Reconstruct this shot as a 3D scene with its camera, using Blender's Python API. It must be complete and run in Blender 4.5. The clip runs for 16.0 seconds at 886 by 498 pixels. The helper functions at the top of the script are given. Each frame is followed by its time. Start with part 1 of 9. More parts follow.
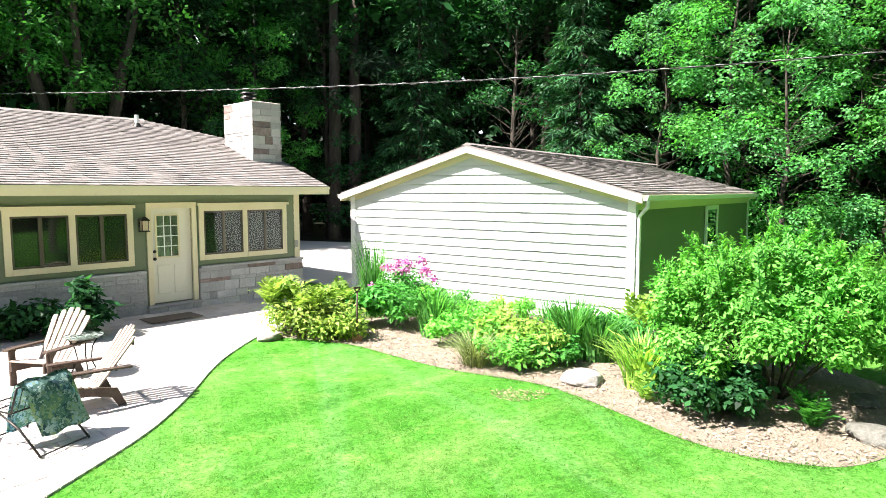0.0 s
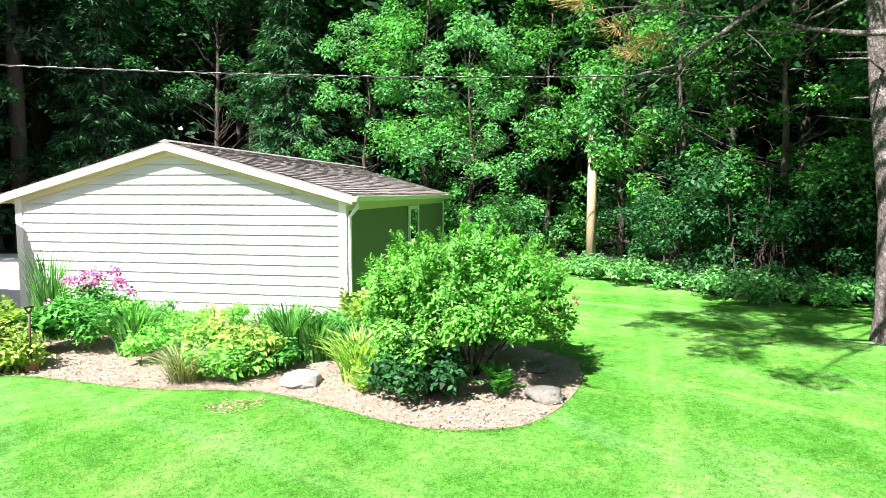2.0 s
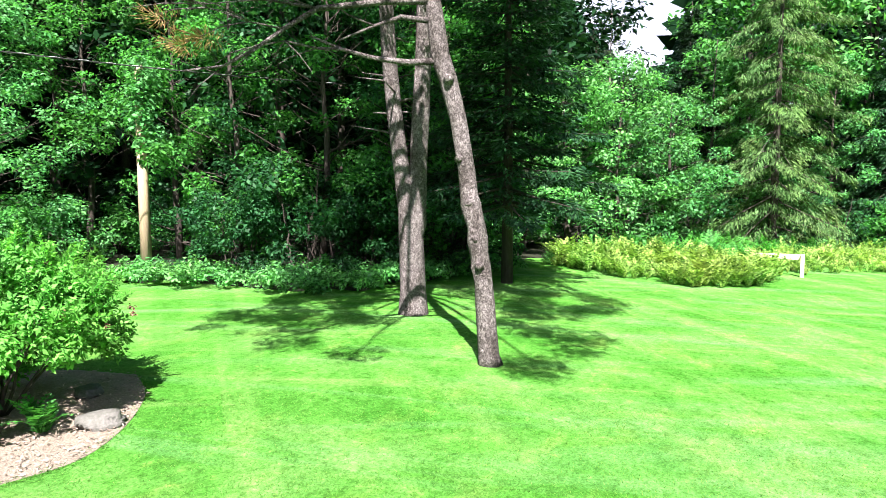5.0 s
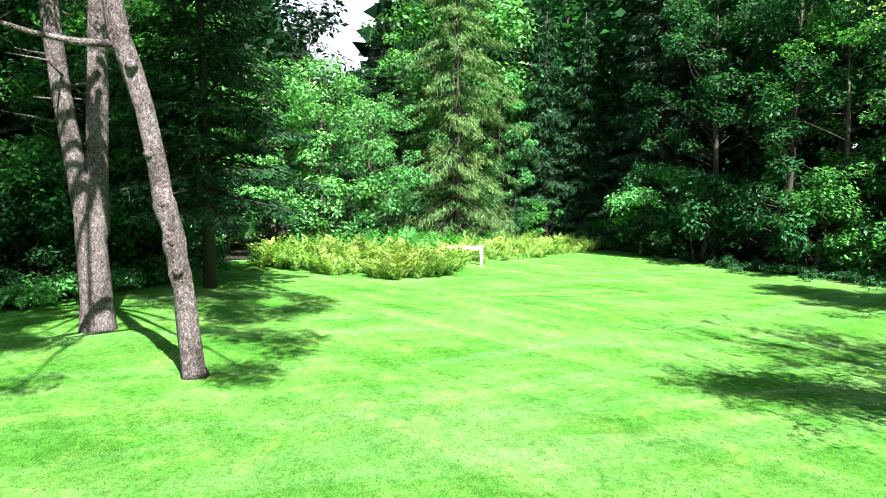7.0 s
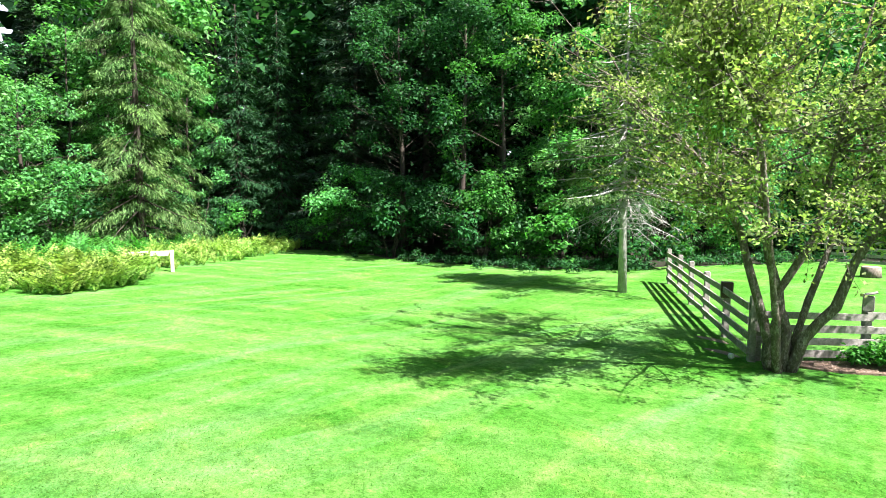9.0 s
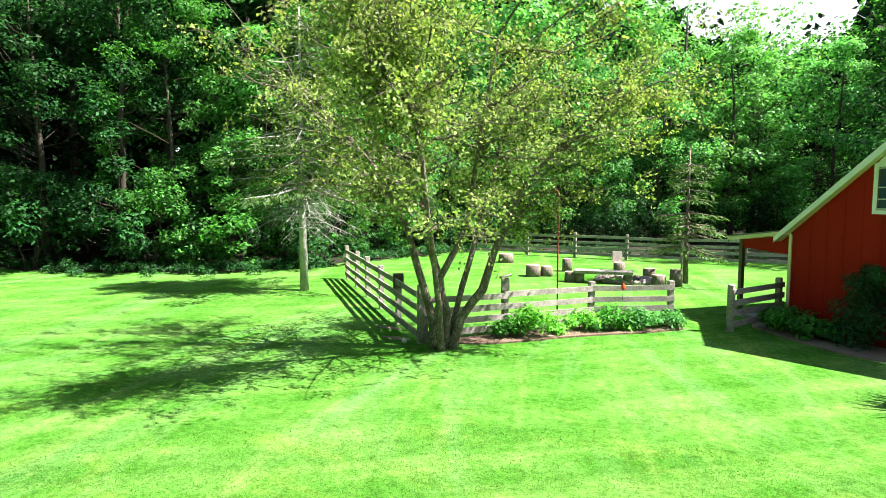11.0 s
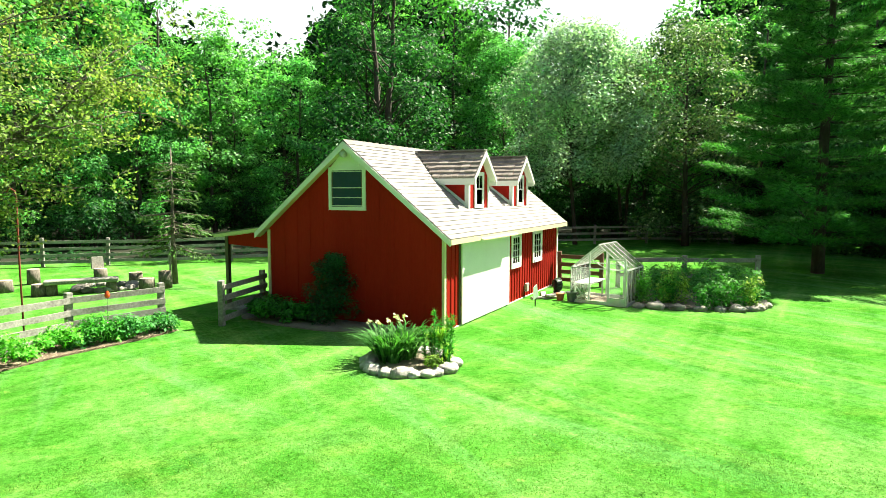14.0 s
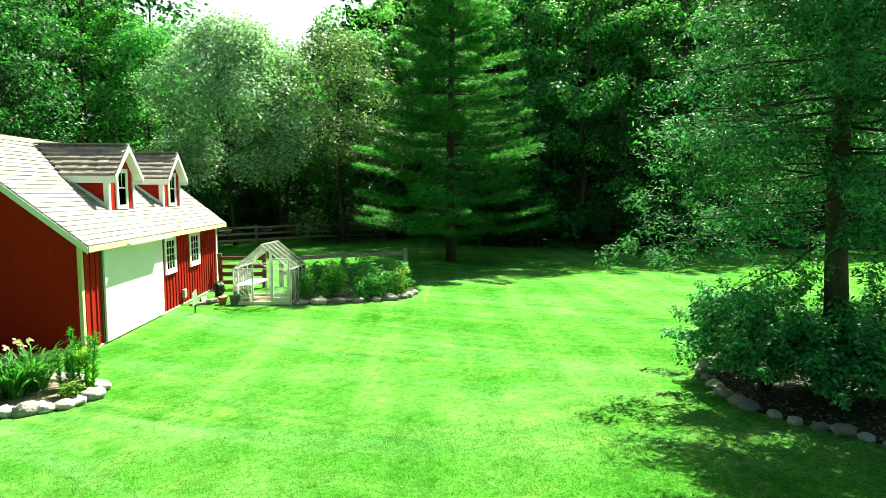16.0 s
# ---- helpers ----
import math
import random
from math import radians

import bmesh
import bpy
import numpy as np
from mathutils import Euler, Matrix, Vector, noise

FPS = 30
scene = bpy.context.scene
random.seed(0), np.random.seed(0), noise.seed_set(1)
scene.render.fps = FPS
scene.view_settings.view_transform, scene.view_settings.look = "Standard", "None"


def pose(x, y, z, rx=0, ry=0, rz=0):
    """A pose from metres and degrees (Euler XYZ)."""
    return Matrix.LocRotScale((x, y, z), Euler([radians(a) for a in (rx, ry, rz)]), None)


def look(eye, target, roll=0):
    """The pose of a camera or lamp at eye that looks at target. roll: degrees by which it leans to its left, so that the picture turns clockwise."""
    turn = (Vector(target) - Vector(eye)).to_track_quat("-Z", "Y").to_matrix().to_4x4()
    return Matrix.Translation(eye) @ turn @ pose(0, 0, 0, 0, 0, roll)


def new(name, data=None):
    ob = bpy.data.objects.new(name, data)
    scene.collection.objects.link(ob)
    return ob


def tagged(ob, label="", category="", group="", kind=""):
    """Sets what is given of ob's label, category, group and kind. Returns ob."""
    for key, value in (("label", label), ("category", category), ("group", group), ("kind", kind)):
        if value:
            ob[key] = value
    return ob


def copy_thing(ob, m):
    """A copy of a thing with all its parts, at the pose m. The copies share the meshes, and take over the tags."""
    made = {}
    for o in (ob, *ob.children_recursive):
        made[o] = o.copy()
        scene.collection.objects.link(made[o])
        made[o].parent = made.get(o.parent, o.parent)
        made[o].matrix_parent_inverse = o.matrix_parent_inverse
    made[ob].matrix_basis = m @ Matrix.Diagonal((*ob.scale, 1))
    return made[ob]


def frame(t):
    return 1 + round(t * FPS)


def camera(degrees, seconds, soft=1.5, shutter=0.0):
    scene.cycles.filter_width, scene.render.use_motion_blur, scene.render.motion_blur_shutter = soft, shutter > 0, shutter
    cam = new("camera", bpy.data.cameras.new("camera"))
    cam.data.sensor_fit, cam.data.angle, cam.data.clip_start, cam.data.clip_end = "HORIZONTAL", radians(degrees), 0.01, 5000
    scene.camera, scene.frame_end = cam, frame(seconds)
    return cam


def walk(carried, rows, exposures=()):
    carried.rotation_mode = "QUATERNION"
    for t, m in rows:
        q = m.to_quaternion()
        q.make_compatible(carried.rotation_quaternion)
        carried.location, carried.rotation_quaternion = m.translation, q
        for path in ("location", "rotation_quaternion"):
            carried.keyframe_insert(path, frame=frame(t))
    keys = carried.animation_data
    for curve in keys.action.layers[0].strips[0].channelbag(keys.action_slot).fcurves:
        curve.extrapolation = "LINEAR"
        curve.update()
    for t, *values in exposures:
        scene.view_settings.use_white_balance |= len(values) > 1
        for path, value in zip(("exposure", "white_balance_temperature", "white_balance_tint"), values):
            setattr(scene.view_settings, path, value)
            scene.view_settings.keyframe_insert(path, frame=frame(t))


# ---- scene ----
cam = camera(71.04, 16.0, 0.45)
walk(cam, [
    (0.0, pose(0, 0, 2.5, 84.70, -0.02, 0.00)),
    (0.5, pose(0, 0, 2.5, 84.74, -0.03, -7.04)),
    (1.0, pose(0, 0, 2.5, 84.78, -0.04, -13.53)),
    (1.5, pose(0, 0, 2.5, 84.81, -0.05, -19.84)),
    (2.0, pose(0, 0, 2.5, 84.82, -0.05, -26.10)),
    (2.5, pose(0, 0, 2.5, 84.83, -0.06, -32.46)),
    (3.0, pose(0, 0, 2.5, 84.83, -0.07, -38.83)),
    (3.5, pose(0, 0, 2.5, 84.85, -0.08, -45.33)),
    (4.0, pose(0, 0, 2.5, 84.84, -0.08, -52.07)),
    (6.5, pose(0, 0, 2.5, 84.81, -0.09, -84.94)),
    (7.0, pose(0, 0, 2.5, 84.80, -0.09, -91.88)),
    (7.5, pose(0, 0, 2.5, 84.81, -0.08, -98.94)),
    (8.0, pose(0, 0, 2.5, 84.83, -0.07, -105.71)),
    (8.5, pose(0, 0, 2.5, 84.83, -0.07, -112.35)),
    (9.0, pose(0, 0, 2.5, 84.82, -0.06, -119.14)),
    (11.5, pose(0, 0, 2.5, 84.82, -0.06, -156.24)),
    (12.0, pose(0, 0, 2.5, 84.82, -0.06, -164.66)),
    (12.5, pose(0, 0, 2.5, 84.81, -0.05, -172.12)),
    (13.0, pose(0, 0, 2.5, 84.82, -0.06, -178.43)),
    (13.5, pose(0, 0, 2.5, 84.82, -0.07, -185.71)),
    (14.0, pose(0, 0, 2.5, 84.81, -0.08, -193.12)),
    (14.5, pose(0, 0, 2.5, 84.81, -0.10, -200.83)),
    (15.0, pose(0, 0, 2.5, 84.81, -0.11, -208.30)),
    (15.5, pose(0, 0, 2.5, 84.82, -0.10, -215.98)),
    (16.0, pose(0, 0, 2.5, 84.81, -0.11, -223.69))],
    exposures=[(0.0, 2.25, 6250, 19), (3.5, 2.24, 6080, 26), (6.5, 2.25, 6030, 25), (9.0, 2.2, 6180, 24), (11.5, 2.18, 6620, 20), (13.0, 2.16, 6750, 17), (14.0, 2.11, 6900, 3), (14.5, 2.1, 6900, 0), (15.5, 2.09, 6950, -7), (16.0, 2.09, 6950, -9)])

# ---- sky and sun: afternoon sun, about 52 degrees high ----
SUN_AZ, SUN_EL = radians(246), radians(52)
world = bpy.data.worlds.new("sky")
scene.world = world
world.use_nodes = True
wn = world.node_tree
sky = wn.nodes.new("ShaderNodeTexSky")
sky.sky_type = "NISHITA"
sky.sun_disc = False
sky.sun_elevation, sky.sun_rotation = SUN_EL, SUN_AZ
sky.air_density, sky.dust_density = 1.0, 2.0
wn.nodes["Background"].inputs["Strength"].default_value = 0.037
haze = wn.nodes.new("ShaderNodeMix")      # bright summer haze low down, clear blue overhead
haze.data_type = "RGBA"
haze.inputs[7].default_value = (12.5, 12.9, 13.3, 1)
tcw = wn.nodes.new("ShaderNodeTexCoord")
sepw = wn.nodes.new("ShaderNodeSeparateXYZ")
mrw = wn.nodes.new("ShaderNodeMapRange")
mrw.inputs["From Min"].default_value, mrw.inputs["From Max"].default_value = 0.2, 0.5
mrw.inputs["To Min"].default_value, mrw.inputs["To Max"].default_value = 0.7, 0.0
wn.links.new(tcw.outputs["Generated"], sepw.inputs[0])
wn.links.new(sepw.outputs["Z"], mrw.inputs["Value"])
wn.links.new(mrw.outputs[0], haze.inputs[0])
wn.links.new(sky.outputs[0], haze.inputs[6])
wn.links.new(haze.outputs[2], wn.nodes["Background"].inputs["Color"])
sun = new("sun", bpy.data.lights.new("sun", "SUN"))
sun.data.energy, sun.data.angle, sun.data.color = 5.0, radians(0.6), (1.0, 0.945, 0.81)
sun_from = Vector((math.sin(SUN_AZ) * math.cos(SUN_EL), math.cos(SUN_AZ) * math.cos(SUN_EL), math.sin(SUN_EL)))
sun.matrix_world = look(sun_from * 100, (0, 0, 0))

# ---- materials ----
def nodes_of(m):
    m.use_nodes = True
    nt = m.node_tree
    return nt, nt.nodes["Principled BSDF"]


def ramp_node(nt, stops):
    r = nt.nodes.new("ShaderNodeValToRGB")
    el = r.color_ramp.elements
    while len(el) < len(stops):
        el.new(0.5)
    for e, (p, c) in zip(el, stops):
        e.position, e.color = p, (*c, 1)
    return r


def noise_node(nt, scale, detail=4.0, rough=0.6, stretch=(1, 1, 1), coord="Object"):
    tc = nt.nodes.new("ShaderNodeTexCoord")
    mp = nt.nodes.new("ShaderNodeMapping")
    mp.inputs["Scale"].default_value = stretch
    n = nt.nodes.new("ShaderNodeTexNoise")
    n.inputs["Scale"].default_value, n.inputs["Detail"].default_value, n.inputs["Roughness"].default_value = scale, detail, rough
    nt.links.new(tc.outputs[coord], mp.inputs[0])
    nt.links.new(mp.outputs[0], n.inputs["Vector"])
    return n


def mix_node(nt, kind, fac, a, b):
    m = nt.nodes.new("ShaderNodeMix")
    m.data_type, m.blend_type = "RGBA", kind
    for sock, v in ((m.inputs[0], fac), (m.inputs[6], a), (m.inputs[7], b)):
        if isinstance(v, (int, float)):
            sock.default_value = v
        elif isinstance(v, tuple):
            sock.default_value = (*v, 1)
        else:
            nt.links.new(v, sock)
    return m.outputs[2]


def surface(name, dark, mid, light, rough=0.7, big=1.2, fine=30.0, stretch=(1, 1, 1), bump=0.3, depth=0.01, spec=0.3, metal=0.0, per_piece=0.0, wear=0.5):
    """A worn matt surface: broad stains, fine grain and relief; per_piece varies alike pieces."""
    m = bpy.data.materials.new(name)
    nt, b = nodes_of(m)
    n1 = noise_node(nt, big, 5, 0.6, stretch)
    n2 = noise_node(nt, fine, 4, 0.65, stretch)
    r = ramp_node(nt, [(0.28, dark), (0.5, mid), (0.74, light)])
    add = nt.nodes.new("ShaderNodeMix")
    add.data_type = "FLOAT"
    add.inputs[0].default_value = wear
    nt.links.new(n1.outputs["Fac"], add.inputs[2])
    nt.links.new(n2.outputs["Fac"], add.inputs[3])
    nt.links.new(add.outputs[0], r.inputs["Fac"])
    out = r.outputs["Color"]
    if per_piece:
        oi = nt.nodes.new("ShaderNodeObjectInfo")
        gm = nt.nodes.new("ShaderNodeNewGeometry")
        sm = nt.nodes.new("ShaderNodeMath")
        sm.operation = "ADD"
        nt.links.new(oi.outputs["Random"], sm.inputs[0])
        nt.links.new(gm.outputs["Random Per Island"], sm.inputs[1])
        fr = nt.nodes.new("ShaderNodeMath")
        fr.operation = "FRACT"
        nt.links.new(sm.outputs[0], fr.inputs[0])
        mr = nt.nodes.new("ShaderNodeMapRange")
        mr.inputs["To Min"].default_value, mr.inputs["To Max"].default_value = 1 - per_piece, 1 + per_piece
        nt.links.new(fr.outputs[0], mr.inputs["Value"])
        out = mix_node(nt, "MULTIPLY", 1.0, out, mr.outputs[0])
    nt.links.new(out, b.inputs["Base Color"])
    b.inputs["Roughness"].default_value, b.inputs["Metallic"].default_value = rough, metal
    b.inputs["Specular IOR Level"].default_value = spec
    bp = nt.nodes.new("ShaderNodeBump")
    bp.inputs["Strength"].default_value, bp.inputs["Distance"].default_value = bump, depth
    nt.links.new(n2.outputs["Fac"], bp.inputs["Height"])
    nt.links.new(bp.outputs[0], b.inputs["Normal"])
    return m


def foliage(name, dark, light, through_amount=0.45, gloss=0.16, rough=0.5):
    """Leaves: colour varies leaf by leaf and plant by plant, light shines through."""
    m = bpy.data.materials.new(name)
    nt, b = nodes_of(m)
    gm = nt.nodes.new("ShaderNodeNewGeometry")
    oi = nt.nodes.new("ShaderNodeObjectInfo")
    r = ramp_node(nt, [(0.0, tuple(c * 0.45 for c in dark)), (1.0, tuple(c * 1.22 for c in light))])
    nt.links.new(gm.outputs["Random Per Island"], r.inputs["Fac"])
    mr = nt.nodes.new("ShaderNodeMapRange")
    mr.inputs["To Min"].default_value, mr.inputs["To Max"].default_value = 0.75, 1.2
    nt.links.new(oi.outputs["Random"], mr.inputs["Value"])
    col = mix_node(nt, "MULTIPLY", 1.0, r.outputs["Color"], mr.outputs[0])
    n = noise_node(nt, 0.6, 2)
    col = mix_node(nt, "MULTIPLY", 0.5, col, n.outputs["Color"])
    col = mix_node(nt, "ADD", 0.35, col, col)
    nt.links.new(col, b.inputs["Base Color"])
    b.inputs["Roughness"].default_value, b.inputs["Specular IOR Level"].default_value = rough, gloss
    tr = nt.nodes.new("ShaderNodeBsdfTranslucent")
    warm = mix_node(nt, "MULTIPLY", 1.0, col, (1.12, 1.3, 0.6))
    nt.links.new(warm, tr.inputs["Color"])
    mx = nt.nodes.new("ShaderNodeMixShader")
    mx.inputs[0].default_value = through_amount
    nt.links.new(b.outputs[0], mx.inputs[1])
    nt.links.new(tr.outputs[0], mx.inputs[2])
    nt.links.new(mx.outputs[0], nt.nodes["Material Output"].inputs["Surface"])
    return m


def plain(name, color, rough=0.5, metal=0.0, spec=0.4):
    m = bpy.data.materials.new(name)
    nt, b = nodes_of(m)
    n = noise_node(nt, 6.0, 3)
    c = mix_node(nt, "MULTIPLY", 0.35, color, n.outputs["Color"])
    nt.links.new(mix_node(nt, "ADD", 0.2, c, c), b.inputs["Base Color"])
    b.inputs["Roughness"].default_value, b.inputs["Metallic"].default_value, b.inputs["Specular IOR Level"].default_value = rough, metal, spec
    return m


def glass(name, tint=(0.9, 0.95, 0.92), rough=0.02, clear=0.85):
    """Thin pane: mostly see-through, with a sharp reflection."""
    m = bpy.data.materials.new(name)
    nt, b = nodes_of(m)
    t = nt.nodes.new("ShaderNodeBsdfTransparent")
    t.inputs["Color"].default_value = (*tint, 1)
    g = nt.nodes.new("ShaderNodeBsdfGlossy")
    g.inputs["Roughness"].default_value = rough
    fr = nt.nodes.new("ShaderNodeFresnel")
    fr.inputs["IOR"].default_value = 1.45
    mx = nt.nodes.new("ShaderNodeMixShader")
    nt.links.new(fr.outputs[0], mx.inputs[0])
    nt.links.new(t.outputs[0], mx.inputs[1])
    nt.links.new(g.outputs[0], mx.inputs[2])
    nt.links.new(mx.outputs[0], nt.nodes["Material Output"].inputs["Surface"])
    return m


def lawn_material():
    m = bpy.data.materials.new("mown lawn")
    nt, b = nodes_of(m)
    patch = noise_node(nt, 0.45, 6, 0.65)
    streak = noise_node(nt, 1.1, 5, 0.65, (0.7, 1.5, 1))
    speck = noise_node(nt, 5.0, 4, 0.7)
    tuft = noise_node(nt, 13.0, 4, 0.7)
    fine = noise_node(nt, 40, 5, 0.75)
    base = ramp_node(nt, [(0.3, (0.038, 0.175, 0.016)), (0.5, (0.072, 0.247, 0.032)), (0.72, (0.143, 0.323, 0.077))])
    nt.links.new(patch.outputs["Fac"], base.inputs["Fac"])
    dry = ramp_node(nt, [(0.55, (0, 0, 0)), (0.8, (0.55, 0.55, 0.55))])
    nt.links.new(streak.outputs["Fac"], dry.inputs["Fac"])
    col = mix_node(nt, "MIX", dry.outputs["Color"], base.outputs["Color"], (0.234, 0.359, 0.073))
    # pale wheel tracks and mowing streaks: bearing, fineness, colour
    for turn, size, colour in ((-78, 0.55, (0.164, 0.349, 0.135)), (-66, 0.8, (0.212, 0.354, 0.096)), (122, 0.42, (0.160, 0.344, 0.125)), (-135, 0.6, (0.200, 0.349, 0.096))):
        tc = nt.nodes.new("ShaderNodeTexCoord")
        mp = nt.nodes.new("ShaderNodeMapping")
        mp.vector_type = "TEXTURE"
        mp.inputs["Rotation"].default_value = (0, 0, radians(turn))
        mp.inputs["Scale"].default_value = (5.5, 0.42, 1)
        st = nt.nodes.new("ShaderNodeTexNoise")
        st.inputs["Scale"].default_value, st.inputs["Detail"].default_value, st.inputs["Roughness"].default_value, st.inputs["Distortion"].default_value = size, 4, 0.6, 0.35
        nt.links.new(tc.outputs["Object"], mp.inputs[0])
        nt.links.new(mp.outputs[0], st.inputs["Vector"])
        sr = ramp_node(nt, [(0.54, (0, 0, 0)), (0.74, (0.5, 0.5, 0.5))])
        nt.links.new(st.outputs["Fac"], sr.inputs["Fac"])
        col = mix_node(nt, "MIX", sr.outputs["Color"], col, colour)
    band = nt.nodes.new("ShaderNodeTexWave")            # faint regular mowing bands
    tcb, mpb = nt.nodes.new("ShaderNodeTexCoord"), nt.nodes.new("ShaderNodeMapping")
    mpb.inputs["Rotation"].default_value = (0, 0, radians(41))
    nt.links.new(tcb.outputs["Object"], mpb.inputs[0])
    nt.links.new(mpb.outputs[0], band.inputs["Vector"])
    band.inputs["Scale"].default_value, band.inputs["Distortion"].default_value, band.inputs["Detail"].default_value, band.inputs["Detail Scale"].default_value = 0.27, 1.2, 2.0, 0.5
    br = ramp_node(nt, [(0.3, (0.86, 0.9, 0.86)), (0.7, (1.08, 1.06, 1.08))])
    nt.links.new(band.outputs["Fac"], br.inputs["Fac"])
    col = mix_node(nt, "MULTIPLY", 0.8, col, br.outputs["Color"])
    worn = ramp_node(nt, [(0.62, (0, 0, 0)), (0.78, (0.45, 0.45, 0.45))])
    nt.links.new(speck.outputs["Fac"], worn.inputs["Fac"])
    col = mix_node(nt, "MIX", worn.outputs["Color"], col, (0.255, 0.329, 0.067))
    dark = ramp_node(nt, [(0.3, (0.42, 0.46, 0.4)), (0.66, (1.32, 1.3, 1.34))])
    nt.links.new(fine.outputs["Fac"], dark.inputs["Fac"])
    col = mix_node(nt, "MULTIPLY", 0.85, col, dark.outputs["Color"])
    mott = ramp_node(nt, [(0.3, (0.5, 0.56, 0.48)), (0.68, (1.26, 1.22, 1.3))])
    nt.links.new(tuft.outputs["Fac"], mott.inputs["Fac"])
    col = mix_node(nt, "MULTIPLY", 0.8, col, mott.outputs["Color"])
    blot = ramp_node(nt, [(0.34, (0.62, 0.7, 0.55)), (0.62, (1.12, 1.1, 1.14))])
    nt.links.new(speck.outputs["Fac"], blot.inputs["Fac"])
    col = mix_node(nt, "MULTIPLY", 0.7, col, blot.outputs["Color"])
    nt.links.new(col, b.inputs["Base Color"])
    b.inputs["Roughness"].default_value, b.inputs["Specular IOR Level"].default_value = 0.95, 0.0
    bp = nt.nodes.new("ShaderNodeBump")
    bp.inputs["Strength"].default_value, bp.inputs["Distance"].default_value = 0.8, 0.03
    nt.links.new(fine.outputs["Fac"], bp.inputs["Height"])
    nt.links.new(bp.outputs[0], b.inputs["Normal"])
    return m


LAWN = lawn_material()
# Near-black litter: the shade under the trees is painted into its colour.
SHADED_LITTER = surface("leaf litter", (0.008, 0.010, 0.005), (0.016, 0.018, 0.008), (0.016, 0.03, 0.010), 0.9, 0.8, 20, bump=0.8, depth=0.05)
BARK = surface("forest bark", (0.025, 0.02, 0.016), (0.05, 0.042, 0.034), (0.09, 0.08, 0.065), 0.9, 2.0, 14, (1, 1, 0.25), 0.9, 0.03)

def plated_bark(name, crack, plate, bright, scale=26.0):
    """Scaly bark: plates parted by dark cracks."""
    m = bpy.data.materials.new(name)
    nt, b = nodes_of(m)
    tc = nt.nodes.new("ShaderNodeTexCoord")
    warp = noise_node(nt, 9, 3, 0.6)
    mp = nt.nodes.new("ShaderNodeMapping")
    mp.inputs["Scale"].default_value = (1, 1, 0.36)
    add = nt.nodes.new("ShaderNodeMix")
    add.data_type = "VECTOR"
    add.inputs[0].default_value = 0.3
    nt.links.new(tc.outputs["Object"], add.inputs[4])
    nt.links.new(warp.outputs["Color"], add.inputs[5])
    nt.links.new(add.outputs[1], mp.inputs[0])
    v = nt.nodes.new("ShaderNodeTexVoronoi")
    v.feature = "DISTANCE_TO_EDGE"
    v.inputs["Scale"].default_value = scale
    nt.links.new(mp.outputs[0], v.inputs["Vector"])
    fine = noise_node(nt, 30, 4, 0.7, (1, 1, 0.5))
    r1 = ramp_node(nt, [(0.0, crack), (0.10, plate), (0.32, bright)])
    nt.links.new(v.outputs["Distance"], r1.inputs["Fac"])
    r2 = ramp_node(nt, [(0.3, (0.35, 0.33, 0.31)), (0.7, (1.3, 1.27, 1.25))])
    nt.links.new(fine.outputs["Fac"], r2.inputs["Fac"])
    big = noise_node(nt, 3.2, 4, 0.65, (1, 1, 0.6))
    r3 = ramp_node(nt, [(0.36, (0.5, 0.48, 0.46)), (0.62, (1.25, 1.25, 1.27))])
    nt.links.new(big.outputs["Fac"], r3.inputs["Fac"])
    grain = mix_node(nt, "MULTIPLY", 0.9, r1.outputs["Color"], r2.outputs["Color"])
    nt.links.new(mix_node(nt, "MULTIPLY", 0.9, grain, r3.outputs["Color"]), b.inputs["Base Color"])
    b.inputs["Roughness"].default_value, b.inputs["Specular IOR Level"].default_value = 0.95, 0.1
    bp = nt.nodes.new("ShaderNodeBump")
    bp.inputs["Strength"].default_value, bp.inputs["Distance"].default_value = 1.0, 0.05
    h = nt.nodes.new("ShaderNodeMath")
    h.operation = "ADD"
    nt.links.new(r1.outputs["Color"], h.inputs[0])
    nt.links.new(fine.outputs["Fac"], h.inputs[1])
    nt.links.new(h.outputs[0], bp.inputs["Height"])
    nt.links.new(bp.outputs[0], b.inputs["Normal"])
    return m


PINE_BARK = plated_bark("scaly pine bark", (0.055, 0.048, 0.046), (0.165, 0.15, 0.145), (0.27, 0.25, 0.245), 21.0)
GREY_BARK = surface("pale grey bark", (0.045, 0.038, 0.03), (0.14, 0.122, 0.1), (0.3, 0.275, 0.235), 0.9, 5.0, 24, (1, 1, 0.4), 0.9, 0.025, wear=0.65)
LEAF_A = foliage("maple leaves", (0.028, 0.140, 0.026), (0.087, 0.330, 0.065))
# Also darkened to paint the shade along the wood's edge.
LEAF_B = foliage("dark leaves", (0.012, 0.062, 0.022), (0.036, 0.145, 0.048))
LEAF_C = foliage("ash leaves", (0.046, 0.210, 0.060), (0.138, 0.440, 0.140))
# Lighter copy of the maple leaves, with sunlight put into the colour.
LEAF_BRIGHT = foliage("maple leaves with sunlight painted in", (0.048, 0.210, 0.049), (0.152, 0.430, 0.128), 0.45)
LEAF_WILLOW = foliage("grey willow leaves", (0.22, 0.40, 0.28), (0.42, 0.62, 0.46), 0.35)
LEAF_RUSSET = foliage("maple leaves turning russet", (0.05, 0.16, 0.065), (0.2, 0.31, 0.14), 0.35)
NEEDLE_CEDAR = foliage("feathery cedar sprays", (0.022, 0.105, 0.045), (0.062, 0.215, 0.09), 0.35, 0.08)
LEAF_APPLE = foliage("small yellowing leaves", (0.085, 0.165, 0.036), (0.24, 0.325, 0.105), 0.45)
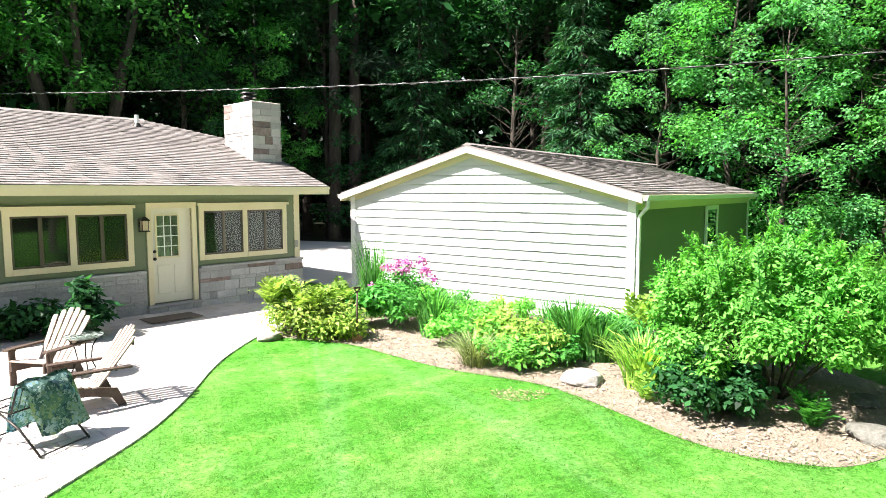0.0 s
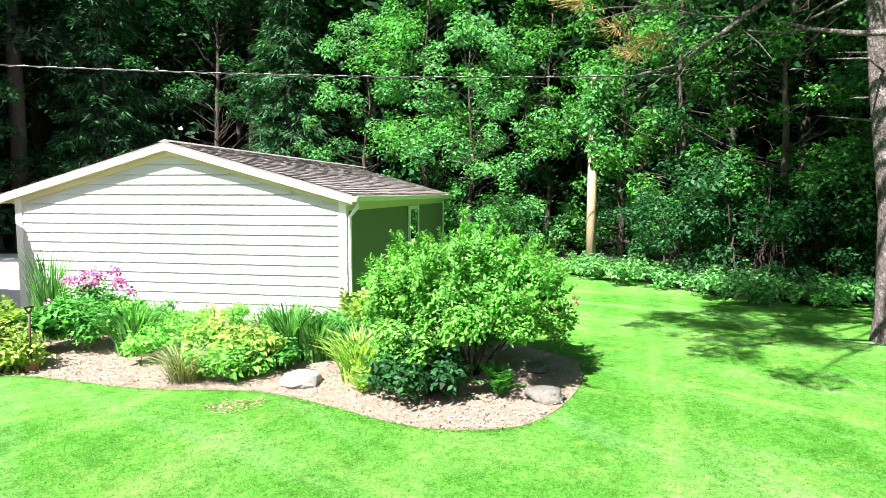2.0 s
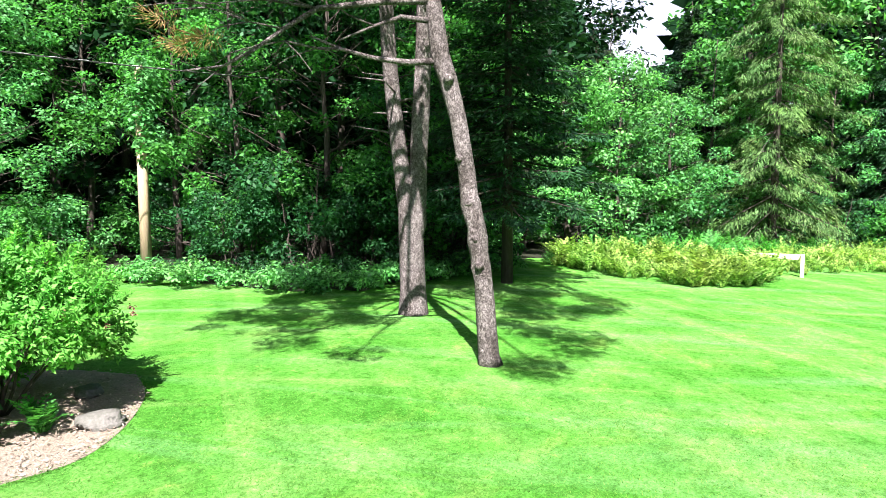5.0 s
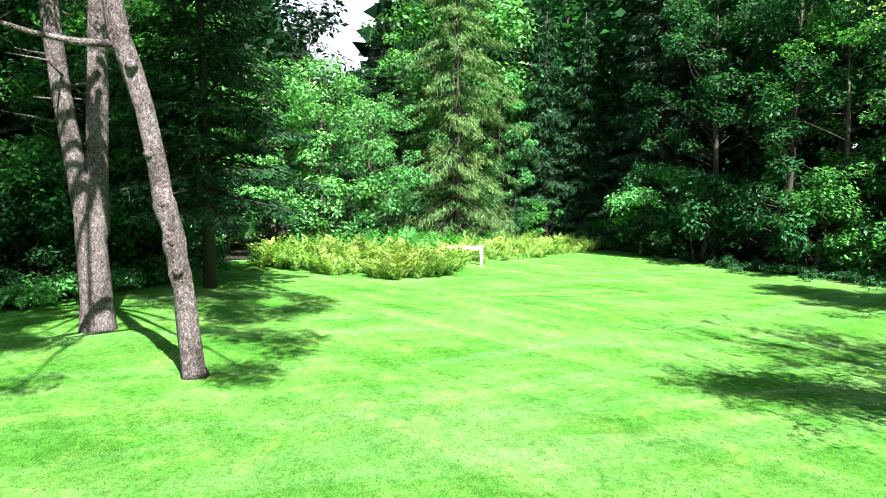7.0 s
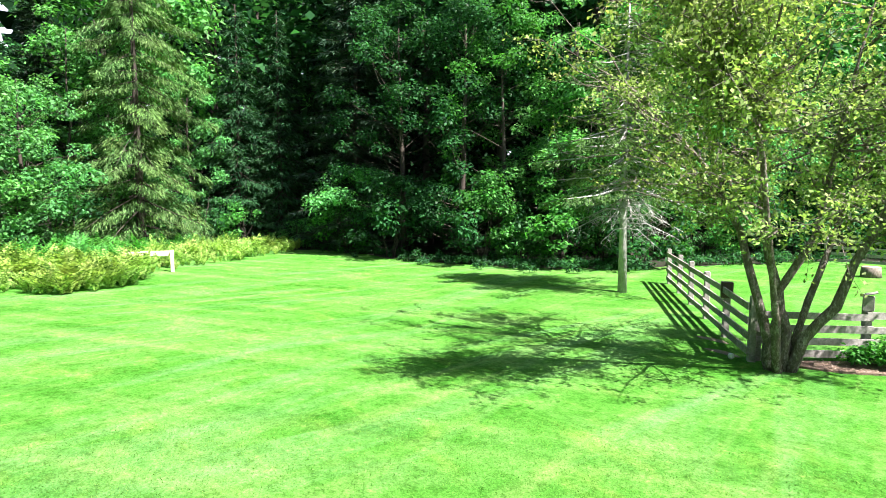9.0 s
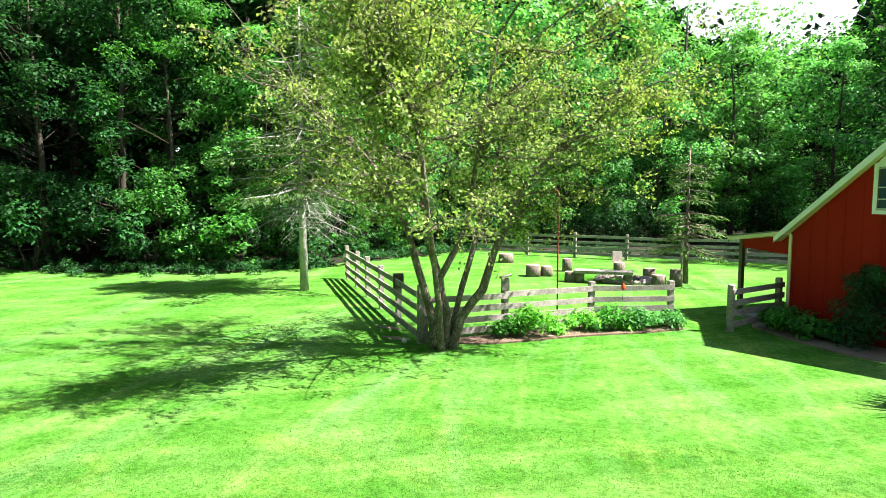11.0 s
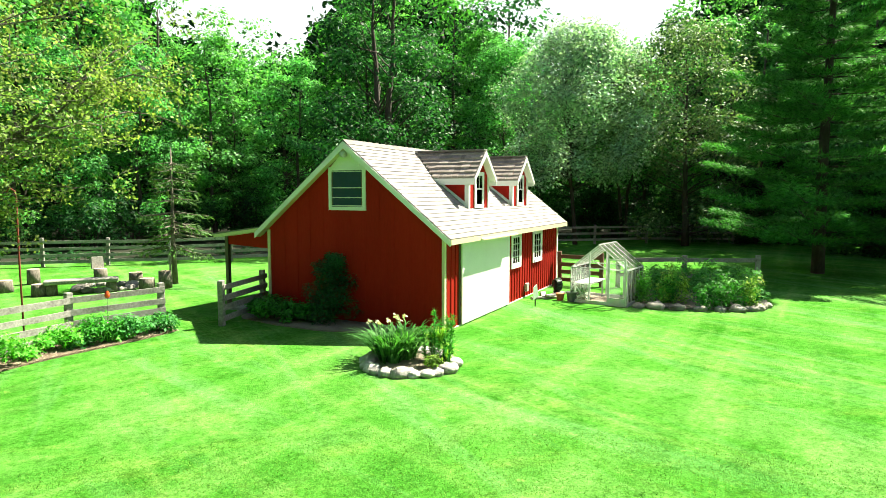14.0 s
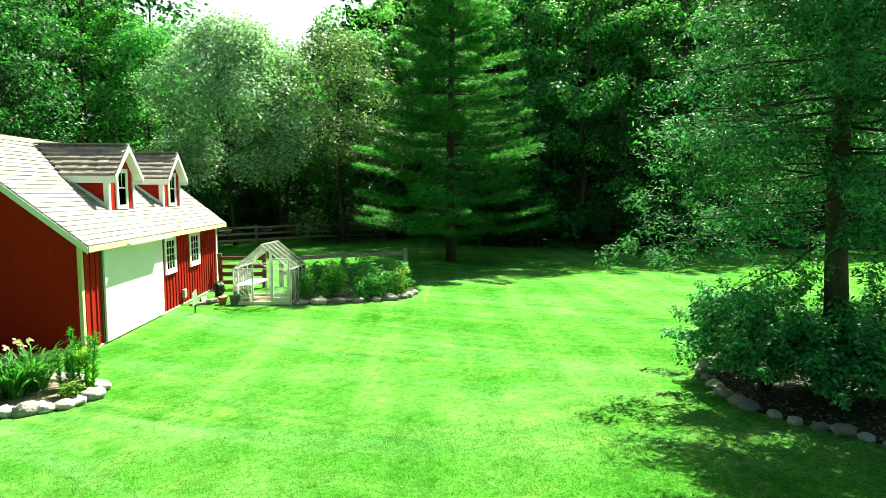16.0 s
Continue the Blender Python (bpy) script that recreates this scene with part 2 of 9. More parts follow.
LEAF_BUSH = foliage("shrub leaves", (0.033, 0.180, 0.026), (0.092, 0.350, 0.065))
LEAF_SHRUB = foliage("bright shrub leaves", (0.10, 0.36, 0.045), (0.20, 0.56, 0.10), 0.4, 0.1)
LEAF_LIME = foliage("yellow-green leaves", (0.17, 0.37, 0.04), (0.42, 0.58, 0.14))
LEAF_FERN = foliage("fern fronds", (0.09, 0.29, 0.04), (0.36, 0.54, 0.13))
NEEDLE = foliage("spruce needles", (0.04, 0.11, 0.027), (0.105, 0.205, 0.06), 0.25, 0.1)
NEEDLE_BLUE = foliage("dark blue-green needles", (0.012, 0.04, 0.022), (0.03, 0.07, 0.035), 0.12, 0.2)
NEEDLE_PINE = foliage("soft pine needles", (0.028, 0.140, 0.032), (0.083, 0.290, 0.072), 0.4, 0.05)
NEEDLE_DARK = foliage("deep green needles", (0.013, 0.060, 0.026), (0.037, 0.120, 0.046), 0.2, 0.1)
# Near-black colour: the shade deep in the woods is painted into it.
LEAF_PAINTED_SHADE = foliage("near-black leaves with shade painted in", (0.004, 0.018, 0.008), (0.012, 0.046, 0.016), 0.15, 0.05)
PALE_BARK = surface("near-white grey bark", (0.15, 0.146, 0.142), (0.38, 0.375, 0.37), (0.6, 0.595, 0.59), 0.9, 7.0, 24, (1, 1, 0.35), 0.9, 0.02)
NEEDLE_DEAD = foliage("brown needles", (0.16, 0.10, 0.04), (0.3, 0.2, 0.09), 0.2, 0.1)
LEAF_CEDAR_SHRUB = foliage("small glossy shrub leaves", (0.038, 0.17, 0.065), (0.11, 0.36, 0.15), 0.42, 0.15, 0.55)
BLADE = foliage("strap leaves", (0.037, 0.170, 0.026), (0.120, 0.320, 0.087))
GRASS = foliage("grass blades", (0.045, 0.18, 0.02), (0.175, 0.37, 0.08), 0.55, 0.0, 0.9)

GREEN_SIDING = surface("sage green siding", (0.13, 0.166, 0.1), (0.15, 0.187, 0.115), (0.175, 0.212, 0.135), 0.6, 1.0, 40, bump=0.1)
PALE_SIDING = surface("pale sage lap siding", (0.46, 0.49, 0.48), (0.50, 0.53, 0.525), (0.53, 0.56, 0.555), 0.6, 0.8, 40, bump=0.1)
CREAM = surface("cream paint", (0.58, 0.52, 0.34), (0.64, 0.58, 0.39), (0.68, 0.62, 0.44), 0.5, 1.5, 30, bump=0.08)
WHITE = surface("white paint", (0.68, 0.69, 0.67), (0.76, 0.77, 0.76), (0.8, 0.81, 0.81), 0.5, 1.2, 30, bump=0.1)
RED = surface("barn red paint", (0.25, 0.010, 0.005), (0.335, 0.013, 0.007), (0.39, 0.018, 0.010), 0.7, 1.5, 25, (1, 1, 0.2), 0.25, spec=0.1)
SHINGLE = surface("brown-grey shingles", (0.10, 0.092, 0.087), (0.175, 0.162, 0.154), (0.255, 0.238, 0.228), 0.9, 2.0, 45, bump=0.5, per_piece=0.16)
BARN_SHINGLE = surface("pale weathered shingles", (0.18, 0.165, 0.16), (0.275, 0.255, 0.25), (0.36, 0.335, 0.33), 0.9, 2.0, 45, bump=0.5, per_piece=0.2)
STONE = surface("grey ledge stone", (0.28, 0.282, 0.29), (0.40, 0.40, 0.408), (0.53, 0.527, 0.53), 0.85, 2.5, 25, bump=0.9, depth=0.03, per_piece=0.24)
RUSTY_STONE = surface("rust-stained ledge stone", (0.15, 0.105, 0.09), (0.26, 0.2, 0.18), (0.38, 0.32, 0.3), 0.85, 6, 25, bump=0.9, depth=0.03, per_piece=0.25)
ROCK = surface("pale field stone", (0.17, 0.155, 0.14), (0.27, 0.25, 0.225), (0.38, 0.35, 0.315), 0.85, 4, 25, bump=0.8, depth=0.03, per_piece=0.3)
RING_ROCK = surface("whiter field stone", (0.27, 0.255, 0.24), (0.42, 0.4, 0.385), (0.56, 0.54, 0.52), 0.85, 7, 25, bump=0.8, depth=0.03, per_piece=0.25)
# Mossy grey, darkened further so the shrub's shade is in the colour.
MOSSY_SHADE_ROCK = surface("mossy stone with shade painted in", (0.06, 0.065, 0.05), (0.12, 0.12, 0.105), (0.21, 0.2, 0.185), 0.9, 4, 25, bump=0.8, depth=0.03)
# Lighter copy of the ledge stone: full sun is put into its colour.
SUNLIT_STONE = surface("chimney stone lightened for sun", (0.40, 0.375, 0.36), (0.52, 0.49, 0.47), (0.64, 0.61, 0.585), 0.85, 2.5, 25, bump=0.9, depth=0.03, per_piece=0.22)
DOOR_PAINT = surface("off-white door paint", (0.60, 0.57, 0.47), (0.66, 0.63, 0.53), (0.70, 0.67, 0.58), 0.5, 1.5, 30, bump=0.08)
PAVER = surface("grey-buff pavers", (0.40, 0.37, 0.34), (0.50, 0.46, 0.43), (0.58, 0.54, 0.5), 0.85, 1.2, 40, bump=0.4, per_piece=0.12)
MORTAR = surface("pale mortar", (0.27, 0.26, 0.255), (0.34, 0.33, 0.32), (0.41, 0.40, 0.385), 0.95, 3, 60)
CONCRETE = surface("pale concrete", (0.42, 0.4, 0.37), (0.5, 0.48, 0.45), (0.56, 0.54, 0.5), 0.9, 0.8, 40, bump=0.3)
MULCH = surface("wood-chip mulch", (0.125, 0.097, 0.07), (0.25, 0.21, 0.162), (0.41, 0.365, 0.295), 0.95, 6, 45, bump=1.0, depth=0.04, wear=0.7)
CHIP = surface("wood chips", (0.13, 0.09, 0.065), (0.30, 0.235, 0.185), (0.5, 0.425, 0.345), 0.9, 6, 40, per_piece=0.45)
FENCE = surface("weathered grey wood", (0.1, 0.094, 0.085), (0.25, 0.24, 0.225), (0.44, 0.425, 0.405), 0.9, 2.5, 20, (1, 1, 1), 0.6, 0.01)
FENCE_RED = surface("red-brown wood", (0.09, 0.045, 0.03), (0.15, 0.075, 0.05), (0.2, 0.11, 0.08), 0.8, 2.5, 20)
DECK = surface("bleached chair slats", (0.26, 0.20, 0.17), (0.36, 0.29, 0.25), (0.44, 0.37, 0.32), 0.7, 4, 30, per_piece=0.12)
BROWN_WOOD = surface("brown stained wood", (0.04, 0.027, 0.021), (0.068, 0.047, 0.037), (0.11, 0.08, 0.064), 0.6, 4, 30)
DARK_METAL = plain("dark metal", (0.03, 0.028, 0.026), 0.4, 0.6)
RUST = plain("rusty rod", (0.2, 0.045, 0.03), 0.7, 0.2)
ALU = plain("dull aluminium frame", (0.52, 0.54, 0.53), 0.4, 0.1)
SASH = plain("brown window sash", (0.075, 0.06, 0.045), 0.45)
# Flat dark colour that stands in for the shade inside rooms.
ROOM_SHADE = plain("dark sheet for an unlit room", (0.02, 0.02, 0.018), 0.9)
GLASS = glass("window glass")
WIRE = plain("black cable", (0.03, 0.03, 0.03), 0.5)

# ---- geometry helpers ----
def ground(x, y):
    """Height of the ground: level by the house, 0.6 m lower by the barn."""
    s = np.clip((7 - np.asarray(y, dtype=float)) / 17, 0, 1)
    return -0.6 * s * s * (3 - 2 * s)


def gz(x, y):
    return float(ground(x, y))


def thing(name, x, y, az=90.0, label="", category="", group="", z=None, kind=""):
    """An empty on the ground whose local x axis points along compass bearing az."""
    ob = new(name)
    ob.matrix_basis = pose(x, y, gz(x, y) if z is None else z, 0, 0, 90 - az)
    return tagged(ob, label, category, group, kind)


def part(name, bm, material, parent=None, label="", smooth=False):
    if isinstance(bm, bmesh.types.BMesh):
        me = bpy.data.meshes.new(name)
        bm.to_mesh(me)
        bm.free()
    else:
        me = bm
    if smooth:
        me.polygons.foreach_set("use_smooth", [True] * len(me.polygons))
    me.materials.append(material)
    ob = new(name, me)
    ob.parent = parent
    return tagged(ob, label) if label else ob


def box(bm, x0, x1, y0, y1, z0, z1, bevel=0.0, m=None):
    t = Matrix.LocRotScale(((x0 + x1) / 2, (y0 + y1) / 2, (z0 + z1) / 2), None, (abs(x1 - x0), abs(y1 - y0), abs(z1 - z0)))
    r = bmesh.ops.create_cube(bm, size=1, matrix=(m @ t) if m else t)
    if bevel:
        edges = list({e for v in r["verts"] for e in v.link_edges})
        bmesh.ops.bevel(bm, geom=edges, offset=bevel, segments=1, affect="EDGES")
    return bm


def boxes(*args, bevel=0.0):
    bm = bmesh.new()
    for a in args:
        box(bm, *a, bevel=bevel)
    return bm


def prism(bm, pts, a, b):
    """Extrudes the outline pts, already 3D, from offset a to offset b."""
    lo = [bm.verts.new(Vector(p) + Vector(a)) for p in pts]
    hi = [bm.verts.new(Vector(p) + Vector(b)) for p in pts]
    n = len(pts)
    bm.faces.new(lo[::-1])
    bm.faces.new(hi)
    for i in range(n):
        bm.faces.new((lo[i], lo[(i + 1) % n], hi[(i + 1) % n], hi[i]))
    bmesh.ops.recalc_face_normals(bm, faces=bm.faces)
    return bm


def beam(bm, p, q, w, h, up=(0, 0, 1)):
    """A squared timber from p to q, w wide and h high."""
    p, q = Vector(p), Vector(q)
    d = (q - p).normalized()
    side = d.cross(Vector(up))
    side = side.normalized() if side.length > 1e-4 else Vector((1, 0, 0))
    top = side.cross(d)
    pts = [p + side * (w / 2 * sx) + top * (h / 2 * sz) for sx, sz in ((-1, -1), (1, -1), (1, 1), (-1, 1))]
    lo = [bm.verts.new(v) for v in pts]
    hi = [bm.verts.new(v + (q - p)) for v in pts]
    bm.faces.new(lo[::-1]), bm.faces.new(hi)
    for i in range(4):
        bm.faces.new((lo[i], lo[(i + 1) % 4], hi[(i + 1) % 4], hi[i]))
    bmesh.ops.recalc_face_normals(bm, faces=bm.faces)
    return bm


def quads_mesh(name, verts, n=4):
    """A mesh of separate n-sided faces from an array of their corners."""
    verts = np.ascontiguousarray(verts, dtype=np.float32).reshape(-1, 3)
    k = len(verts) // n
    me = bpy.data.meshes.new(name)
    me.vertices.add(len(verts))
    me.vertices.foreach_set("co", verts.ravel())
    me.loops.add(len(verts))
    me.loops.foreach_set("vertex_index", np.arange(len(verts), dtype=np.int32))
    me.polygons.add(k)
    me.polygons.foreach_set("loop_start", np.arange(0, len(verts), n, dtype=np.int32))
    me.polygons.foreach_set("loop_total", np.full(k, n, dtype=np.int32))
    me.update(calc_edges=True)
    return me


def unit(v):
    return v / np.maximum(np.linalg.norm(v, axis=-1, keepdims=True), 1e-6)


def leaf_quads(rng, c, axis, normal, length, width):
    """Kite-shaped leaves at points c along axis, facing normal, folded along the midrib."""
    axis = unit(axis)
    side = unit(np.cross(normal, axis))
    length = np.asarray(length).reshape(-1, 1) * np.ones((len(c), 1))
    width = np.asarray(width).reshape(-1, 1) * np.ones((len(c), 1))
    mid = c + axis * length * rng.uniform(0.36, 0.52, (len(c), 1)) + np.cross(side, axis) * width * rng.uniform(-0.3, 0.14, (len(c), 1))
    return np.stack([c, mid + side * width * 0.5, c + axis * length, mid - side * width * 0.5], 1)


class Wood:
    """Collects tapered round stems as one mesh."""

    def __init__(self):
        self.v, self.f = [], []

    def stem(self, pts, radii, sides=6, rough=0.0, rng=None):
        pts = [Vector(p) for p in pts]
        base = len(self.v)
        for i, (p, r) in enumerate(zip(pts, radii)):
            d = (pts[min(i + 1, len(pts) - 1)] - pts[max(i - 1, 0)]).normalized()
            a = d.cross(Vector((0.31, 0.95, 0.05)))
            a = a.normalized() if a.length > 0.05 else Vector((1, 0, 0))
            b = d.cross(a)
            for k in range(sides):
                t = 2 * math.pi * k / sides
                rr = r * (1 + (rng.uniform(-rough, rough) if rng is not None else 0))
                self.v.append(p + (a * math.cos(t) + b * math.sin(t)) * rr)
        for i in range(len(pts) - 1):
            for k in range(sides):
                o, n = base + i * sides, base + (i + 1) * sides
                self.f.append((o + k, o + (k + 1) % sides, n + (k + 1) % sides, n + k))
        self.f.append(tuple(base + k for k in range(sides))[::-1])
        self.f.append(tuple(base + (len(pts) - 1) * sides + k for k in range(sides)))

    def mesh(self, name):
        me = bpy.data.meshes.new(name)
        me.from_pydata([tuple(v) for v in self.v], [], self.f)
        me.polygons.foreach_set("use_smooth", [True] * len(me.polygons))
        me.update()
        return me


def wavy(p, q, n, amp, rng, sag=0.0):
    p, q = np.array(p, float), np.array(q, float)
    out = []
    for i in range(n + 1):
        t = i / n
        w = math.sin(math.pi * t)
        out.append(tuple(p + (q - p) * t + rng.normal(0, amp, 3) * w * 0.6 + np.array((0, 0, -sag * w))))
    return out

# ---- the ground ----
CLEARING = [(-14, 30), (-2, 27), (8, 24), (11.2, 17.5), (12.8, 12.8), (13.0, 9.0), (16.4, 7.6), (20.6, 7), (27, 6), (34, -4), (33, -10.6), (24.5, -12.9), (21, -15), (19.0, -17.5), (18.2, -20.5), (16.0, -31), (5, -31), (-6, -34), (-20, -38), (-32, -34), (-33, -20), (-40, -8), (-40, 5), (-32, 30)]


def inside(poly, x, y):
    r = np.zeros(np.shape(x), bool)
    for (x0, y0), (x1, y1) in zip(poly, poly[1:] + poly[:1]):
        if y0 == y1:
            continue
        r ^= ((y0 > y) != (y1 > y)) & (x < (x1 - x0) * (y - y0) / (y1 - y0) + x0)
    return r


def build_ground():
    far = [75, 100, 150, 250, 450, 800, 1500]
    ax = np.array([-v for v in far[::-1]] + list(np.arange(-56, 56.1, 0.7)) + far)
    gx, gy = np.meshgrid(ax, ax, indexing="ij")
    gzz = ground(gx, gy)
    n = len(ax)
    verts = np.stack([gx, gy, gzz], -1).reshape(-1, 3)
    idx = np.arange(n * n).reshape(n, n)
    f = np.stack([idx[:-1, :-1], idx[1:, :-1], idx[1:, 1:], idx[:-1, 1:]], -1).reshape(-1, 4)
    me = bpy.data.meshes.new("ground")
    me.from_pydata(verts.tolist(), [], f.tolist())
    me.materials.append(LAWN)
    me.materials.append(SHADED_LITTER)
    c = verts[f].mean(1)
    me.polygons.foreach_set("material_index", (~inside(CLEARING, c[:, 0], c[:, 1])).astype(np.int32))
    me.polygons.foreach_set("use_smooth", np.ones(len(f), bool))
    tagged(new("ground", me), "sunlit mown green lawn with drier pale streaks", "lawn", kind="structure")


build_ground()


def sheet(name, outline, lift, material, label, category, step=0.6, kind="structure", thick=0.05):
    """A thin slab that follows the ground inside an outline."""
    bm = bmesh.new()
    vs = [bm.verts.new((x, y, gz(x, y) + lift)) for x, y in outline]
    f = bm.faces.new(vs)
    if f.normal.z < 0:
        f.normal_flip()
    bmesh.ops.triangulate(bm, faces=bm.faces)
    g = bmesh.ops.extrude_face_region(bm, geom=list(bm.faces))
    bmesh.ops.translate(bm, verts=[v for v in g["geom"] if isinstance(v, bmesh.types.BMVert)], vec=(0, 0, -thick))
    bmesh.ops.recalc_face_normals(bm, faces=bm.faces)
    return tagged(part(name, bm, material), label, category, kind=kind)


def smooth_path(pts, n=8, closed=False):
    """A rounded line through the points."""
    out, k = [], len(pts)
    for i in range(k if closed else k - 1):
        p = [np.array(pts[j % k] if closed else pts[min(max(j, 0), k - 1)], float) for j in (i - 1, i, i + 1, i + 2)]
        for s in range(n):
            t = s / n
            out.append(tuple(0.5 * (2 * p[1] + (p[2] - p[0]) * t + (2 * p[0] - 5 * p[1] + 4 * p[2] - p[3]) * t * t + (3 * p[1] - p[0] - 3 * p[2] + p[3]) * t ** 3)))
    return out if closed else out + [tuple(pts[-1])]


PATIO_EDGE = smooth_path([(-3.6, 3.2), (-3.29, 4.92), (-3.08, 6.2), (-3.11, 7.33), (-3.25, 8.5), (-3.28, 9.45), (-3.14, 10.8), (-2.6, 12.6), (-2.3, 15.2)], 5)
PATIO = PATIO_EDGE + [(-3.0, 16.2), (-3.55, 15.2), (-7.68, 10.65), (-12.4, 5.5), (-11.0, 2.6), (-7.0, 2.2)]
# Sheet in paver colour paints the joints as if washed out by sun.
sheet("patio_bed", PATIO, 0.014, PAVER, "paver-coloured sheet under the patio pavers", "patio")
sheet("driveway", [(-3.0, 16.2), (-2.1, 15.3), (1.6, 20.6), (3, 27), (-9, 32), (-14, 26), (-6.5, 20)], 0.025, CONCRETE, "pale concrete drive between house and garage", "driveway")

# ---- the house ----
H_AZ = 42.4


def wall_with_holes(x0, x1, z0, z1, y0, y1, holes):
    """A wall slab from y0 to y1 with rectangular openings (xa, xb, za, zb)."""
    xs = sorted({x0, x1, *[h[0] for h in holes], *[h[1] for h in holes]})
    zs = sorted({z0, z1, *[h[2] for h in holes], *[h[3] for h in holes]})
    bm = bmesh.new()
    for a, b in zip(xs, xs[1:]):
        for c, d in zip(zs, zs[1:]):
            mx, mz = (a + b) / 2, (c + d) / 2
            if not any(h[0] < mx < h[1] and h[2] < mz < h[3] for h in holes):
                box(bm, a, b, y0, y1, c, d)
    bmesh.ops.remove_doubles(bm, verts=bm.verts, dist=1e-5)
    seen = {}
    for f in bm.faces:
        seen.setdefault(tuple(round(v, 4) for v in f.calc_center_median()), []).append(f)
    bmesh.ops.delete(bm, geom=[f for fs in seen.values() if len(fs) > 1 for f in fs], context="FACES_ONLY")
    return bm


def shingle_rows(parent, material, x_of, y0, z0, y1, z1, course=0.17, tab=0.3, rng=None, start=0, thick=0.012, name="shingle_course"):
    """Courses of overlapping shingles on a slope from (y0, z0) up to (y1, z1); x_of(t) gives the ends."""
    slope = math.hypot(y1 - y0, z1 - z0)
    n = int(slope / course)
    dy, dz = (y1 - y0) / slope, (z1 - z0) / slope
    ny, nz = -dz * (1 if dy > 0 else -1), abs(dy)
    bm = bmesh.new()
    for i in range(n):
        a, b = i * slope / n, (i + 1) * slope / n + 0.03
        b = min(b, slope)
        xa, xb = x_of((i + 0.5) / n)
        x = xa - (tab * 0.5 if i % 2 else 0) - rng.uniform(0, 0.1)
        while x < xb:
            w = tab * rng.uniform(0.7, 1.2)
            l, r = max(x, xa), min(x + w - 0.006, xb)
            x += w
            if r - l < 0.02:
                continue
            t = thick * rng.uniform(0.7, 1.5)
            lo = (y0 + dy * a + ny * (t + 0.008), z0 + dz * a + nz * (t + 0.008))
            hi = (y0 + dy * b + ny * 0.004, z0 + dz * b + nz * 0.004)
            lb = (y0 + dy * a, z0 + dz * a)
            v = [bm.verts.new((xx, p[0], p[1])) for p in (lo, hi) for xx in (l, r)]
            w2 = [bm.verts.new((xx, lb[0], lb[1])) for xx in (l, r)]
            bm.faces.new((v[0], v[1], v[3], v[2]))
            bm.faces.new((w2[0], w2[1], v[1], v[0]))
    bmesh.ops.recalc_face_normals(bm, faces=bm.faces)
    for f in bm.faces:
        if f.normal.z < 0:
            f.normal_flip()
    return tagged(part(name, bm, material, parent), kind="stuff")


def sash_window(parent, x0, x1, z0, z1, y, trim, sash, splits=2, bars=(0, 0), out=-1, trim_w=0.11, sub=True, head=False, left=True):
    """A window in the plane y: trim boards, sashes, panes and bars. out: which way is outdoors."""
    # Dark slab close behind the panes, painted in place of a shaded room.
    win = part("window", boxes((x0, x1, y + 0.05 * -out, y + 0.09 * -out, z0, z1)), ROOM_SHADE, parent, "dark sheet standing in for the unlit room")
    o = out
    fr = bmesh.new()
    if left:
        box(fr, x0 - trim_w, x0, y, y + 0.03 * o, z0 - trim_w, z1 + trim_w)
    box(fr, x1, x1 + trim_w, y, y + 0.03 * o, z0 - trim_w, z1 + trim_w)
    box(fr, x0, x1, y, y + 0.03 * o, z1, z1 + trim_w)
    box(fr, x0, x1, y, y + 0.045 * o, z0 - trim_w, z0)
    if head:
        box(fr, x0 - trim_w - 0.04, x1 + trim_w + 0.04, y, y + 0.06 * o, z1 + trim_w, z1 + trim_w + 0.05)
    part("window_frame", fr, trim, win)
    w = (x1 - x0) / splits
    for i in range(splits):
        a, b = x0 + i * w, x0 + (i + 1) * w
        yy = y + (0.0 if i % 2 else 0.012) * o
        s = bmesh.new()
        t = 0.035
        for q in ((a, a + t, z0, z1), (b - t, b, z0, z1), (a + t, b - t, z1 - t, z1), (a + t, b - t, z0, z0 + t)):
            box(s, q[0], q[1], yy - 0.02 * o, yy + 0.012 * o, q[2], q[3])
        for k in range(bars[0]):
            xx = a + t + (b - a - 2 * t) * (k + 1) / (bars[0] + 1)
            box(s, xx - 0.01, xx + 0.01, yy - 0.01 * o, yy + 0.008 * o, z0 + t, z1 - t)
        for k in range(bars[1]):
            zz = z0 + t + (z1 - z0 - 2 * t) * (k + 1) / (bars[1] + 1)
            box(s, a + t, b - t, yy - 0.008 * o, yy + 0.006 * o, zz - 0.01, zz + 0.01)
        part("sash", s, sash, win)
        p = boxes((a + t, b - t, yy - 0.004 * o, yy - 0.001 * o, z0 + t, z1 - t))
        part("pane", p, GLASS, win).visible_shadow = False
    return win


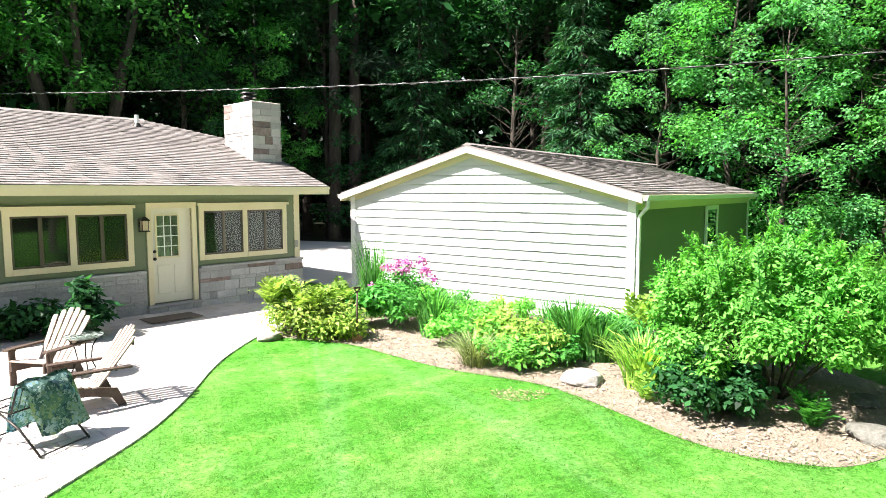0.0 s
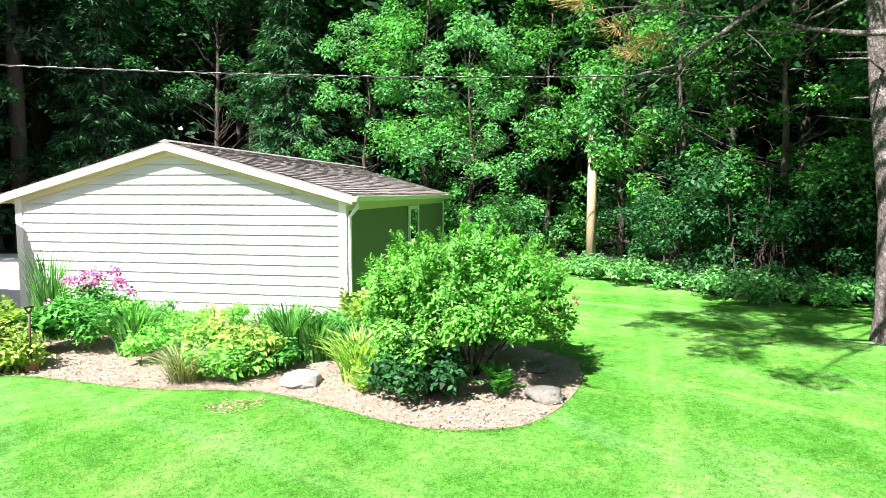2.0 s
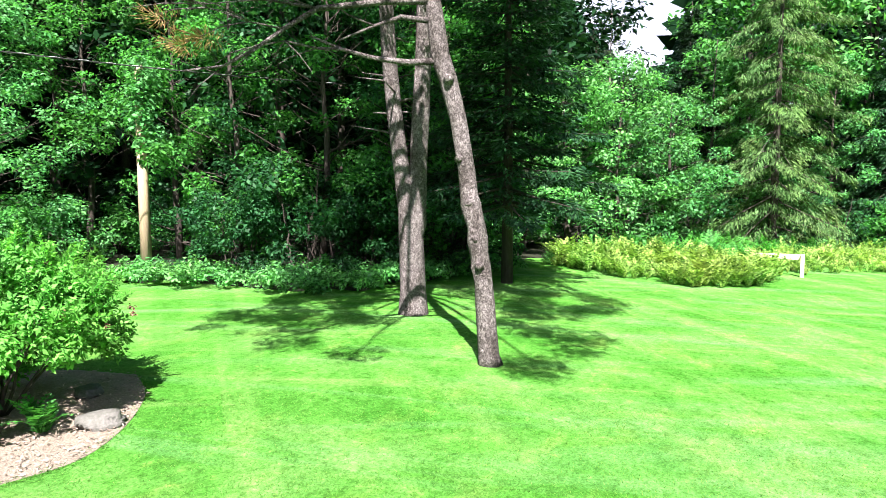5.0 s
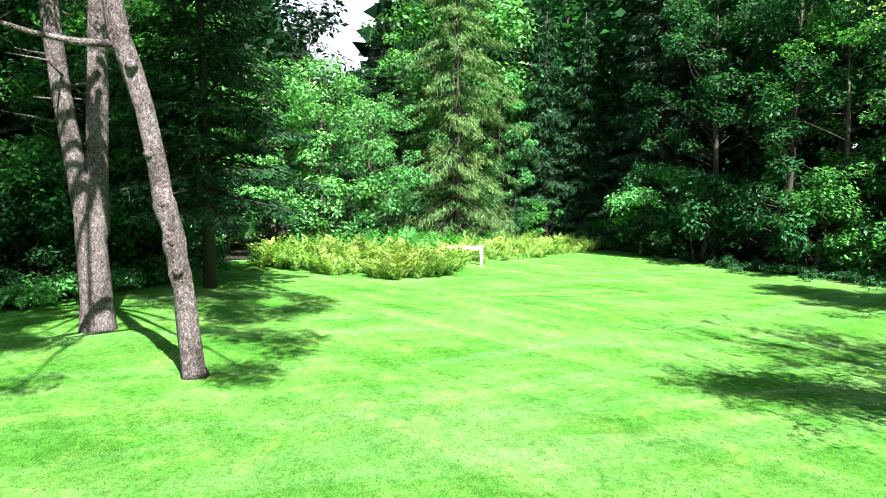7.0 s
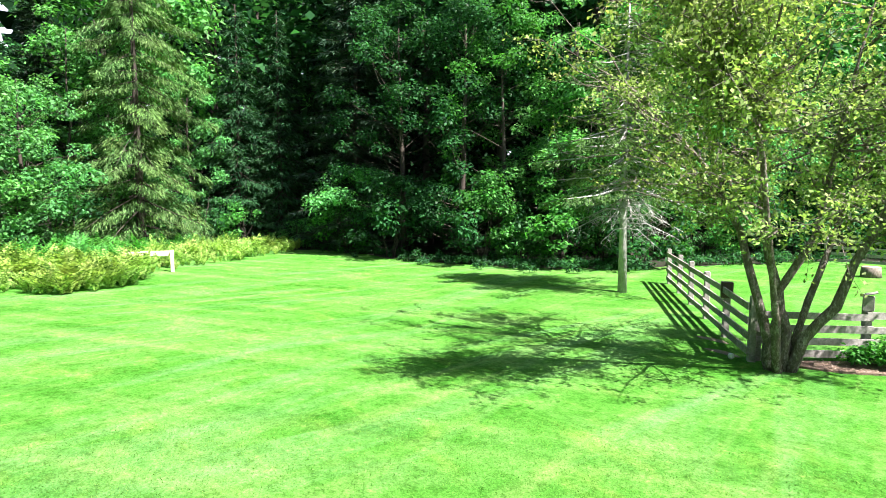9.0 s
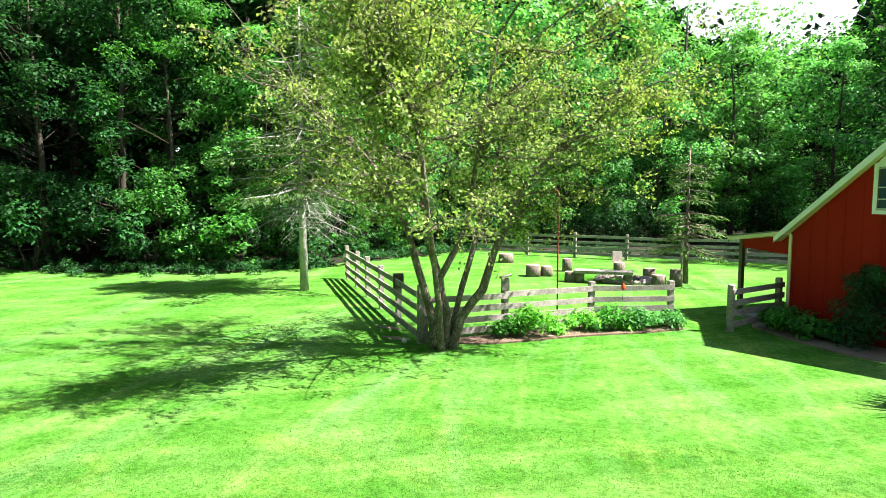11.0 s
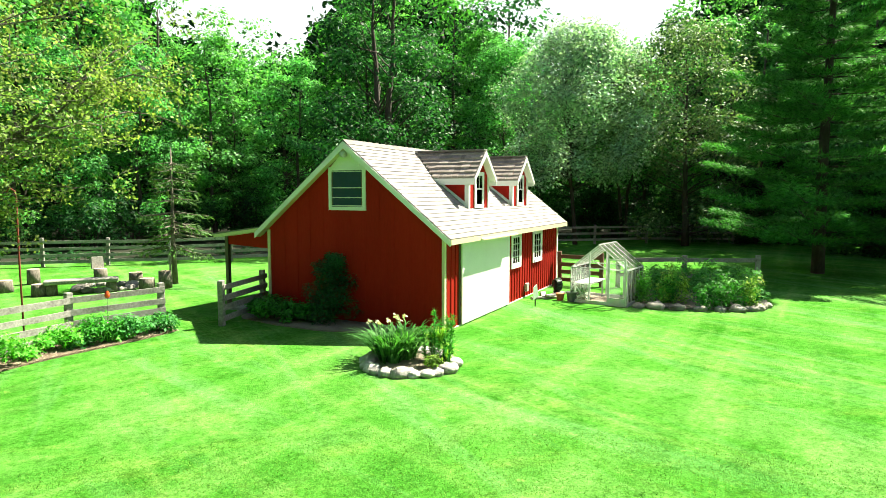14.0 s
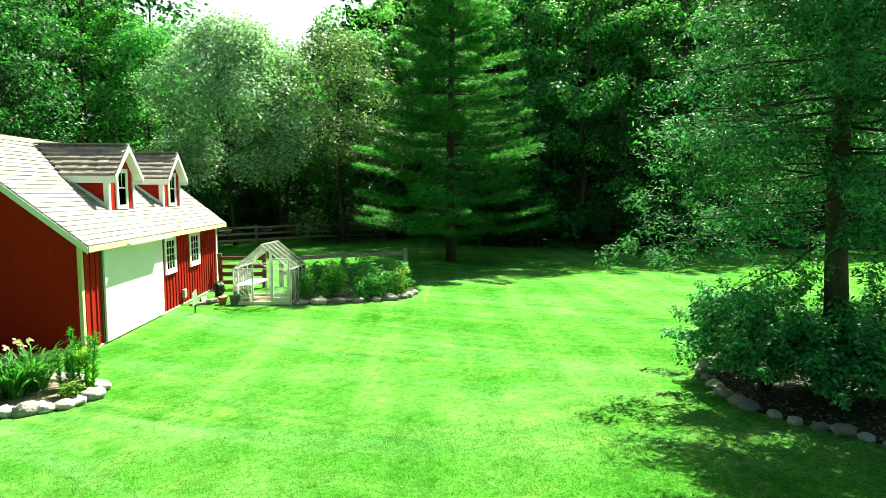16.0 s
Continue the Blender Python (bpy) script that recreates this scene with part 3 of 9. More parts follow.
def stone_face(parent, x0, x1, z0, z1, y, rng, out=-1, along="x", holes=(), name="stone", depth=0.05, material=None, rusty=0.05):
    """Ledge stones in uneven courses, each a piece of its own with a recessed joint."""
    z = z0
    while z < z1 - 0.03:
        h = min(rng.choice([0.085, 0.11, 0.15, 0.17, 0.21]), z1 - z)
        if z1 - z - h < 0.05:
            h = z1 - z
        x = x0
        while x < x1 - 0.02:
            w = rng.uniform(0.16, 0.62) * (1.2 if h < 0.1 else 0.9)
            if x1 - x - w < 0.12:
                w = x1 - x
            if not any(a < x + w / 2 < b for a, b in holes):
                p = depth * rng.uniform(0.5, 1.1)
                bm = bmesh.new()
                if along == "x":
                    box(bm, x + 0.005, x + w - 0.005, y, y + out * p, z + 0.005, z + h - 0.005, bevel=0.009)
                else:
                    box(bm, y, y + out * p, x + 0.005, x + w - 0.005, z + 0.005, z + h - 0.005, bevel=0.009)
                for v in bm.verts:          # hand-split, uneven faces
                    v.co += Vector(rng.normal(0, 0.0035, 3))
                part(name, bm, RUSTY_STONE if rng.uniform() < rusty else (material or STONE), parent)
            x += w
        z += h


def build_house():
    rng = np.random.default_rng(3)
    h = thing("house", -7.68, 10.65, H_AZ, "single-storey house with sage siding, cream trim and a stone base", "house", z=0)
    wins = [(0.19, 2.13, 1.13, 2.06), (3.70, 5.66, 1.13, 2.08)]
    door = (2.60, 3.44)
    holes = [*wins, (door[0], door[1], 0.18, 2.17), (-4.2, -1.9, 1.13, 2.06)]
    wall = part("wall", wall_with_holes(-9, 6.12, 0, 2.62, 0.0, 0.2, holes), GREEN_SIDING, h, "sage green wall")
    part("end_wall", boxes((5.92, 6.12, 0.2, 9.4, 0, 2.62), (-9, -8.8, 0.2, 9.4, 0, 2.62), (-9, 6.12, 9.4, 9.6, 0, 2.62)), GREEN_SIDING, h)
    g = bmesh.new()
    prism(g, [(6.1, 0.1, 2.62), (6.1, 9.5, 2.62), (6.1, 5.6, 3.9), (6.1, 4.0, 3.9)], (-0.15, 0, 0), (0, 0, 0))
    part("gable_wall", g, GREEN_SIDING, h)
    # clapboards above the stone
    for i in range(9):
        z = 0.93 + i * 0.18
        cuts = sorted([(a - 0.1, b + 0.1) for a, b, c, d in holes if c - 0.1 < z + 0.09 < d + 0.1])
        x = -9.0
        for a, b in [*cuts, (6.0, 6.0)]:
            if a > x:
                bm = prism(bmesh.new(), [(x, -0.004, z), (x, -0.026, z), (x, -0.008, z + 0.178), (x, -0.002, z + 0.178)], (0, 0, 0), (a - x, 0, 0))
                part("clapboard", bm, GREEN_SIDING, wall)
            x = b
    part("corner_board", boxes((6.0, 6.15, -0.03, 0.12, 0.9, 2.5)), CREAM, h)
    part("frieze_board", boxes((-9, 6.15, -0.045, -0.002, 2.42, 2.6)), CREAM, h)
    part("stone_cap", boxes((-9, 2.44, -0.12, 0.0, 0.85, 0.9), (3.58, 6.2, -0.12, 0.0, 0.85, 0.9), bevel=0.008), STONE, h, "projecting stone ledge")
    base = part("stone_base", boxes((-9, 2.46, -0.05, -0.003, 0, 0.85), (3.56, 6.16, -0.05, -0.003, 0, 0.85), (6.13, 6.17, -0.05, 4, 0, 0.9)), MORTAR, h, "mortar bed")
    stone_face(base, -3.2, 2.45, 0.0, 0.85, -0.045, rng, depth=0.03)
    stone_face(base, 3.57, 6.2, 0.0, 0.85, -0.045, rng, depth=0.03)
    # windows: two pairs of sliding sashes with a wide mullion
    for a, b, c, d in holes:
        if c < 0.5:
            continue
        m = (a + b) / 2
        sash_window(h, a, m - 0.055, c, d, -0.03, CREAM, SASH, 2)
        sash_window(h, m + 0.055, b, c, d, -0.03, CREAM, SASH, 2, left=False)
        part("window_head", boxes((a - 0.15, b + 0.15, -0.10, -0.062, d + 0.11, d + 0.17)), CREAM, h)
    # entry door
    dr = part("door", boxes((door[0], door[1], 0.04, 0.08, 0.2, 2.15)), DOOR_PAINT, h, "cream entry door with a nine-pane light")
    part("door_frame", boxes((door[0] - 0.1, door[0], -0.05, 0.05, 0.16, 2.27), (door[1], door[1] + 0.1, -0.05, 0.05, 0.16, 2.27), (door[0], door[1], -0.05, 0.05, 2.15, 2.27)), CREAM, dr)
    part("light_frame", boxes((2.69, 3.2, 0.02, 0.038, 1.12, 1.16), (2.69, 3.2, 0.02, 0.038, 2.0, 2.04), (2.69, 2.73, 0.02, 0.038, 1.16, 2.0), (3.16, 3.2, 0.02, 0.038, 1.16, 2.0)), CREAM, dr)
    mb = [(2.73 + 0.43 * k / 3 - 0.009, 2.73 + 0.43 * k / 3 + 0.009, 0.022, 0.036, 1.16, 2.0) for k in (1, 2)] + [(2.73, 3.16, 0.024, 0.034, 1.16 + 0.84 * k / 4 - 0.009, 1.16 + 0.84 * k / 4 + 0.009) for k in (1, 2, 3)]
    part("glazing_bar", boxes(*mb), WHITE, dr)
    # Pale sheet added behind the glass paints the reflections seen in it.
    part("reflection_sheet", boxes((2.73, 3.16, 0.032, 0.038, 1.16, 2.0)), surface("pale streaks for pane reflections", (0.12, 0.13, 0.10), (0.25, 0.27, 0.21), (0.4, 0.42, 0.34), 0.8, 4, 16, (1, 1, 0.2)), dr, "pale sheet standing in for the glass reflections")
    part("pane", boxes((2.73, 3.16, 0.027, 0.0275, 1.16, 2.0)), GLASS, dr).visible_shadow = False
    part("panel", boxes((2.72, 2.98, 0.03, 0.045, 0.38, 0.98), (3.06, 3.32, 0.03, 0.045, 0.38, 0.98), bevel=0.008), DOOR_PAINT, dr)
    for z in (1.12, 1.27):
        k = bmesh.new()
        bmesh.ops.create_uvsphere(k, u_segments=10, v_segments=6, radius=0.035, matrix=Matrix.Translation((2.66, 0.0, z)))
        box(k, 2.65, 2.67, 0.0, 0.045, z - 0.012, z + 0.012)
        part("door_knob" if z < 1.2 else "deadbolt", k, DARK_METAL, dr, "dark metal")
    st = part("step", boxes((2.44, 3.58, -0.16, 0.06, 0.13, 0.18), bevel=0.01), STONE, h, "stone threshold step")
    stone_face(st, 2.46, 3.56, 0.0, 0.13, -0.1, rng, depth=0.05)
    part("step_core", boxes((2.46, 3.56, -0.10, -0.003, 0.0, 0.13)), MORTAR, st)
    # lantern by the door
    ln = part("wall_lantern", boxes((2.36, 2.46, -0.03, -0.004, 1.80, 1.96), (2.40, 2.42, -0.16, -0.03, 1.93, 1.95)), DARK_METAL, h, "bronze wall lantern with pale glass")
    part("lantern_glass", boxes((2.35, 2.47, -0.22, -0.1, 1.72, 1.92), bevel=0.01), plain("frosted amber glass", (0.5, 0.42, 0.28), 0.25), ln)
    cap = bmesh.new()
    bmesh.ops.create_cone(cap, segments=4, radius1=0.13, radius2=0.03, depth=0.08, cap_ends=True, matrix=Matrix.Translation((2.41, -0.16, 1.96)) @ Matrix.Rotation(radians(45), 4, "Z"))
    box(cap, 2.33, 2.49, -0.24, -0.08, 1.70, 1.72)
    for dx in (-0.06, 0.06):
        for dy in (-0.06, 0.06):
            box(cap, 2.405 + dx, 2.415 + dx, -0.165 + dy, -0.155 + dy, 1.72, 1.93)
    part("lantern_cage", cap, DARK_METAL, ln)
    part("outlet_box", boxes((5.99, 6.08, -0.06, -0.031, 1.15, 1.32), bevel=0.008), plain("grey box", (0.3, 0.3, 0.28), 0.5), h)
    # roof with a clipped gable end
    e0, e1, zr, k = -0.6, 4.6, 4.40, 0.346
    x1, xr = 6.62, 4.45
    zc = 3.78
    yc = e0 + (zc - 2.6) / k
    bm = bmesh.new()
    P = {n: bm.verts.new(p) for n, p in dict(a=(-10, e0, 2.6), b=(x1, e0, 2.6), c=(x1, yc, zc), d=(xr, e1, zr), e=(-10, e1, zr), f=(x1, 9.2 - yc, zc), g=(x1, 9.8, 2.6), h=(-10, 9.8, 2.6)).items()}
    for f in ("abcde", "edfgh", "cfd"):
        bm.faces.new([P[q] for q in f])
    bmesh.ops.solidify(bm, geom=bm.faces[:], thickness=0.10)
    bmesh.ops.recalc_face_normals(bm, faces=bm.faces)
    roof = part("roof", bm, SHINGLE, h, "weathered brown-grey asphalt shingle roof")

    def ends(t):
        z = 2.6 + (zr - 2.6) * t
        return -6.0, (x1 if z < zc else x1 + (xr - x1) * (z - zc) / (zr - zc)) - 0.01

    shingle_rows(roof, SHINGLE, ends, e0 - 0.02, 2.605, e1, zr + 0.005, 0.13, 0.2, rng)
    cp = bmesh.new()
    for i in range(52):
        x = -6 + i * 0.2
        prism(cp, [(x, e1 - 0.14, zr - 0.025), (x, e1, zr + 0.04), (x, e1 + 0.14, zr - 0.025)], (0, 0, 0.0), (0.21, 0, 0.008))
    tagged(part("ridge_cap", cp, SHINGLE, roof), kind="stuff")
    part("fascia", boxes((-10, x1, e0 - 0.02, e0 + 0.015, 2.43, 2.59)), CREAM, h)
    rk = bmesh.new()
    prism(rk, [(x1, e0, 2.43), (x1, e0, 2.585), (x1, yc, zc - 0.02), (x1, yc, zc - 0.17)], (-0.03, 0, 0), (0.012, 0, 0))
    prism(rk, [(x1, 9.8, 2.43), (x1, 9.8, 2.585), (x1, 9.2 - yc, zc - 0.02), (x1, 9.2 - yc, zc - 0.17)], (-0.03, 0, 0), (0.012, 0, 0))
    part("rake_board", rk, CREAM, h)
    part("soffit", boxes((-10, x1 - 0.03, e0 + 0.02, 0.0, 2.43, 2.45), (6.12, x1 - 0.03, 0, 9.7, 2.43, 2.45)), CREAM, h)
    part("gutter", boxes((-10, x1 + 0.0, e0 - 0.045, e0 - 0.022, 2.55, 2.605)), CREAM, h)
    # vent pipe and chimney
    v = bmesh.new()
    bmesh.ops.create_cone(v, segments=12, radius1=0.05, radius2=0.05, depth=0.35, cap_ends=True, matrix=Matrix.Translation((3.97, 3.9, 4.28)))
    vp = part("vent_pipe", v, WHITE, h, "white plastic vent pipe")
    v = bmesh.new()
    bmesh.ops.create_cone(v, segments=12, radius1=0.13, radius2=0.055, depth=0.1, cap_ends=True, matrix=Matrix.Translation((3.97, 3.9, 4.2)))
    part("flashing", v, DARK_METAL, vp)
    cx0, cx1, cy0, cy1, cz0, cz1 = 5.70, 6.50, 1.25, 2.62, 3.0, 4.72
    # Core in the same light tone, so sun seems to wash out the joints.
    ch = part("chimney", boxes((cx0, cx1, cy0, cy1, cz0, cz1)), SUNLIT_STONE, h, "square chimney of ledge stone with sunlight painted in")
    stone_face(ch, cx0, cx1, 3.15, cz1, cy0, rng, -1, "x", depth=0.02, material=SUNLIT_STONE, rusty=0.2)
    stone_face(ch, cy0 - 0.03, cy1, 3.2, cz1, cx0, rng, -1, "y", depth=0.02, material=SUNLIT_STONE)
    stone_face(ch, cy0 - 0.03, cy1, 3.0, cz1, cx1, rng, 1, "y", depth=0.02, material=SUNLIT_STONE, rusty=0.2)
    part("chimney_cap", boxes((cx0 - 0.015, cx1 + 0.015, cy0 - 0.015, cy1 + 0.015, cz1, cz1 + 0.03), bevel=0.01), SUNLIT_STONE, ch)
    fl = bmesh.new()
    for r, z0, z1 in ((0.12, 4.75, 4.91), (0.2, 4.91, 4.94), (0.13, 4.94, 5.0), (0.21, 5.01, 5.04)):
        bmesh.ops.create_cone(fl, segments=14, radius1=r, radius2=r * 0.9, depth=z1 - z0, cap_ends=True, matrix=Matrix.Translation((6.0, 1.9, (z0 + z1) / 2)))
    part("flue_cap", fl, DARK_METAL, ch, "dark metal flue cap")


build_house()


# ---- the garage ----
def build_garage():
    rng = np.random.default_rng(5)
    az = 36.1
    W, L, ez, pz = 7.118, 10.5, 2.377, 3.345
    g = thing("garage", 3.494, 11.312, az - 90, "pale sage garage with lap siding and a low gable roof", "garage", z=0)
    # local x runs along the gable towards the drive, local -y goes back along the side
    wall = part("gable_wall", prism(bmesh.new(), [(0, 0, 0), (W, 0, 0), (W, 0, ez), (W / 2, 0, pz - 0.06), (0, 0, ez)], (0, -0.15, 0), (0, 0, 0)), PALE_SIDING, g, "pale sage gable wall")
    part("foundation", boxes((0.02, W - 0.02, 0.0, 0.012, 0.0, 0.2)), CONCRETE, g)
    for i in range(17):
        z = 0.14 + i * 0.194
        top = z + 0.20
        half = 0 if z < ez else (z - ez) / (pz - ez) * W / 2
        ht = 0 if top < ez else min((top - ez) / (pz - ez), 0.98) * W / 2
        if z > pz - 0.15:
            break
        a, b = max(half, ht * 0.9) + 0.11, W - max(half, ht * 0.9) - 0.11
        if b - a < 0.2:
            continue
        bm = prism(bmesh.new(), [(a, 0.002, z), (a, 0.034, z), (a, 0.034, z + 0.006), (a, 0.008, z + 0.184), (a, 0.002, z + 0.184)], (0, 0, 0), (b - a, 0, 0))
        part("clapboard", bm, PALE_SIDING, wall)
    part("corner_board", boxes((-0.03, 0.12, -0.1, 0.035, 0.05, ez)), WHITE, g)
    part("corner_board", boxes((W - 0.12, W + 0.03, -0.1, 0.035, 0.05, ez)), WHITE, g)
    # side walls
    # Darker siding than the gable's: this side's shade is put into the colour.
    side = part("side_wall", boxes((0, 0.15, -L, -0.15, 0, ez)), GREEN_SIDING, g, "side wall, shade painted in its darker sage siding")
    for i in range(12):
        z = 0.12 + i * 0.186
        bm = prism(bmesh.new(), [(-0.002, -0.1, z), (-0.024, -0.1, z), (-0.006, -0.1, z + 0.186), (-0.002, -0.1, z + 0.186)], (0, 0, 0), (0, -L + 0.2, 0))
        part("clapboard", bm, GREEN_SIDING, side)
    part("far_wall", boxes((W - 0.15, W, -L, -0.15, 0, ez), (0, W, -L - 0.15, -L, 0, ez)), PALE_SIDING, g)
    part("corner_board", boxes((-0.03, 0.0, -L - 0.16, -L + 0.1, 0.05, ez)), WHITE, g)
    part("frieze_board", boxes((-0.03, -0.001, -L, -0.1, ez - 0.22, ez)), CREAM, g)
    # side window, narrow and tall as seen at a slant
    wn_ = part("window", boxes((-0.05, -0.026, -6.15, -5.15, 1.2, 2.05)), ROOM_SHADE, g)
    part("window_frame", boxes((-0.075, -0.026, -6.25, -6.15, 1.1, 2.15), (-0.075, -0.026, -5.15, -5.05, 1.1, 2.15), (-0.075, -0.026, -6.15, -5.15, 2.05, 2.15), (-0.075, -0.026, -6.15, -5.15, 1.1, 1.2)), WHITE, wn_)
    part("pane", boxes((-0.056, -0.052, -6.15, -5.15, 1.2, 2.05)), GLASS, wn_).visible_shadow = False
    # roof
    ov, rk = 0.20, 0.205
    k = (pz - ez) / (W / 2)
    top = pz + 0.14
    zl = top - k * (W / 2 + ov)
    bm = bmesh.new()
    prism(bm, [(-ov, rk, zl), (W / 2, rk, top), (W + ov, rk, zl), (W + ov, rk, zl - 0.09), (W / 2, rk, top - 0.09), (-ov, rk, zl - 0.09)], (0, 0, 0), (0, -L - 2 * rk, 0))
    roof = part("roof", bm, SHINGLE, g, "brown-grey asphalt shingle roof")
    for x0, x1 in ((-ov, W / 2), (W + ov, W / 2)):
        b2 = bmesh.new()
        n = 24
        for i in range(n):
            t0, t1 = i / n, min((i + 1) / n + 0.01, 1)
            y = rk
            while y > -L - rk:
                w = 0.3 * rng.uniform(0.6, 1.3)
                l, r = y, max(y - w + 0.006, -L - rk)
                y -= w
                th = 0.014 * rng.uniform(0.7, 1.7)
                p0 = (x0 + (x1 - x0) * t0, zl + (top - zl) * t0)
                p1 = (x0 + (x1 - x0) * t1, zl + (top - zl) * t1 + 0.004)
                v = [b2.verts.new(q) for q in ((p0[0], l, p0[1] + th + 0.01), (p0[0], r, p0[1] + th + 0.01), (p1[0], r, p1[1]), (p1[0], l, p1[1]))]
                u = [b2.verts.new(q) for q in ((p0[0], l, p0[1]), (p0[0], r, p0[1]))]
                b2.faces.new(v)
                b2.faces.new((u[0], u[1], v[1], v[0]))
        bmesh.ops.recalc_face_normals(b2, faces=b2.faces)
        for f in b2.faces:
            if f.normal.z < 0:
                f.normal_flip()
        tagged(part("shingle_course", b2, SHINGLE, roof), kind="stuff")
    cp = bmesh.new()
    for i in range(60):
        y = rk - i * 0.215
        prism(cp, [(W / 2 - 0.14, y, top - 0.02), (W / 2, y, top + 0.035), (W / 2 + 0.14, y, top - 0.02)], (0, 0, 0.008), (0, -0.22, 0))
    tagged(part("ridge_cap", cp, SHINGLE, roof), kind="stuff")
    for sx in (0, 1):
        f = bmesh.new()
        xe = -ov if sx == 0 else W + ov
        prism(f, [(xe, rk, zl - 0.03), (W / 2, rk, top - 0.05), (W / 2, rk, top - 0.165), (xe, rk, zl - 0.165)], (0, 0, 0), (0, 0.025, 0))
        part("rake_board", f, WHITE, g)
        f = bmesh.new()
        prism(f, [(xe, 0.02, zl - 0.14), (W / 2, 0.02, top - 0.14), (W / 2, 0.02, top - 0.16), (xe, 0.02, zl - 0.16)], (0, 0, 0), (0, rk - 0.02, 0))
        part("rake_soffit", f, CREAM, g)
        f = bmesh.new()
        prism(f, [(xe if sx else xe, 0.003, zl - 0.165), (W / 2, 0.003, top - 0.165), (W / 2, 0.003, top - 0.27), (0.0 if sx == 0 else W, 0.003, zl - 0.27 + k * ov)], (0, 0, 0), (0, 0.03, 0))
        part("rake_frieze", f, CREAM, g)
        x_in = 0.0 if sx == 0 else W
        part("eave_soffit", boxes((min(xe, x_in), max(xe, x_in), -L, 0.0, zl - 0.19, zl - 0.17)), CREAM, g)
        part("eave_fascia", boxes((xe - 0.012, xe + 0.012, -L - rk, rk, zl - 0.19, zl - 0.02)), CREAM, g)
        gb = bmesh.new()
        s = -1 if sx == 0 else 1
        prism(gb, [(xe + s * 0.013, 0, zl - 0.13), (xe + s * 0.08, 0, zl - 0.13), (xe + s * 0.11, 0, zl - 0.03), (xe + s * 0.10, 0, zl - 0.03), (xe + s * 0.07, 0, zl - 0.12), (xe + s * 0.013, 0, zl - 0.12)], (0, rk, 0), (0, -L - rk, 0))
        part("gutter", gb, WHITE, g)
    w = Wood()
    w.stem([(-ov - 0.06, 0.1, zl - 0.12), (-ov - 0.05, 0.05, zl - 0.24), (-0.07, -0.04, zl - 0.42), (-0.07, -0.04, 0.25), (-0.16, -0.02, 0.12)], [0.04] * 5, 8)
    part("downspout", w.mesh("downspout"), WHITE, g, "white metal downspout")


build_garage()


# ---- the red barn ----
def build_barn():
    rng = np.random.default_rng(8)
    L, W, ez, pz = 8.54, 5.05, 1.602, 3.595
    zb = -0.6
    b = thing("barn", -3.11, -13.24, 220.2, "red board-and-batten barn with white trim and two dormers", "barn", z=0)
    # front at y = 0 faces the lawn, gable at x = 0
    w1, w2 = (4.17, 4.76, 0.48, 1.26), (6.0, 6.68, 0.48, 1.26)
    dx0, dx1 = 0.80, 3.84
    fw = part("front_wall", wall_with_holes(0, L, zb - 0.1, ez, 0, 0.12, [w1, w2]), RED, b, "sunlit red front wall")
    gw = part("gable_wall", prism(bmesh.new(), [(0, 0.12, zb - 0.1), (0, W, zb - 0.1), (0, W, ez), (0, W / 2, pz - 0.05), (0, 0.12, ez)], (0, 0, 0), (0.12, 0, 0)), RED, b, "shaded red gable wall")
    part("back_wall", boxes((0.12, L, W - 0.12, W, zb - 0.1, ez)), RED, b)
    part("far_gable", prism(bmesh.new(), [(L, 0.12, zb - 0.1), (L, W - 0.12, zb - 0.1), (L, W - 0.12, ez), (L, W / 2, pz - 0.05), (L, 0.12, ez)], (-0.12, 0, 0), (0, 0, 0)), RED, b)
    # boards and battens
    y = 0.05
    while y < W - 0.05:
        zt = ez + (pz - ez) * (1 - abs(y - W / 2) / (W / 2)) - 0.14
        if 1.96 < y < 3.1 and zt > 2.05:
            part("batten", boxes((-0.009, -0.001, y, y + 0.03, zb, 2.07)), RED, gw)
        else:
            part("batten", boxes((-0.009, -0.001, y, y + 0.03, zb, zt)), RED, gw)
        y += 0.405
    x = 0.12
    while x < L - 0.1:
        lo, hi = zb, ez - 0.1
        if not (dx0 - 0.05 < x < dx1 + 0.05):
            if any(q[0] - 0.16 < x < q[1] + 0.12 for q in (w1, w2)):
                hi = 0.35
            part("batten", boxes((x, x + 0.04, -0.02, -0.001, lo, hi)), RED, fw)
        x += 0.215
    part("corner_board", boxes((-0.02, 0.07, -0.025, -0.001, zb, ez), (-0.025, -0.001, -0.02, 0.04, zb, ez)), CREAM, b)
    part("corner_board", boxes((-0.025, -0.001, W - 0.06, W + 0.02, zb, ez - 0.05)), CREAM, b)
    part("corner_board", boxes((L - 0.1, L + 0.02, -0.025, -0.001, zb, ez)), WHITE, b)
    # sliding door and its track hood
    part("sliding_door", boxes((dx0, dx1, -0.075, -0.03, zb + 0.03, 1.42), bevel=0.006), WHITE, b, "flat white sliding barn door")
    part("track_hood", prism(bmesh.new(), [(1.5, -0.03, 1.50), (1.5, -0.36, 1.40), (1.5, -0.36, 1.37), (1.5, -0.03, 1.46)], (-0.1, 0, 0), (2.25, 0, 0)), CREAM, b, "slanted board over the door track")
    # Dark brown strip paints the shadow in the gap beside the door.
    part("door_shadow_gap", boxes((dx0 - 0.06, dx0, -0.028, -0.002, zb, 1.43)), SASH, b, "dark strip that paints the doorway's shadow")
    # front windows
    for q in ((4.17, 4.76, 0.47, 1.27), (6.0, 6.68, 0.47, 1.27)):
        sash_window(b, q[0], q[1], q[2], q[3], -0.02, WHITE, WHITE, 1, (2, 3), -1, 0.10)
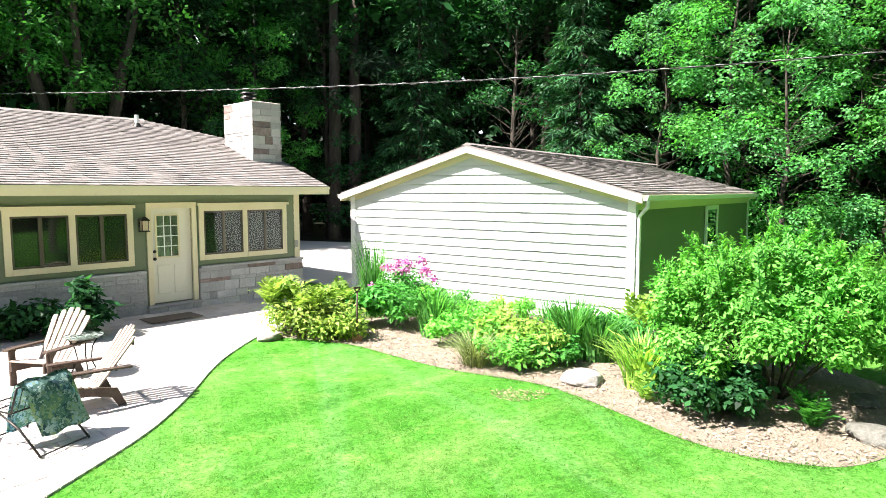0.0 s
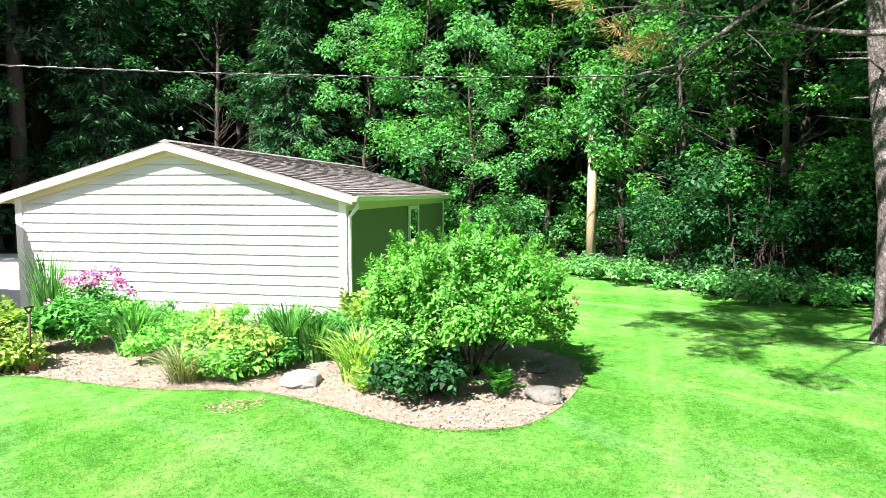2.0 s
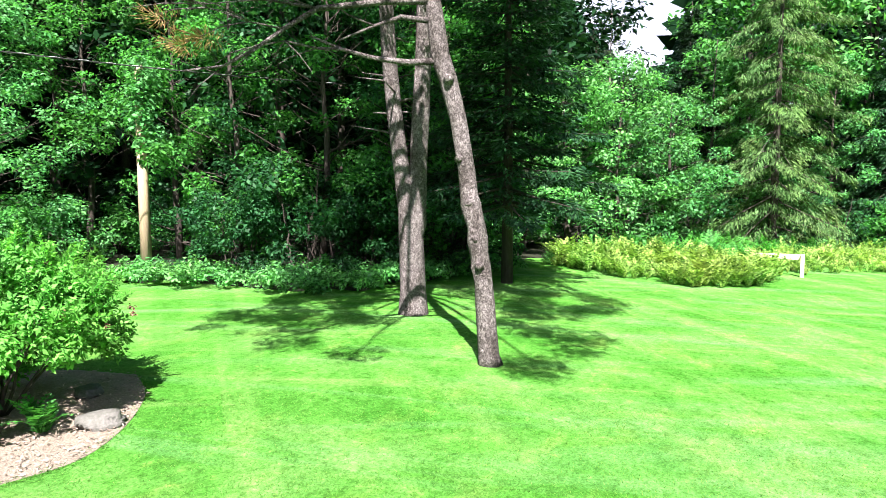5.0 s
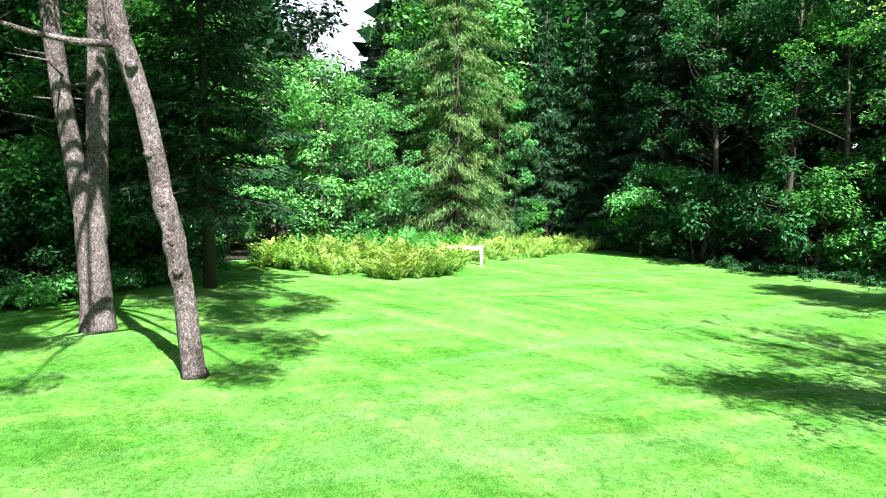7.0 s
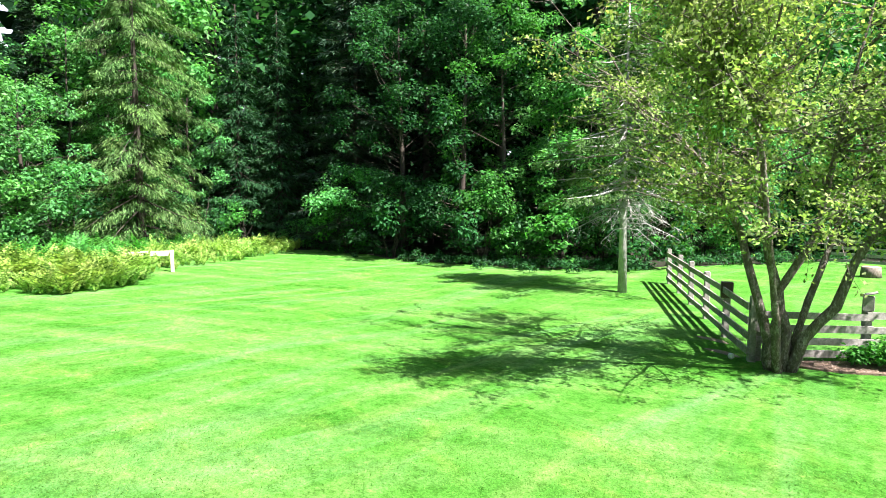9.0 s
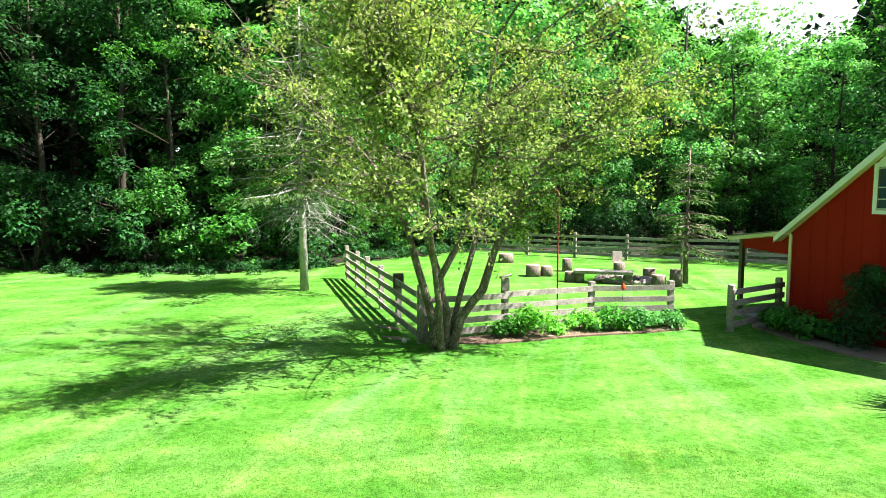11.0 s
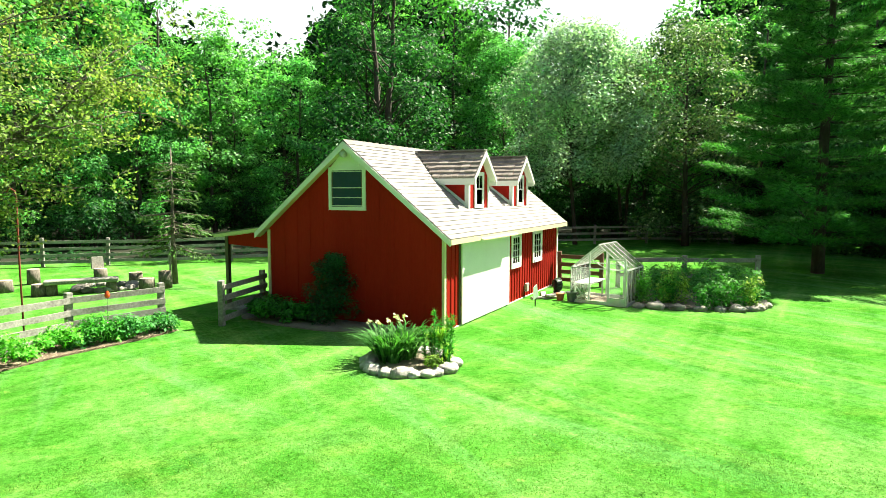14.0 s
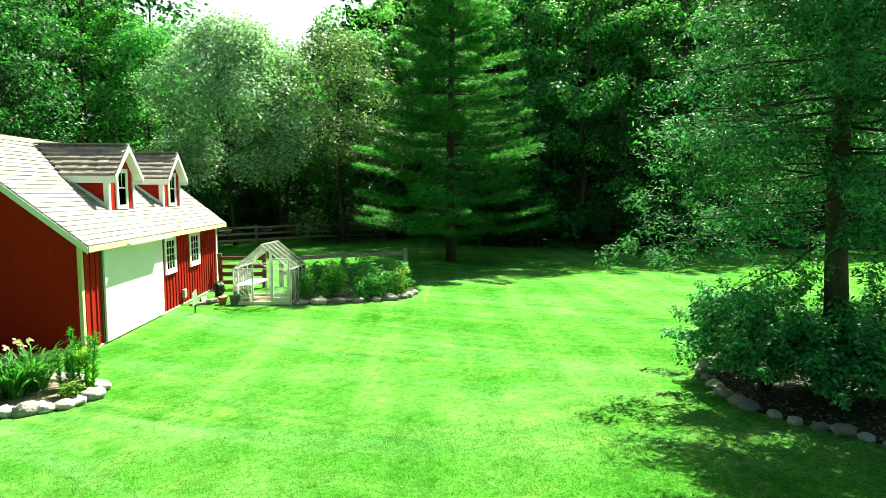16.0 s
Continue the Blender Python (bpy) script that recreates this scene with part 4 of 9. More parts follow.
    # gable window with louvred panel above
    part("gable_panel", prism(bmesh.new(), [(-0.006, 2.03, 3.08), (-0.006, 3.07, 3.08), (-0.006, 2.56, 3.58), (-0.006, 2.50, 3.58)], (-0.012, 0, 0), (0, 0, 0)), WHITE, b)
    gwn = part("window", boxes((-0.03, -0.002, 2.12, 3.00, 2.16, 3.02)), plain("deep blue-grey glazing", (0.02, 0.05, 0.085), 0.12), b, "dark gable window")
    part("window_frame", boxes((-0.05, -0.015, 2.03, 2.12, 2.08, 3.10), (-0.05, -0.015, 3.00, 3.09, 2.08, 3.10), (-0.05, -0.015, 2.12, 3.00, 3.02, 3.10), (-0.055, -0.015, 2.12, 3.00, 2.08, 2.16)), WHITE, gwn)
    for z, h_ in ((2.17, 0.03), (2.37, 0.022), (2.60, 0.025), (2.985, 0.02)):
        part("rail", boxes((-0.043, -0.031, 2.13, 2.99, z, z + h_)), ALU, gwn)
    for y_ in (2.125, 2.965):
        part("stile", boxes((-0.042, -0.031, y_, y_ + 0.03, 2.2, 2.985)), SASH, gwn)
    for i in range(4):
        z = 3.12 + i * 0.09
        half = max(0.05, (pz - 0.05 - (z + 0.08)) / (pz - ez) * W / 2 - 0.16)
        part("louvre", boxes((-0.03, -0.019, W / 2 - 0.02 - half, W / 2 - 0.02 + half, z, z + 0.075)), WHITE, gwn)
    v = bmesh.new()
    bmesh.ops.create_uvsphere(v, u_segments=10, v_segments=6, radius=0.09, matrix=Matrix.Translation((-0.14, W / 2 + 0.06, 3.4)))
    box(v, -0.1, 0.0, W / 2 + 0.04, W / 2 + 0.08, 3.36, 3.42)
    part("flood_lamp", v, ALU, b, "small grey flood lamp")
    # roof: the front slope breaks out over two dormers
    ov, rk = 0.265, 0.21
    k = (pz - ez) / (W / 2)
    top = pz + 0.1
    zl = top - k * (W / 2 + ov)
    bm = bmesh.new()
    prism(bm, [(-rk, -ov, zl), (-rk, W / 2, top), (-rk, W + ov, zl), (-rk, W + ov, zl - 0.1), (-rk, W / 2, top - 0.1), (-rk, -ov, zl - 0.1)], (0, 0, 0), (L + 2 * rk, 0, 0))
    roof = part("roof", bm, BARN_SHINGLE, b, "pale weathered shingle roof")
    shingle_rows(roof, BARN_SHINGLE, lambda t: (-rk, L + rk), -ov, zl, W / 2, top, 0.14, 0.2, rng)
    shingle_rows(roof, BARN_SHINGLE, lambda t: (-rk, L + rk), W + ov, zl, W / 2, top, 0.2, 0.3, rng)
    cp = bmesh.new()
    for i in range(30):
        x = -rk + i * 0.298
        prism(cp, [(x, W / 2 - 0.13, top - 0.08), (x, W / 2, top + 0.035), (x, W / 2 + 0.13, top - 0.08)], (0, 0, 0.0), (0.31, 0, 0.01))
    tagged(part("ridge_cap", cp, SHINGLE, roof), kind="stuff")
    for s in (-1, 1):
        ye = -ov if s < 0 else W + ov
        for xx, dx in ((-rk, -0.025), (L + rk, 0.025)):
            f = prism(bmesh.new(), [(xx, ye, zl - 0.015), (xx, W / 2, top - 0.015), (xx, W / 2, top - 0.17), (xx, ye, zl - 0.15)], (0, 0, 0), (dx, 0, 0))
            part("rake_board", f, WHITE, b)
        f = prism(bmesh.new(), [(0, ye, zl - 0.11), (0, W / 2, top - 0.11), (0, W / 2, top - 0.13), (0, ye, zl - 0.13)], (-rk, 0, 0), (0, 0, 0))
        part("rake_soffit", f, CREAM, b)
    part("fascia", boxes((-rk, L + rk, -ov - 0.02, -ov + 0.005, zl - 0.12, zl - 0.01)), CREAM, b)
    part("soffit", boxes((0.0, L, -ov + 0.01, -0.001, ez - 0.16, ez - 0.14)), CREAM, b)
    # dormers
    for x0 in (2.30, 5.44):
        build_dormer(b, x0, x0 + 1.3, W, k, top, rng)
    # lean-to porch behind the gable
    lt = part("porch_roof", prism(bmesh.new(), [(0.35, W - 0.02, 1.62), (0.35, W + 1.75, 1.38), (0.35, W + 1.75, 1.30), (0.35, W - 0.02, 1.54)], (-0.55, 0, 0), (6.5, 0, 0)), CREAM, b, "low porch roof with a cream edge")
    part("porch_gable", prism(bmesh.new(), [(0.1, W + 0.03, 1.52), (0.1, W + 1.6, 1.31), (0.1, W + 1.6, 1.12), (0.1, W + 0.03, 1.05)], (-0.02, 0, 0), (0.02, 0, 0)), RED, lt)
    part("porch_shingle", prism(bmesh.new(), [(0.35, W - 0.02, 1.65), (0.35, W + 1.8, 1.41), (0.35, W + 1.8, 1.384), (0.35, W - 0.02, 1.624)], (-0.56, 0, 0), (6.5, 0, 0)), SHINGLE, lt)
    for x in (0.1, 3.0, 6.0):
        part("porch_post", boxes((x - 0.05, x + 0.05, W + 1.5, W + 1.6, zb, 1.32)), SASH, lt)
    part("porch_floor", boxes((-0.2, 6.5, W + 0.02, W + 1.6, zb - 0.02, zb + 0.06)), FENCE, lt)
    # utility box, and a board leaning by the wall
    part("utility_box", boxes((5.22, 5.42, -0.10, -0.021, zb + 0.18, zb + 0.42), bevel=0.01), plain("grey utility box", (0.4, 0.38, 0.36), 0.5), b)
    part("foundation", boxes((0.02, L - 0.02, -0.03, -0.001, zb - 0.1, zb + 0.03)), CONCRETE, b)


DORMER_SHINGLE = surface("brown dormer shingles", (0.17, 0.14, 0.125), (0.27, 0.23, 0.21), (0.36, 0.32, 0.3), 0.9, 9.0, 45, bump=0.5, per_piece=0.28)


def build_dormer(b, x0, x1, W, k, top, rng):
    xm = (x0 + x1) / 2
    yf = 0.48                     # dormer face stands back from the eave
    zs = top - k * (W / 2 - yf)   # where the face meets the roof
    zw, zp = zs + 0.88, zs + 1.52
    d = part("dormer", prism(bmesh.new(), [(x0, yf, zs - 0.1), (x1, yf, zs - 0.1), (x1, yf, zw), (xm, yf, zp - 0.08), (x0, yf, zw)], (0, 0, 0), (0, 0.08, 0)), RED, b, "small gabled dormer with a white-trimmed window")
    yb = yf + (zw - zs) / k
    for xx, s in ((x0, 1), (x1, -1)):
        cheek = prism(bmesh.new(), [(xx, yf + 0.08, zs - 0.0), (xx, yf + 0.08, zw), (xx, yb + 0.1, zw)], (0, 0, 0), (s * 0.06, 0, 0))
        part("cheek", cheek, RED, d)
        tr = prism(bmesh.new(), [(xx, yf, zs), (xx, yf, zs + 0.12), (xx, yb - 0.07, zw), (xx, yb + 0.06, zw)], (0, 0, 0), (-s * 0.025, 0, 0))
        part("cheek_trim", tr, WHITE, d)
        part("corner_trim", boxes((xx - 0.025 if s > 0 else xx - 0.07, xx + 0.07 if s > 0 else xx + 0.025, yf - 0.025, yf + 0.09, zs, zw)), WHITE, d)
        part("eave_trim", boxes((xx - 0.03 if s > 0 else xx, xx if s > 0 else xx + 0.03, yf + 0.09, yb, zw - 0.12, zw)), WHITE, d)
    part("window_back", boxes((xm - 0.19, xm + 0.19, yf - 0.012, yf - 0.002, zs + 0.12, zw - 0.02)), ROOM_SHADE, d)
    part("window_frame", boxes((xm - 0.29, xm - 0.19, yf - 0.035, yf - 0.001, zs + 0.02, zw + 0.08), (xm + 0.19, xm + 0.29, yf - 0.035, yf - 0.001, zs + 0.02, zw + 0.08), (xm - 0.19, xm + 0.19, yf - 0.035, yf - 0.001, zw - 0.02, zw + 0.08), (xm - 0.19, xm + 0.19, yf - 0.045, yf - 0.001, zs + 0.02, zs + 0.12)), WHITE, d)
    part("glazing_bar", boxes((xm - 0.19, xm + 0.19, yf - 0.026, yf - 0.013, zs + 0.50, zs + 0.535), (xm - 0.01, xm + 0.01, yf - 0.022, yf - 0.014, zs + 0.535, zw - 0.02)), WHITE, d)
    part("pane", boxes((xm - 0.19, xm + 0.19, yf - 0.0175, yf - 0.0155, zs + 0.12, zw - 0.02)), GLASS, d).visible_shadow = False
    # little roof running back into the main slope
    o, f = 0.09, 0.20
    kk = (zp - zw) / ((x1 - x0) / 2)
    zl = zw - kk * o
    yb2 = yf + (zp - zs) / k + 0.05
    ybl = yf + (zl - zs) / k
    for s in (-1, 1):
        xe = xm + s * ((x1 - x0) / 2 + o)
        bm = bmesh.new()
        v = [bm.verts.new(p) for p in ((xe, yf - f, zl - 0.056), (xm, yf - f, zp - 0.056), (xm, yb2, zp - 0.056), (xe, ybl, zl - 0.056))]
        bm.faces.new(v)
        bmesh.ops.solidify(bm, geom=bm.faces[:], thickness=0.05)
        rf = part("dormer_roof", bm, DORMER_SHINGLE, d, "brown shingle slope")
        b2 = bmesh.new()
        n = 6
        for i in range(n):
            t0, t1 = i / n, min((i + 1) / n + 0.02, 1)
            y = yf - f
            ye = ybl + (yb2 - ybl) * t0
            while y < ye:
                w = rng.uniform(0.1, 0.26)
                r = min(y + w - 0.006, ye)
                th = rng.uniform(0.025, 0.045)
                q = [(xe + (xm - xe) * t, yy, zl + (zp - zl) * t + e) for t, yy, e in ((t0, y, th + 0.01), (t0, r, th + 0.01), (t1, r, 0.006), (t1, y, 0.006))]
                vv = [b2.verts.new(c) for c in q]
                b2.faces.new(vv)
                uu = [b2.verts.new((q[0][0], yy, q[0][2] - th - 0.01)) for yy in (y, r)]
                b2.faces.new((uu[0], uu[1], vv[1], vv[0]))
                y += w
        bmesh.ops.recalc_face_normals(b2, faces=b2.faces)
        for fc in b2.faces:
            if fc.normal.z < 0:
                fc.normal_flip()
        tagged(part("shingle_course", b2, DORMER_SHINGLE, rf), kind="stuff")
        rb = prism(bmesh.new(), [(xe, yf - f, zl - 0.01), (xm, yf - f, zp - 0.01), (xm, yf - f, zp - 0.15), (xe, yf - f, zl - 0.12)], (0, 0, 0), (0, -0.025, 0))
        part("rake_board", rb, WHITE, d)
        part("fascia", boxes((xe - 0.012, xe + 0.012, yf - f, ybl - 0.02, zl - 0.17, zl - 0.012)), WHITE, d)
        sf = prism(bmesh.new(), [(xe, yf - f, zl - 0.06), (xm, yf - f, zp - 0.06), (xm, yf - f, zp - 0.08), (xe, yf - f, zl - 0.08)], (0, 0.001, 0), (0, f, 0))
        part("soffit", sf, WHITE, d)
    part("ridge_board", boxes((xm - 0.1, xm + 0.1, yf - f, yb2 - 0.1, zp - 0.005, zp + 0.03)), SHINGLE, d)


build_barn()

# ---- trees ----
def crown_leaves(rng, clumps, size, flat=0.75, width=0.55):
    """clumps: (centre, radius, leaf count). Leaves lie near each clump's outside, facing up and out."""
    out = []
    for c, r, n in clumps:
        d = unit(rng.normal(size=(n, 3)))
        rad = r * rng.uniform(0.25, 1.0, (n, 1)) ** 0.6
        p = np.array(c) + d * rad * np.array((1, 1, flat))
        nrm = unit(d * 0.5 + np.array((0, 0, 0.8)) + rng.normal(0, 0.45, (n, 3)))
        ax = np.cross(nrm, rng.normal(size=(n, 3)))
        ax = unit(ax) + np.array((0, 0, -0.25))
        ln = size * rng.uniform(0.6, 1.35, n)
        out.append(leaf_quads(rng, p, ax, nrm, ln, ln * width))
    return np.concatenate(out)


def broadleaf_mesh(seed, height, spread, low, leaves, size, trunk_r=0.2, stems=1, clumps_n=34, bark_sides=7, tight=(0.2, 0.38), flat=0.6):
    """Meshes of a broad-leaved tree: wood, and leaves gathered in uneven clumps on the limbs."""
    rng = np.random.default_rng(seed)
    w, twigs = Wood(), Wood()
    tops = []
    for s in range(stems):
        a = rng.uniform(0, 2 * math.pi)
        lean = (0.3 if stems == 1 else spread * 0.35)
        q = (math.cos(a) * lean, math.sin(a) * lean, height * rng.uniform(0.82, 0.95))
        pts = wavy((0.15 * math.cos(a) * (stems > 1), 0.15 * math.sin(a) * (stems > 1), -0.1), q, 7, 0.18, rng)
        rad = [trunk_r * (1.25 if i == 0 else 1) * (1 - 0.85 * i / 7) for i in range(8)]
        w.stem(pts, rad, bark_sides)
        tops.append(pts)
    clumps = []
    for i in range(clumps_n):
        t = rng.uniform(0, 1)
        z = low + (height - low) * t
        prof = math.sin(math.pi * (0.18 + 0.78 * t)) ** 0.7
        rr = spread * prof * math.sqrt(rng.uniform(0.15, 1))
        a = rng.uniform(0, 2 * math.pi)
        c = np.array((rr * math.cos(a), rr * math.sin(a), z))
        r = spread * rng.uniform(*tight)
        pts = tops[int(rng.integers(len(tops)))]
        u = max(0.5, min(6.4, 7.6 * (z - 0.35 * rr) / height * rng.uniform(0.85, 1.0)))
        st = np.array(pts[int(u)]) * (1 - u % 1) + np.array(pts[int(u) + 1]) * (u % 1)
        lr = trunk_r * 0.24 * (1 - 0.6 * t)
        twigs.stem(wavy(st, c, 4, 0.15, rng, 0.06 * rr), [lr, lr * 0.75, lr * 0.5, lr * 0.32, lr * 0.14], 4)
        clumps.append((c, r, max(20, int(leaves * r ** 2))))
    tot = sum(c[2] for c in clumps)
    clumps = [(c, r, int(n * leaves / tot)) for c, r, n in clumps]
    return w.mesh("trunk"), quads_mesh("crown", crown_leaves(rng, clumps, size, flat)), twigs.mesh("branchwork")


def conifer_mesh(seed, height, spread, low, droop, per_branch, blade, whorl=0.42, trunk_r=0.16, shape=0.9, bare=0.0, plume=0.0, fluff=0.04, slim=0.28):
    """A conifer: whorls of branches hung with narrow needle sprays."""
    rng = np.random.default_rng(seed)
    w, twigs = Wood(), Wood()
    w.stem([(0, 0, -0.1), (0.03, 0, height * 0.3), (0, 0.04, height * 0.65), (0, 0, height)], [trunk_r * 1.15, trunk_r * 0.85, trunk_r * 0.5, 0.02], 8)
    quads = []
    z = low
    while z < height - 0.3:
        t = (z - low) / (height - low)
        reach = spread * (1 - t) ** shape * rng.uniform(0.85, 1.1) + 0.25
        n = int(rng.integers(4, 7))
        a0 = rng.uniform(0, 6.28)
        for i in range(n):
            a = a0 + 6.283 * i / n + rng.normal(0, 0.22)
            l = reach * rng.uniform(0.65, 1.1)
            dr = droop * l * rng.uniform(0.6, 1.3)
            d = np.array((math.cos(a), math.sin(a), 0))
            m = np.array((0, 0, z + rng.normal(0, 0.08)))
            p1, p2 = m + d * l * 0.5 + (0, 0, -dr * 0.35), m + d * l + (0, 0, -dr + 0.12 * l)
            twigs.stem([m, p1, p2], [0.035 * (1 - t) + 0.012, 0.02 * (1 - t) + 0.008, 0.005], 4)
            if rng.uniform() < bare:
                continue
            k = max(8, int(per_branch * l))
            s = rng.uniform(0.12, 1.0, (k, 1))
            c = np.where(s < 0.5, m + (p1 - m) * s * 2, p1 + (p2 - p1) * (s - 0.5) * 2)
            side = np.cross(d, (0, 0, 1))
            sgn = rng.choice([-1.0, 1.0], (k, 1))
            spr = l * 0.32 * (1.15 - s) * rng.uniform(0.1, 1.0, (k, 1))
            c = c + side * sgn * spr + d * spr * 0.5 + rng.normal(0, fluff, (k, 3)) - np.array((0, 0, 1.0)) * droop * rng.uniform(0, 0.5, (k, 1))
            ax = d * 0.9 + side * sgn * 0.8 + rng.normal(0, 0.35 + fluff * 2, (k, 3)) + np.array((0, 0, plume - droop * 1.6))
            nr = np.array((0, 0, 1.0)) + rng.normal(0, 0.4, (k, 3))
            ln = blade * rng.uniform(0.6, 1.4, k)
            quads.append(leaf_quads(rng, c, ax, nr, ln, ln * slim))
        z += whorl * rng.uniform(0.75, 1.25)
    return w.mesh("trunk"), quads_mesh("crown", np.concatenate(quads)), twigs.mesh("branchwork")


def tree_thing(name, meshes, x, y, bark, leaf, label, category="tree", group="", rot=0, scale=1.0, sx=None):
    t = thing(name, x, y, 90 - rot, label, category, group)
    t.scale = (sx or scale, sx or scale, scale)
    part("trunk", meshes[0], bark, t)
    part("crown", meshes[1], leaf, t)
    tagged(part("branchwork", meshes[2], bark, t), kind="stuff")
    return t


def polar(az, r):
    a = radians(az)
    return r * math.sin(a), r * math.cos(a)


def build_forest():
    rng = np.random.default_rng(21)
    kinds, back = [], []
    for seed, h, s, low, nl, sz, leaf, tr in ((1, 12, 3.4, 0.9, 11500, 0.185, LEAF_A, 0.16), (2, 14, 3.7, 1.2, 11500, 0.19, LEAF_B, 0.2), (3, 11, 3.2, 0.6, 11500, 0.18, LEAF_C, 0.14), (4, 13, 3.2, 0.8, 11500, 0.185, LEAF_A, 0.16), (5, 13, 3.3, 0.8, 11500, 0.185, LEAF_BRIGHT, 0.15), (14, 11, 3.3, 0.5, 12000, 0.16, LEAF_C, 0.13), (15, 12, 3.4, 0.6, 12000, 0.165, LEAF_A, 0.15), (16, 12, 3.4, 0.6, 12000, 0.165, LEAF_B, 0.15)):
        me = broadleaf_mesh(seed, h, s, low, nl, sz, tr, 1, 64, 7, (0.12, 0.28))
        kinds.append(tree_thing("forest_tree", me, 0, -200, BARK, leaf, "tall leafy woodland tree in summer", "tree", "woodland trees"))
    for seed, h, s, low, nl, sz, leaf in ((6, 16, 4.6, 0.8, 2600, 0.43, LEAF_PAINTED_SHADE), (7, 17, 4.8, 1.5, 2900, 0.39, LEAF_B), (8, 16, 4.6, 1.2, 4200, 0.33, LEAF_A), (9, 16, 4.6, 1.2, 4200, 0.33, LEAF_BRIGHT)):
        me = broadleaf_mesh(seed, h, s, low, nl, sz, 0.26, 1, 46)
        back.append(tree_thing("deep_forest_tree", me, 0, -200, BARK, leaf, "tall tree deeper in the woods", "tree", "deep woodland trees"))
    conifers = []
    for seed, h, s, low, dr, nb, leaf in ((11, 17, 3.4, 0.6, 0.30, 62, NEEDLE_BLUE), (12, 15, 3.0, 0.6, 0.45, 62, NEEDLE_DARK)):
        me = conifer_mesh(seed, h, s, low, dr, nb, 0.36, slim=0.17)
        conifers.append(tree_thing("spruce_tree", me, 0, -200, BARK, leaf, "dark spruce at the edge of the woods", "tree", "woodland spruces"))
    shrubs = []
    for seed, h, s, nl, leaf in ((31, 2.6, 1.7, 1100, LEAF_A), (32, 1.7, 1.5, 950, LEAF_C), (33, 3.6, 2.0, 1300, LEAF_B), (34, 2.6, 1.8, 2700, LEAF_A), (35, 2.2, 1.7, 2400, LEAF_C), (36, 3.4, 2.0, 3100, LEAF_B)):
        me = broadleaf_mesh(seed, h, s, 0.2, nl, 0.20 if seed < 34 else 0.138, 0.04, 4, 16, 4)
        shrubs.append(tree_thing("understory_shrub", me, 0, -200, BARK, leaf, "leafy understory shrub at the wood's edge", "shrub", "woodland shrubs"))
    used = set()

    def put(src, x, y, sc=1.0, zs=1.0):
        m = pose(x, y, gz(x, y) - 0.05, 0, 0, rng.uniform(0, 360))
        new_scale = (sc * rng.uniform(0.9, 1.1), sc * rng.uniform(0.9, 1.1), sc * zs)
        if src not in used:
            used.add(src)
            src.matrix_basis = m
            src.scale = new_scale
            return
        keep = src.scale.copy()
        src.scale = new_scale
        copy_thing(src, m)
        src.scale = keep

    # the woodland edge: bearing, distance, share of conifers, size, height of the skyline in degrees
    edge = [(-44, 29, 0.0, 1.1, 25), (-37, 28, 0.0, 1.1, 25), (-30, 28, 0.0, 1.1, 25), (-23, 29, 0.0, 1.1, 25), (-16, 31, 0.1, 1.1, 25), (-9, 32, 0.6, 1.1, 25), (-2, 32, 0.8, 1.1, 25), (5, 31, 0.7, 1.1, 25), (12, 29, 0.2, 1.0, 25), (18, 27, 0.0, 0.9, 25), (24, 25, 0.0, 0.95, 25), (30, 23, 0.0, 0.95, 25), (36, 25.5, 0.0, 0.95, 22), (42, 23.5, 0.0, 0.95, 24), (48, 19, 0.0, 0.95, 25), (54, 18, 0.0, 0.95, 25), (60, 18, 0.0, 0.95, 25), (66, 21, 0.3, 0.95, 24), (71, 27, 0.0, 0.8, 20), (76, 31, 0.0, 0.8, 17), (81, 33, 0.0, 0.66, 10.5), (84.5, 35, 0.0, 0.66, 10.5), (88.5, 36, 0.0, 0.95, 22), (91.5, 38, 0.0, 1.0, 24), (96.5, 37, 0.0, 1.05, 25), (101, 37, 0.9, 1.0, 25), (106, 37, 1.0, 1.0, 25), (111, 33, 0.9, 1.0, 25), (116, 30, 0.6, 1.0, 25), (121, 28, 0.2, 1.0, 25), (126, 27, 0.0, 1.0, 25), (131, 27, 0.2, 1.0, 25), (136, 27, 0.1, 1.0, 25), (141, 31, 0.2, 1.0, 25), (146, 35, 0.1, 1.0, 24), (151, 36, 0.1, 1.0, 22), (156, 37, 0.1, 1.0, 20), (161, 38, 0.0, 1.05, 20), (166, 39, 0.0, 1.0, 18.5), (171, 42, 0.0, 1.0, 16), (176, 44, 0.0, 0.9, 13), (181, 42, 0.0, 1.0, 16), (186, 42, 0.0, 1.15, 23), (191, 43, 0.0, 1.15, 22), (196, 45, 0.0, 1.1, 18.5), (201, 46, 0.0, 0.95, 13), (206, 46, 0.0, 0.9, 13), (211, 46, 0.0, 0.95, 14), (216, 44, 0.0, 1.2, 19), (221, 43, 0.0, 1.35, 22), (227, 38, 0.0, 1.5, 24), (232, 36, 0.0, 1.5, 25), (237, 35, 0.0, 1.5, 25), (242, 36, 0.0, 1.2, 24), (248, 39, 0.0, 1.2, 22), (255, 44, 0.0, 1.1, 18), (262, 52, 0.0, 1.1, 16)]
